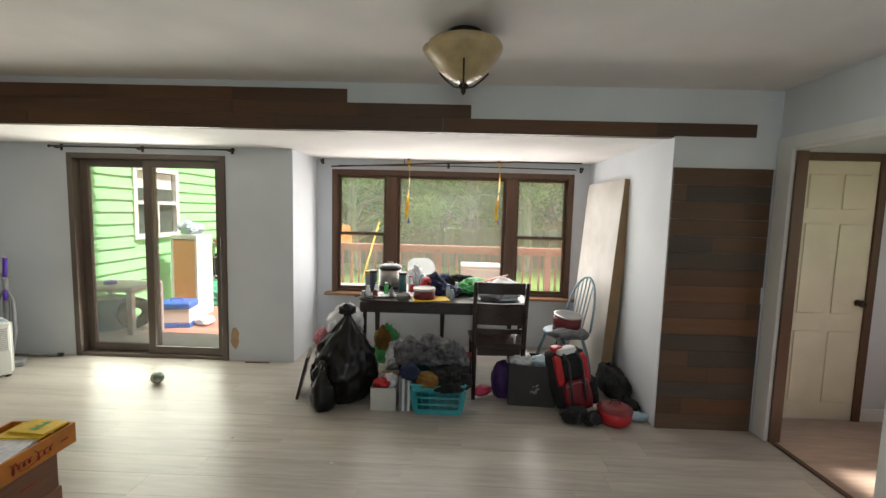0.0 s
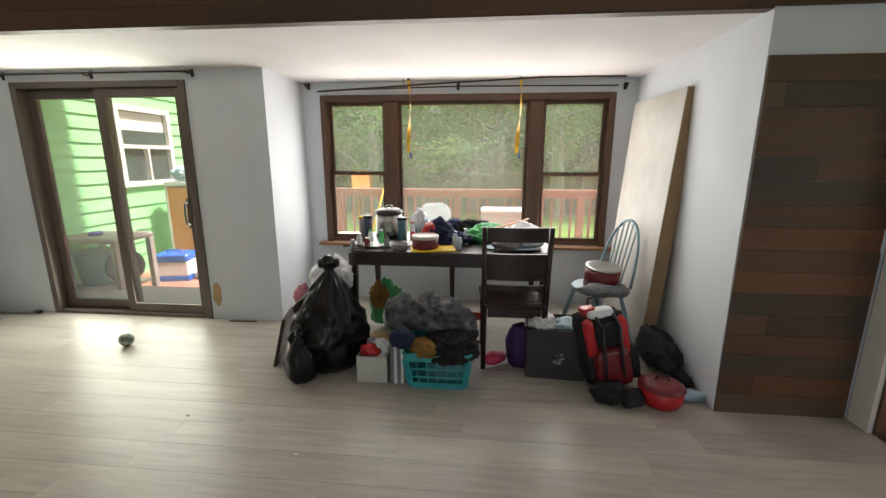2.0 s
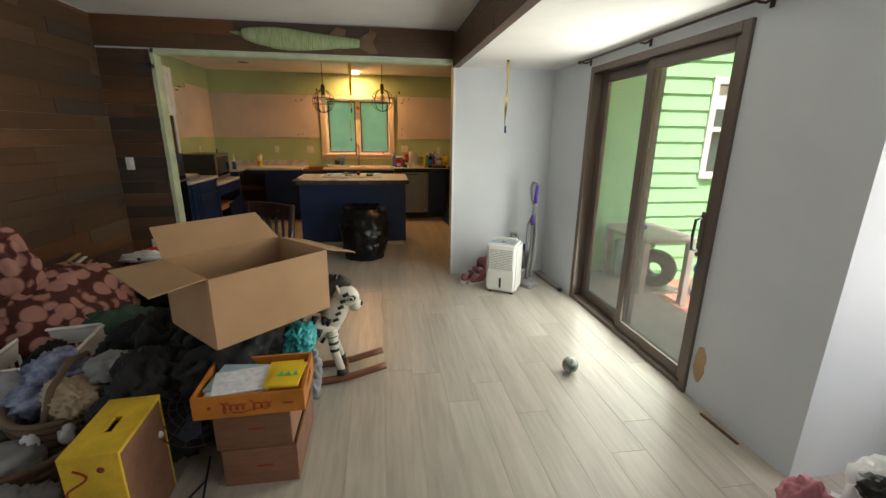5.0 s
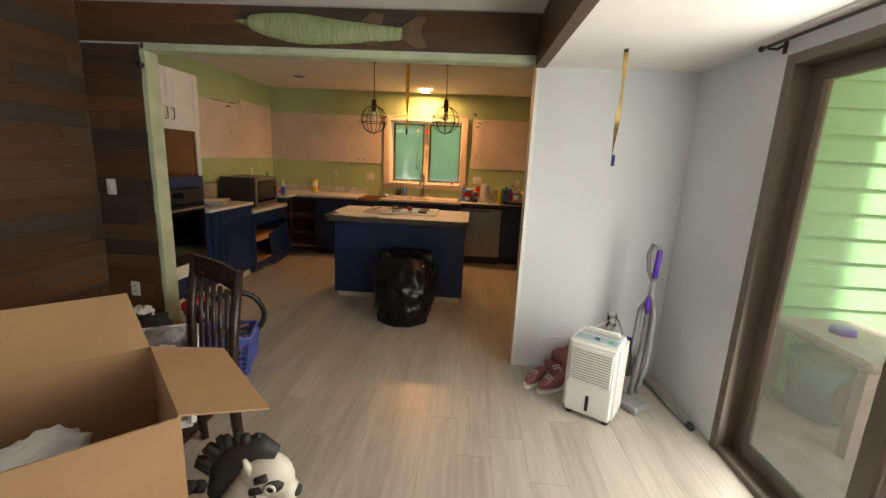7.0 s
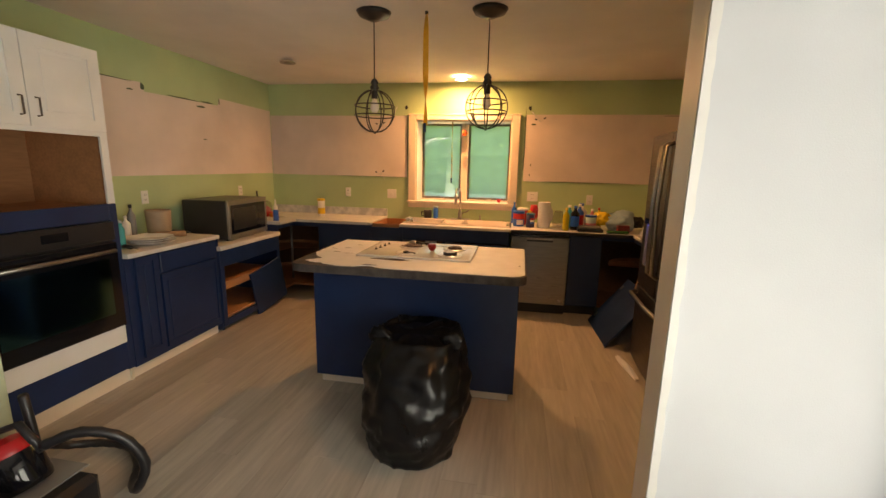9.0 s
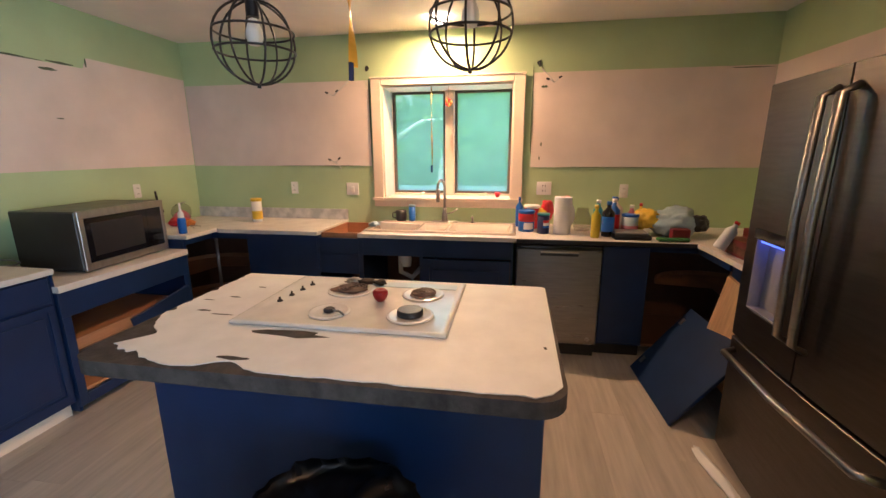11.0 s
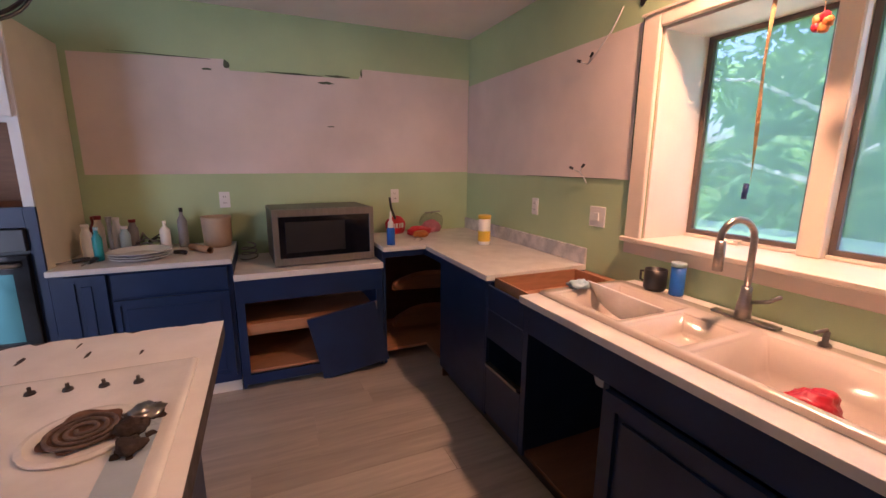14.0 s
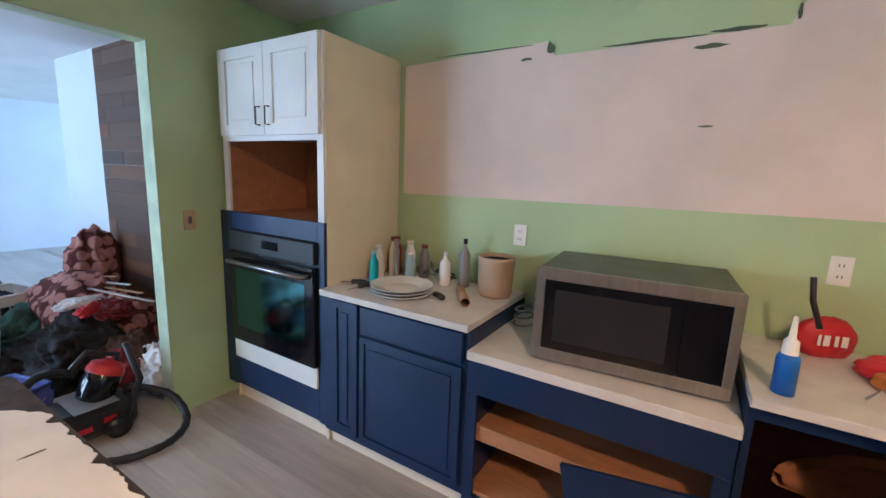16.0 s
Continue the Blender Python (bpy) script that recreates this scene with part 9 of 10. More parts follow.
heap("basket_items", "grey caps and pale cloths in the white basket", "clothes", [("cap", -3.08, 1.32, 0.48, 0.14, 0.11, 0.09, GREYCLOTH), ("cloth", -2.98, 1.42, 0.46, 0.08, 0.08, 0.07, PAPER), ("fill", -3.06, 1.34, 0.32, 0.15, 0.12, 0.14, BLACKCLOTH)])
for k, (x, y) in enumerate(((-2.80, 1.68), (-2.71, 1.74))):
    t = thing("jar", "grey jar lying on the chair with a cream lid", "jar", pose(x, y, 0.515, 90, 0, 30 + 8 * k))
    turned("body", [(0, -0.10), (0.036, -0.10), (0.038, -0.09), (0.038, 0.06), (0, 0.06)], GREY, t, 20)
    turned("lid", [(0.040, 0.045), (0.042, 0.05), (0.042, 0.07), (0.034, 0.078), (0, 0.078)], CREAM, t, 20)
t.matrix_basis = pose(-2.71, 1.74, 0.515, -90, 0, 30)
tub("small_red_cap", "small red bottle cap jar on the chair", -2.62, 1.70, 0.4755, 0.022, 0.05, DARKRED, RED, "jar")

def blue_basket():
    t = laundry_basket("laundry_basket", "blue plastic basket holding framed pictures", pose(-3.74, 1.27, 0, 0, 0, -72), 0.37, 0.30, 0.29, material("periwinkle_plastic", (0.10, 0.13, 0.42), 0.4, vary=0.05), cols=8, rows=5)
    p = thing("picture_frame", "brown framed picture leaning in the blue basket", "picture frame")
    m = pose(-3.74, 1.24, 0.25, 20, 18, -70)
    for b in ((-0.16, 0.16, -0.13, -0.105), (-0.16, 0.16, 0.105, 0.13), (-0.16, -0.135, -0.105, 0.105), (0.135, 0.16, -0.105, 0.105)):
        boxes("frame_rail", REDWOOD, p, (*b, 0, 0.018), bevel=0.002).matrix_basis = m
    boxes("mat_board", CREAM, p, (-0.135, 0.135, -0.105, 0.105, 0.002, 0.008)).matrix_basis = m
    boxes("picture", REDWOOD, p, (-0.09, 0.09, -0.06, 0.06, 0.0085, 0.010)).matrix_basis = m
blue_basket()

def canister_vacuum():
    t = thing("canister_vacuum", "black and red canister vacuum with a coiled hose", "vacuum cleaner", pose(-4.03, 0.96, 0, 0, 0, 0))
    boxes("base_body", BLACK, t, (-0.14, 0.14, -0.19, 0.17, 0.03, 0.20), bevel=0.03)
    turned("dust_cup", [(0, 0), (0.085, 0), (0.09, 0.02), (0.09, 0.16), (0.075, 0.18), (0, 0.18)], BLACKGLOSS, t, 24, pose(0, -0.03, 0.20, 25, 0, 0))
    turned("red_cap", [(0.092, 0.15), (0.094, 0.16), (0.08, 0.20), (0.03, 0.22), (0, 0.22)], RED, t, 24, pose(0, -0.03, 0.20, 25, 0, 0))
    turned("red_trim", [(0.0, 0), (0.05, 0), (0.045, 0.03), (0, 0.04)], RED, t, 18, pose(0.02, -0.20, 0.14, 90, 0, 0))
    rod("carry_handle", [(0, -0.14, 0.30), (0, -0.16, 0.42), (0, -0.02, 0.48), (0, 0.08, 0.38)], 0.016, BLACK, t, 10)
    path = [(0.0, 0.08, 0.40), (-0.06, 0.20, 0.44), (-0.13, 0.31, 0.38), (-0.17, 0.36, 0.24), (-0.17, 0.31, 0.11), (-0.24, 0.20, 0.045), (-0.38, 0.08, 0.03), (-0.47, -0.06, 0.03), (-0.47, -0.22, 0.035), (-0.38, -0.33, 0.07), (-0.24, -0.32, 0.17), (-0.10, -0.22, 0.22)]
    fine = []
    for p, q, r, w in zip([path[0]] + path, path, path[1:], path[2:] + [path[-1]]):
        for k in range(5):
            u = k / 5
            fine.append(tuple(0.5 * (2 * q[i] + (r[i] - p[i]) * u + (2 * p[i] - 5 * q[i] + 4 * r[i] - w[i]) * u * u + (3 * q[i] - p[i] - 3 * r[i] + w[i]) * u ** 3) for i in range(3)))
    rod("hose", fine + [path[-1]], 0.021, BLACK, t, 12, taper=[0.022 if k % 2 else 0.019 for k in range(len(fine) + 1)])
    rod("hose_cuff", [path[-1], (-0.05, -0.16, 0.22)], 0.028, BLACK, t, 12)
    for x, y, z in ((-0.142, -0.05, 0.12), (-0.142, 0.06, 0.10)):
        boxes("side_badge", RED, t, (x - 0.002, x, y - 0.03, y + 0.03, z - 0.015, z + 0.015), bevel=0.001)
    boxes("base_trim", GREY, t, (-0.145, 0.145, -0.10, 0.10, 0.205, 0.212), bevel=0.002)
    rod("wand", [(-0.12, -0.12, 0.05), (-0.16, -0.20, 0.3), (-0.12, -0.16, 0.52)], 0.018, BLACK, t, 10)
    for s in (-1, 1):
        turned("wheel", [(0, -0.015), (0.06, -0.015), (0.06, 0.015), (0, 0.015)], BLACK, t, 20, pose(s * 0.155, -0.08, 0.06, 0, 90, 0))
canister_vacuum()
heap("floor_clothes", "red and white clothes on the living room floor", "clothes", [("white_towel", -3.85, 0.50, 0.16, 0.18, 0.14, 0.18, PAPER), ("red_cloth", -3.78, 0.72, 0.20, 0.10, 0.10, 0.12, DARKRED)])

# ---- hall seen by the east doorway ----
def panel_door():
    t = structure(thing("door_2", "cream six panel interior door, closed, brass knob", "door"))
    x0, x1, y = 3.13, 3.69, 3.515
    boxes("door_casing", TRIM, t, (x0 - 0.06, x0 - 0.001, y - 0.02, y + 0.003, 0, 2.08), (x1 + 0.001, x1 + 0.06, y - 0.02, y + 0.003, 0, 2.08), (x0, x1, y - 0.02, y + 0.003, 2.021, 2.08), bevel=0.003)
    bm = bmesh.new()
    box(bm, x0, x1, y - 0.004, y + 0.003, 0.012, 2.02)
    d = part("door_leaf", bm, DOORCREAM, t)
    w = (x1 - x0)
    for a, b in ((0.09, 0.45), (0.55, 0.91)):
        for z0, z1 in ((0.15, 0.72), (0.86, 1.55), (1.66, 1.92)):
            boxes("door_panel", DOORCREAM, d, (x0 + w * a, x0 + w * b, y - 0.012, y - 0.0045, z0, z1), bevel=0.005)
    turned("door_knob", [(0, 0), (0.03, 0), (0.03, 0.006), (0.010, 0.012), (0.010, 0.035), (0.028, 0.045), (0.026, 0.065), (0, 0.07)], DARKBRONZE, t, 20, pose(x1 - 0.06, y - 0.004, 0.95, 90, 0, 0))
panel_door()
structure(boxes("trim", TRIM, None, (2.785, 2.86, 3.143, 3.16, 0, 2.032), label="brown wood door stop"))
structure(boxes("trim", WHITE, None, (2.775, 2.835, 2.401, 2.417, 0, 2.032), (2.775, 2.835, 2.401, 3.159, 2.033, 2.049), (2.76, 2.7749, 2.315, 2.399, 0, 2.13), (2.76, 2.7749, 2.3995, 3.285, 2.0505, 2.13)))
structure(boxes("trim", WHITE, None, (2.76, 2.779, 3.161, 3.285, 0, 2.05)))
structure(boxes("trim", BEAMWOOD, None, (2.79, 2.825, 2.42, 3.13, 0.0, 0.010)))
HALLFLOOR = palette("worn_tan_board_floor", [(0.44, 0.33, 0.26), (0.42, 0.315, 0.25)], 0.55, (0.7, 5, 5), 8)
structure(boxes("floor_hall", HALLFLOOR, None, (2.83, 4.2, -3.2, 3.515, -0.0013, 0.002)))
structure(boxes("wall_green_band", GREEN, None, (3.76, 4.199, 3.512, 3.5195, 1.78, 2.459), label="sage green upper wall in the hall"))
structure(boxes("baseboard", WHITE, None, (3.755, 4.199, 3.505, 3.518, 0, 0.10)))

# ==== outside ====
GRASS = material("lawn_grass", (0.10, 0.22, 0.035), 0.9, noise_scale=0.8, vary=0.15, colour2=(0.16, 0.30, 0.05), fine=12, bump=0.3)
DECKRED = palette("red_brown_deck_stain", [(0.46, 0.20, 0.15), (0.42, 0.18, 0.13), (0.49, 0.22, 0.165)], 0.6, (0.8, 5, 5), 12)
SIDING = material("lime_green_siding", (0.25, 0.62, 0.28), 0.55, noise_scale=2, vary=0.04, bump=0.03)
BARK = material("grey_bark", (0.34, 0.34, 0.29), 0.9, noise_scale=8, vary=0.15, bump=0.3, stretch=(1, 1, 0.2))
structure(boxes("ground", GRASS, None, (-400, 400, 5.6, 800, -1.2, -0.9), (-400, -8.6, -60, 5.6, -1.2, -0.9), (-8.6, 400, -60, -3.6, -1.2, -0.9)))

def siding_wing():
    t = structure(thing("house_wing", "lime green clapboard house wing with one window", "house"))
    X = -4.05
    boxes("wall", SIDING, t, (-8.4, X - 0.03, 4.92, 5.0, -0.9, 2.55), (X - 0.06, X - 0.03, 5.0, 6.17, -0.9, 2.55), (X - 0.06, X - 0.03, 7.0, 10.0, -0.9, 2.55), (X - 0.06, X - 0.03, 6.17, 7.0, -0.9, 1.12), (X - 0.06, X - 0.03, 6.17, 7.0, 2.05, 2.55))
    z = -0.2
    while z < 2.5:
        for a, b in (((4.50, 6.13), (7.04, 9.9)) if (z + 0.165 > 1.08 and z < 2.09) else ((4.50, 9.9),)):
            bm = bmesh.new()
            vs = [bm.verts.new(p) for p in ((X - 0.029, a, z), (X + 0.012, a, z), (X - 0.012, a, z + 0.165), (X - 0.029, a, z + 0.165), (X - 0.029, b, z), (X + 0.012, b, z), (X - 0.012, b, z + 0.165), (X - 0.029, b, z + 0.165))]
            for f in ((0, 1, 2, 3), (7, 6, 5, 4), (0, 4, 5, 1), (1, 5, 6, 2), (2, 6, 7, 3), (3, 7, 4, 0)):
                bm.faces.new([vs[i] for i in f])
            part("clapboard", bm, SIDING, t)
        z += 0.165
    w = thing("window", "white framed double hung window", "")
    w.parent = t
    WT = material("grey_white_vinyl", (0.66, 0.64, 0.60), 0.5)
    bm = bmesh.new()
    for b in ((6.10, 6.17, 1.05, 2.12), (7.0, 7.07, 1.05, 2.12), (6.17, 7.0, 1.05, 1.12), (6.17, 7.0, 2.05, 2.12), (6.17, 7.0, 1.56, 1.61), (6.57, 6.60, 1.12, 1.56)):
        box(bm, X - 0.04, X + 0.03, *b)
    part("frame", bm, WT, w)
    boxes("pane", material("dark_reflective_pane", (0.05, 0.07, 0.07), 0.05, bump=0, spec=0.8), w, (X - 0.05, X - 0.042, 6.17, 7.0, 1.12, 2.05))
    boxes("blind", WT, w, (X - 0.041, X - 0.0405, 6.18, 6.99, 1.80, 2.04))
    boxes("soffit", WT, t, (X - 0.03, X + 0.10, 4.50, 10.0, 2.50, 2.56))
    boxes("roof", SUBFLOOR, t, (-8.6, X + 0.12, 4.93, 10.2, 2.57, 2.70))
siding_wing()

def deck():
    t = structure(thing("deck", "red brown stained wooden deck with a railing", "deck"))
    y = 4.52
    n = 0
    while y < 8.1:
        boxes("deck_board", DECKRED, t, (-4.04, 6.5, y + 0.003, y + 0.137, -0.19, -0.15)) if y > 5.22 else boxes("deck_board", DECKRED, t, (-4.04, -1.20, y + 0.003, y + 0.137, -0.19, -0.15))
        y += 0.14
    boxes("joist", DECKRED, t, (-4.0, 6.5, 8.05, 8.1, -0.45, -0.195))
    boxes("rail_cap", DECKRED, t, (-4.0, 6.5, 7.96, 8.12, 0.88, 0.93))
    boxes("lower_rail", DECKRED, t, (-4.0, 6.5, 8.02, 8.06, -0.05, 0.04))
    boxes("upper_rail", DECKRED, t, (-4.0, 6.5, 8.02, 8.06, 0.79, 0.879))
    for k in range(6):
        boxes("rail_post", DECKRED, t, (-3.9 + 2.05 * k, -3.79 + 2.05 * k, 7.99, 8.10, -0.15, 0.879))
    for k in range(66):
        x = -3.75 + 0.155 * k
        boxes("baluster", DECKRED, t, (x, x + 0.035, 8.061, 8.095, -0.04, 0.878))
deck()

def on_deck():
    t = thing("outdoor_cabinet", "white cabinet with a bright orange open front", "cabinet", pose(-3.56, 6.45, -0.15))
    OR = material("bright_orange_panel", (0.85, 0.28, 0.06), 0.5)
    boxes("side_panel", WHITE, t, (-0.20, -0.17, 0, 0.40, 0, 1.25))
    boxes("side_panel", WHITE, t, (0.17, 0.20, 0, 0.40, 0, 1.25))
    boxes("top_panel", WHITE, t, (-0.17, 0.17, 0, 0.40, 1.20, 1.25))
    boxes("back_panel", WHITE, t, (-0.17, 0.17, 0.37, 0.40, 0, 1.20))
    boxes("front_panel", OR, t, (-0.168, 0.168, 0.01, 0.03, 0.0, 1.18))
    heap("plastic_bag", "pale plastic bag on top of the white cabinet", "plastic bag", [("bag", -3.56, 6.62, 1.20, 0.17, 0.14, 0.11, PALEBLUE)])
    t = thing("cooler_tote", "blue lidded white tote box on the deck", "tote box", pose(-3.36, 6.0, -0.15, 0, 0, 12))
    boxes("tub", WHITE, t, (-0.20, 0.20, -0.15, 0.15, 0.07, 0.26), bevel=0.01)
    boxes("base", BLUE, t, (-0.205, 0.205, -0.155, 0.155, 0.0, 0.069), bevel=0.01)
    boxes("lid", BLUE, t, (-0.21, 0.21, -0.16, 0.16, 0.2605, 0.36), bevel=0.02)
    rod("lid_handle", [(-0.08, -0.05, 0.36), (-0.08, -0.05, 0.40), (0.08, -0.05, 0.40), (0.08, -0.05, 0.36)], 0.012, BLUE, t)
    t = thing("storage_bench", "pale grey plastic workbench with a dark teal bin", "workbench", pose(-3.62, 5.30, -0.15))
    GB = material("grey_brown_plastic", (0.36, 0.33, 0.30), 0.6)
    boxes("bench_top", GB, t, (-0.36, 0.36, -0.28, 0.28, 0.66, 0.72), bevel=0.02)
    for x in (-0.32, 0.32):
        for y in (-0.24, 0.24):
            boxes("bench_leg", GB, t, (x - 0.03, x + 0.03, y - 0.03, y + 0.03, 0, 0.66))
    boxes("bench_shelf", GB, t, (-0.30, 0.30, -0.22, 0.22, 0.12, 0.15))
    turned("bin", [(0, 0.16), (0.16, 0.16), (0.20, 0.55), (0, 0.55)], material("teal_grey_bin", (0.03, 0.16, 0.17), 0.5), t, 24, pose(-0.12, -0.06, 0))
    turned("tyre", [(0.07, -0.06), (0.16, -0.07), (0.19, -0.04), (0.19, 0.04), (0.16, 0.07), (0.07, 0.06), (0.07, -0.06)], BLACK, t, 26, pose(0.16, 0.02, 0.35, 90, 0, 40))
    turned("purple_lid", [(0, 0.721), (0.07, 0.721), (0.06, 0.76), (0, 0.765)], PURPLE, t, 18, pose(-0.08, -0.05, 0))
    t = thing("green_hose", "green tarpaulin heap by the siding", "tarpaulin")
    crumple("tarp", 0.35, 0.35, 0.25, material("green_tarp", (0.03, 0.30, 0.18), 0.6), t, pose(-3.6, 7.5, -0.05), 4, 0.3, 4)
    heap("paper_heap", "cream crumpled paper on the deck", "paper", [("paper", -3.05, 6.1, -0.10, 0.14, 0.12, 0.06, PAPER)])
    t = thing("deck_chair", "grey blue plastic folding chair on the deck", "chair", pose(0.10, 6.6, -0.15, 0, 0, 20))
    CH = material("grey_blue_plastic", (0.30, 0.36, 0.40), 0.5)
    bm = bmesh.new()
    slab(bm, [(-0.24, 0), (0.24, 0), (0.22, 0.42), (0.12, 0.5), (-0.12, 0.5), (-0.22, 0.42)], -0.015, 0.015, pose(0, 0.1, 0.50, 68, 0, 0))
    part("chair_back", bm, CH, t, bevel=0.008)
    boxes("chair_seat", CH, t, (-0.23, 0.23, -0.38, 0.08, 0.42, 0.45), bevel=0.01)
    for x in (-0.21, 0.21):
        for y in (-0.34, 0.05):
            rod("chair_leg", [(x, y, 0.42), (x * 1.1, y * 1.1, 0)], 0.016, CH, t)
    t = thing("cooler", "white cooler box on the deck by the railing", "cooler", pose(1.0, 7.3, -0.15))
    boxes("cooler_body", WHITE, t, (-0.33, 0.33, -0.2, 0.2, 0.45, 0.78), bevel=0.02)
    boxes("cooler_lid", WHITE, t, (-0.34, 0.34, -0.21, 0.21, 0.7805, 0.85), bevel=0.02)
    boxes("stand", GREY, t, (-0.3, 0.3, -0.17, 0.17, 0, 0.449))
    t = thing("patio_table", "low white patio table with a sheet on it", "table", pose(-0.75, 6.0, -0.15))
    boxes("tabletop", WHITE, t, (-0.45, 0.35, -0.3, 0.3, 0.60, 0.63), bevel=0.005)
    for x in (-0.4, 0.3):
        for y in (-0.25, 0.25):
            boxes("table_leg", WHITE, t, (x - 0.02, x + 0.02, y - 0.02, y + 0.02, 0, 0.60))
    t = thing("rake_handle", "yellow pole leaning on the deck railing", "pole")
    rod("pole", [(-1.15, 7.2, -0.15), (-0.85, 7.93, 1.35)], 0.016, YELLOW, t)
    t = thing("yellow_slide", "orange yellow plastic slide out on the lawn", "slide")
    boxes("slide", ORANGE, t, (-0.25, 0.25, -0.5, 0.5, 0, 0.06), bevel=0.03).matrix_basis = pose(-2.75, 12.5, 0.75, 38, 0, 20)
    boxes("slide_frame", ORANGE, t, (-0.22, -0.17, -0.03, 0.03, 0, 1.85), (0.17, 0.22, -0.03, 0.03, 0, 1.85)).matrix_basis = pose(-2.75, 12.9, -0.9, 0, 0, 20)
    t = thing("shed", "small pale shed with a grey roof beyond the lawn", "shed", pose(7.5, 21, -0.9))
    boxes("shed_wall", material("pale_pink_siding", (0.55, 0.45, 0.42), 0.7), t, (-2.0, 2.0, -1.5, 1.5, 0, 2.2))
    bm = bmesh.new()
    vs = [bm.verts.new(p) for p in ((-2.2, -1.7, 2.2), (2.2, -1.7, 2.2), (2.2, 1.7, 2.2), (-2.2, 1.7, 2.2), (-2.2, 0, 3.2), (2.2, 0, 3.2))]
    for f in ((0, 1, 5, 4), (2, 3, 4, 5), (1, 2, 5), (3, 0, 4), (3, 2, 1, 0)):
        bm.faces.new([vs[i] for i in f])
    part("shed_roof", bm, GREY, t)
    boxes("shed_door", WHITE, t, (-0.5, 0.5, -1.53, -1.501, 0, 1.9))
on_deck()

def wood_fence():
    t = thing("fence", "weathered grey board fence beyond the lawn", "fence")
    FW_ = palette("weathered_fence_board", [(0.20, 0.20, 0.18), (0.17, 0.17, 0.155), (0.23, 0.225, 0.20)], 0.85, (5, 5, 0.5), 8)
    for k in range(70):
        x = -16 + k * 0.36
        h = 1.75 + 0.04 * math.sin(k * 2.3)
        boxes("fence_board", FW_, t, (x, x + 0.34, 19.0 + 0.02 * (k % 2), 19.03 + 0.02 * (k % 2), -0.9, -0.9 + h))
wood_fence()

# ---- trees ----
def leaf_material(name, c, c2):
    m = bpy.data.materials.new(name)
    m.use_nodes = True
    nt = m.node_tree
    n, link = nt.nodes, nt.links.new
    b = n["Principled BSDF"]
    g, r = n.new("ShaderNodeNewGeometry"), n.new("ShaderNodeValToRGB")
    oi, tc, nz = n.new("ShaderNodeObjectInfo"), n.new("ShaderNodeTexCoord"), n.new("ShaderNodeTexNoise")
    link(tc.outputs["Object"], nz.inputs["Vector"])
    nz.inputs["Scale"].default_value = 0.55
    a1, a2, a3 = n.new("ShaderNodeMath"), n.new("ShaderNodeMath"), n.new("ShaderNodeMath")
    a1.operation, a2.operation, a3.operation = "MULTIPLY_ADD", "MULTIPLY_ADD", "MULTIPLY_ADD"
    a1.inputs[1].default_value, a1.inputs[2].default_value = 0.08, -0.15
    a2.inputs[1].default_value = 2.0
    a3.inputs[1].default_value = 0.45
    link(g.outputs["Random Per Island"], a1.inputs[0])
    link(nz.outputs[0], a2.inputs[0])
    a2.inputs[2].default_value = -0.75
    link(a2.outputs[0], a3.inputs[2])
    link(oi.outputs["Random"], a3.inputs[0])
    ad = n.new("ShaderNodeMath")
    link(a1.outputs[0], ad.inputs[0])
    link(a3.outputs[0], ad.inputs[1])
    link(ad.outputs[0], r.inputs[0])
    r.color_ramp.elements[0].color, r.color_ramp.elements[1].color = (*c, 1), (*c2, 1)
    link(r.outputs[0], b.inputs["Base Color"])
    b.inputs["Roughness"].default_value = 0.6
    tr = n.new("ShaderNodeBsdfTranslucent")
    link(r.outputs[0], tr.inputs[0])
    mx = n.new("ShaderNodeMixShader")
    mx.inputs[0].default_value = 0.75
    link(b.outputs[0], mx.inputs[1])
    link(tr.outputs[0], mx.inputs[2])
    link(mx.outputs[0], n["Material Output"].inputs[0])
    return m
LEAF = leaf_material("deciduous_leaves", (0.09, 0.20, 0.06), (0.50, 0.76, 0.28))
LEAF2 = leaf_material("pine_needles", (0.06, 0.14, 0.06), (0.32, 0.52, 0.20))

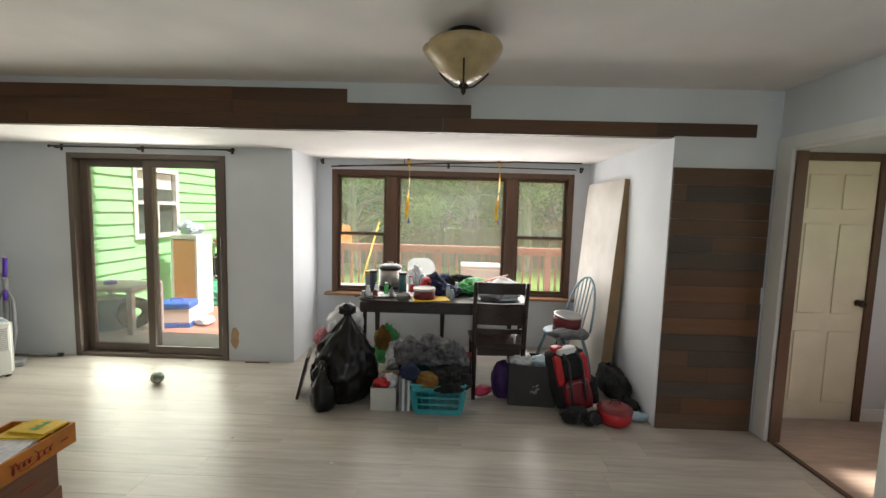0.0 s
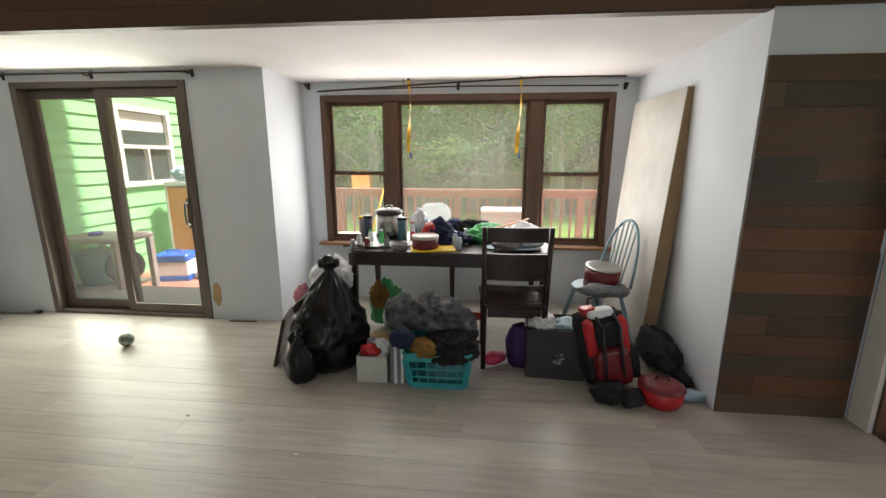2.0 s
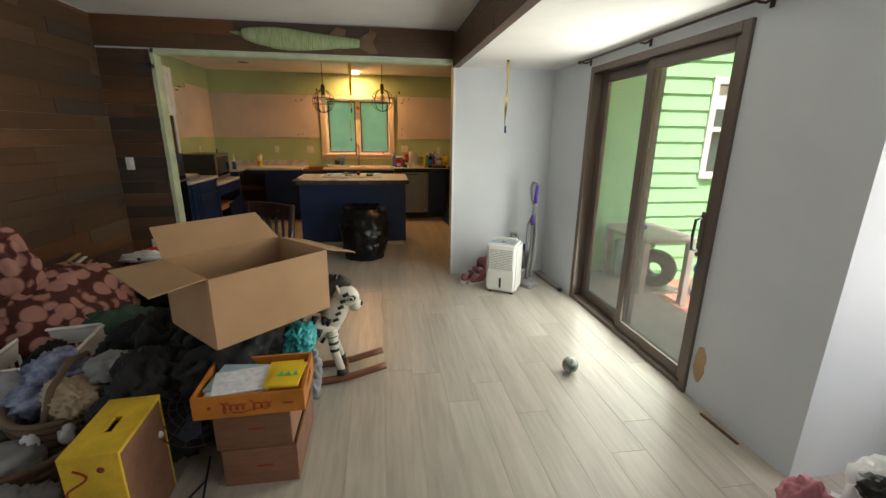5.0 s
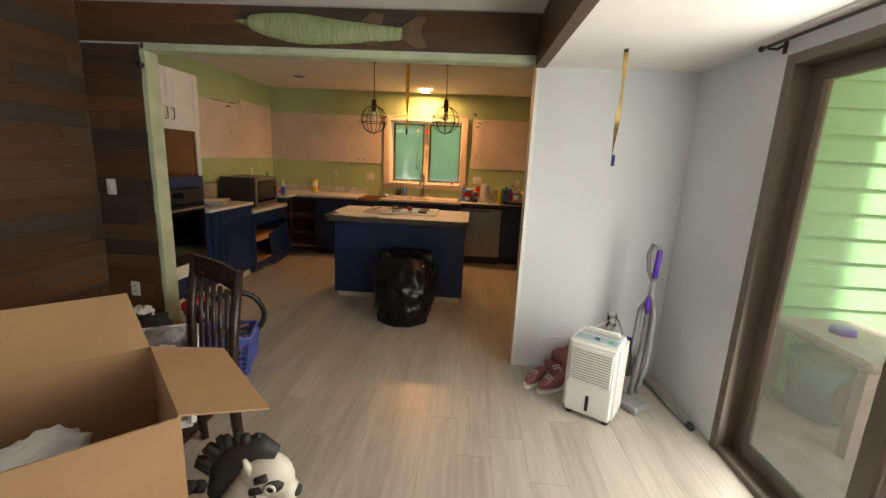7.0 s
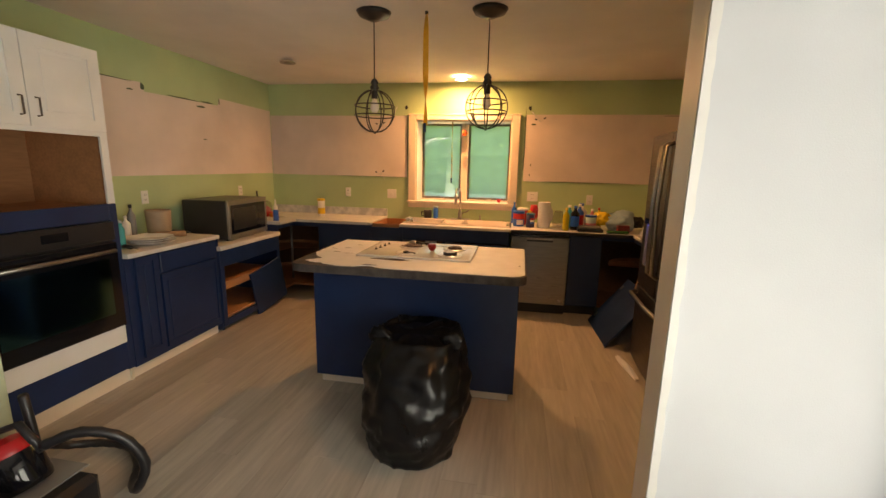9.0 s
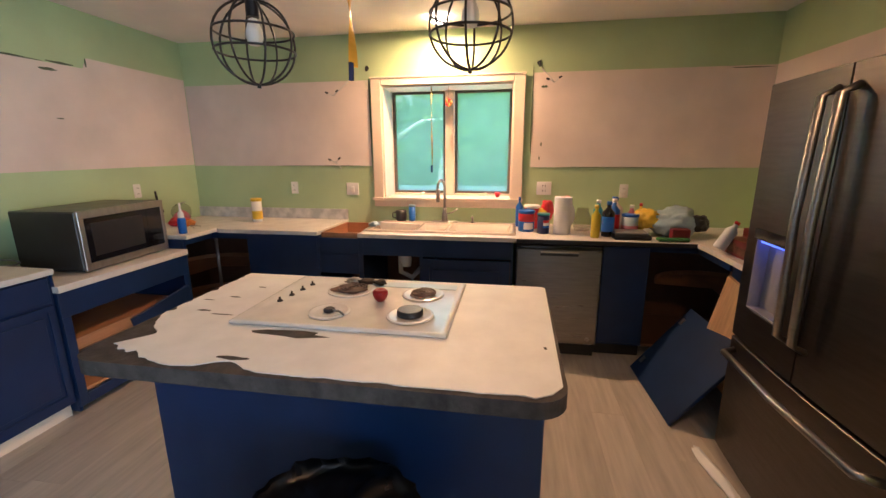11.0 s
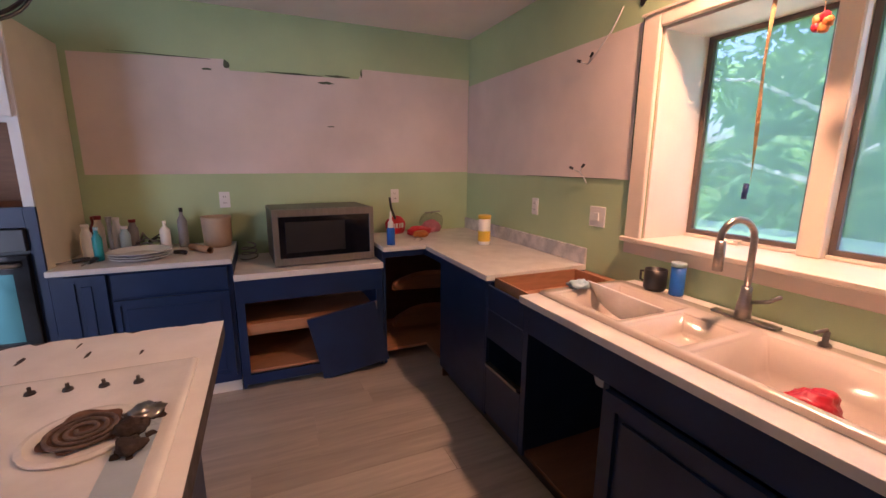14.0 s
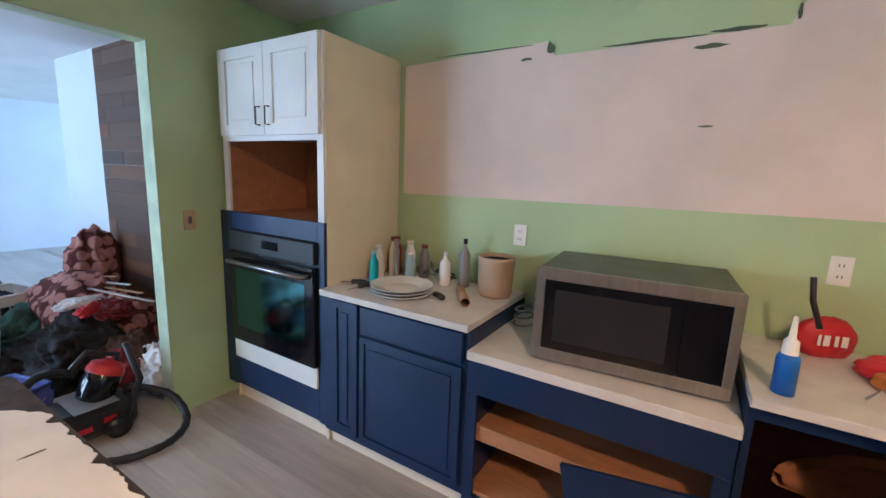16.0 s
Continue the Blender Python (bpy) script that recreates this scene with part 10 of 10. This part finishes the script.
def tree(seed, h, crown_r, leaf, count=18000, base=0.12, size=0.085):
    rnd = random.Random(seed)
    t = thing("tree", "tall green tree with a full leafy crown", "tree", None, "trees beyond the lawn")
    bm = bmesh.new()
    trunk = [Vector((0.15 * math.sin(k * 0.9 + seed), 0.12 * math.sin(k * 0.7), h * k / 8)) for k in range(9)]
    tube(bm, trunk, 0.2, 9, taper=[0.24 * (1 - 0.09 * k) * h / 11 for k in range(9)])
    tips = []
    for k in range(32):
        u = base + (0.95 - base) * k / 32
        p = trunk[0].lerp(trunk[8], u)
        a = k * 2.4 + rnd.uniform(-0.4, 0.4)
        ln = crown_r * (1.05 - 0.75 * (u - base) / (1 - base)) * rnd.uniform(0.7, 1.1)
        e = p + Vector((math.cos(a) * ln, math.sin(a) * ln, ln * rnd.uniform(0.05, 0.45)))
        mid = p.lerp(e, 0.5) + Vector((0, 0, 0.12 * ln))
        tube(bm, [p, mid, e], 0.05, 5, taper=[0.07, 0.045, 0.015])
        tips += [(p.lerp(e, f) + Vector((rnd.uniform(-.3, .3), rnd.uniform(-.3, .3), rnd.uniform(-.1, .3))), 0.35 + 0.35 * f) for f in (0.45, 0.7, 0.95, 1.05)]
    part("trunk", bm, BARK, t)
    verts, faces = [], []
    for i in range(count):
        c, r = tips[rnd.randrange(len(tips))]
        d = Vector((rnd.gauss(0, 1), rnd.gauss(0, 1), rnd.gauss(0, 0.6))).normalized() * r * (rnd.random() ** 0.5) * 1.5
        p = c + d
        q = Vector((rnd.gauss(0, 1), rnd.gauss(0, 1), rnd.gauss(0, 1))).normalized()
        w = q.orthogonal().normalized()
        s = size * rnd.uniform(0.6, 1.3)
        v = len(verts)
        verts += [p + q * s, p + w * s * 0.5, p - q * s * 0.9, p - w * s * 0.5]
        faces.append((v, v + 1, v + 2, v + 3))
    me = bpy.data.meshes.new("crown")
    me.from_pydata([tuple(v) for v in verts], [], faces)
    me.materials.append(leaf)
    ob = new("crown", me)
    ob.parent = t
    ob["kind"] = "stuff"
    return t
base_trees = [tree(1, 12, 3.2, LEAF), tree(2, 14, 2.8, LEAF2, 15000), tree(3, 10, 3.4, LEAF)]
rnd = random.Random(77)
spots = [(-11, 17.5), (-7.2, 21.5), (-3.4, 17), (0.2, 22.0), (3.6, 18), (7.2, 25.0), (10.5, 19), (14, 24), (-14, 24), (-18, 20), (-9.5, 27), (-5.5, 25), (-1.6, 28), (2.3, 27), (5.4, 29), (10, 28), (18, 21), (-12, 30), (22, 27), (-22, 28), (15, 31), (1.5, 20), (-5.5, 19.5)]
for k, (x, y) in enumerate(spots):
    b = base_trees[k % 3]
    m = pose(x, y, -0.92, 0, 0, rnd.uniform(0, 360))
    o = b if k < 3 else copy_thing(b, m)
    if k < 3:
        o.matrix_basis = m
    o.scale = (1 + rnd.uniform(-0.1, 0.25),) * 3
for x, y in ((-15.5, 5.8), (-17, -1.5), (-20, 6), (-19, 9), (-21, 0), (-16, 8), (-23, 4)):
    o = copy_thing(base_trees[rnd.randrange(3)], pose(x, y, -0.92, 0, 0, rnd.uniform(0, 360)))
    o.scale = (1 + rnd.uniform(-0.1, 0.2),) * 3

def woods(name, pts, seed, h0=-0.9, h1=8.5, thin=0.0):
    """A bank of far undergrowth and leaves behind the nearer trees."""
    rnd = random.Random(seed)
    verts, faces = [], []
    for i in range(42000):
        u = rnd.random() * (len(pts) - 1)
        k = int(u)
        a, b = Vector((*pts[k], 0)), Vector((*pts[k + 1], 0))
        p = a.lerp(b, u - k) + Vector((rnd.uniform(-1.5, 1.5), rnd.uniform(-1.5, 1.5), h0 + (h1 - h0) * rnd.random() ** 1.25))
        if noise.noise(Vector((p.x * 0.25, p.y * 0.25, p.z * 0.35))) < -0.05 + thin * (p.z - 2.4) and p.z > (2.4 if thin else 3.2):
            continue
        q = Vector((rnd.gauss(0, 1), rnd.gauss(0, 1), rnd.gauss(0, 1))).normalized()
        w = q.orthogonal().normalized()
        s = rnd.uniform(0.25, 0.6)
        v = len(verts)
        verts += [p + q * s, p + w * s * 0.6, p - q * s, p - w * s * 0.6]
        faces.append((v, v + 1, v + 2, v + 3))
    me = bpy.data.meshes.new(name)
    me.from_pydata([tuple(v) for v in verts], [], faces)
    me.materials.append(LEAF)
    ob = tagged(new(name, me), "dense green far woods behind the lawn", "woods", "", "stuff")
woods("far_woods", [(-30, 30), (-10, 33), (10, 33), (32, 30)], 5)
woods("far_woods", [(-24, -8), (-26, 4), (-24, 16), (-26, 30)], 6, thin=0.13)

# ==== floor planks ====
def floor_planks():
    owner = D_["floor"]
    shared = {}
    rnd = random.Random(21)
    w, ln = 0.182, 1.22
    cells = []
    r = 0
    y = -0.55
    while y < 5.2:
        x = -8.25 - rnd.uniform(0, ln)
        while x < 2.78:
            x0, x1, y0, y1 = x, x + ln, y, y + w
            x += ln
            # rooms: kitchen and living room down to its south wall
            rooms = ((-8.08, 2.775),) if y1 < 4.46 else (((-8.08, -4.2), (-1.15, 2.1)) if y1 < 4.9 else ((-1.15, 2.1),))
            for a, b in rooms:
                lo, hi = max(x0, a), min(x1, b)
                if hi - lo > 0.03 and y0 < 5.1:
                    cells.append((lo, hi, y0, y1))
        y += w
    for lo, hi, y0, y1 in cells:
        key = (round(hi - lo, 3), round(y1 - y0, 3))
        if key not in shared:
            bm = bmesh.new()
            a, b = (hi - lo) / 2, (y1 - y0) / 2
            g = 0.0003
            v = [bm.verts.new(p) for p in ((-a + g, -b + g, -0.0012), (a - g, -b + g, -0.0012), (a - g, b - g, -0.0012), (-a + g, b - g, -0.0012), (-a + g + 0.0006, -b + g + 0.0006, 0), (a - g - 0.0006, -b + g + 0.0006, 0), (a - g - 0.0006, b - g - 0.0006, 0), (-a + g + 0.0006, b - g - 0.0006, 0))]
            for f in ((4, 5, 6, 7), (0, 1, 5, 4), (1, 2, 6, 5), (2, 3, 7, 6), (3, 0, 4, 7)):
                bm.faces.new([v[i] for i in f])
            me = bpy.data.meshes.new("plank")
            bm.to_mesh(me)
            bm.free()
            me.materials.append(FLOOR)
            shared[key] = me
        ob = new("plank", shared[key])
        ob.location = ((lo + hi) / 2, (y0 + y1) / 2, 0)
        ob.parent = owner
    # the part of the room behind the walk, joined
    boxes("plank_rest", FLOOR, owner, *[(a, b, c, c + 0.1815, -0.0013, 0.0) for c in [-3.2 + 0.182 * k for k in range(14)] for a, b in ((-2.44, -1.2), (-1.199, 0.02), (0.021, 1.24), (1.241, 2.775))])["kind"] = "stuff"
floor_planks()
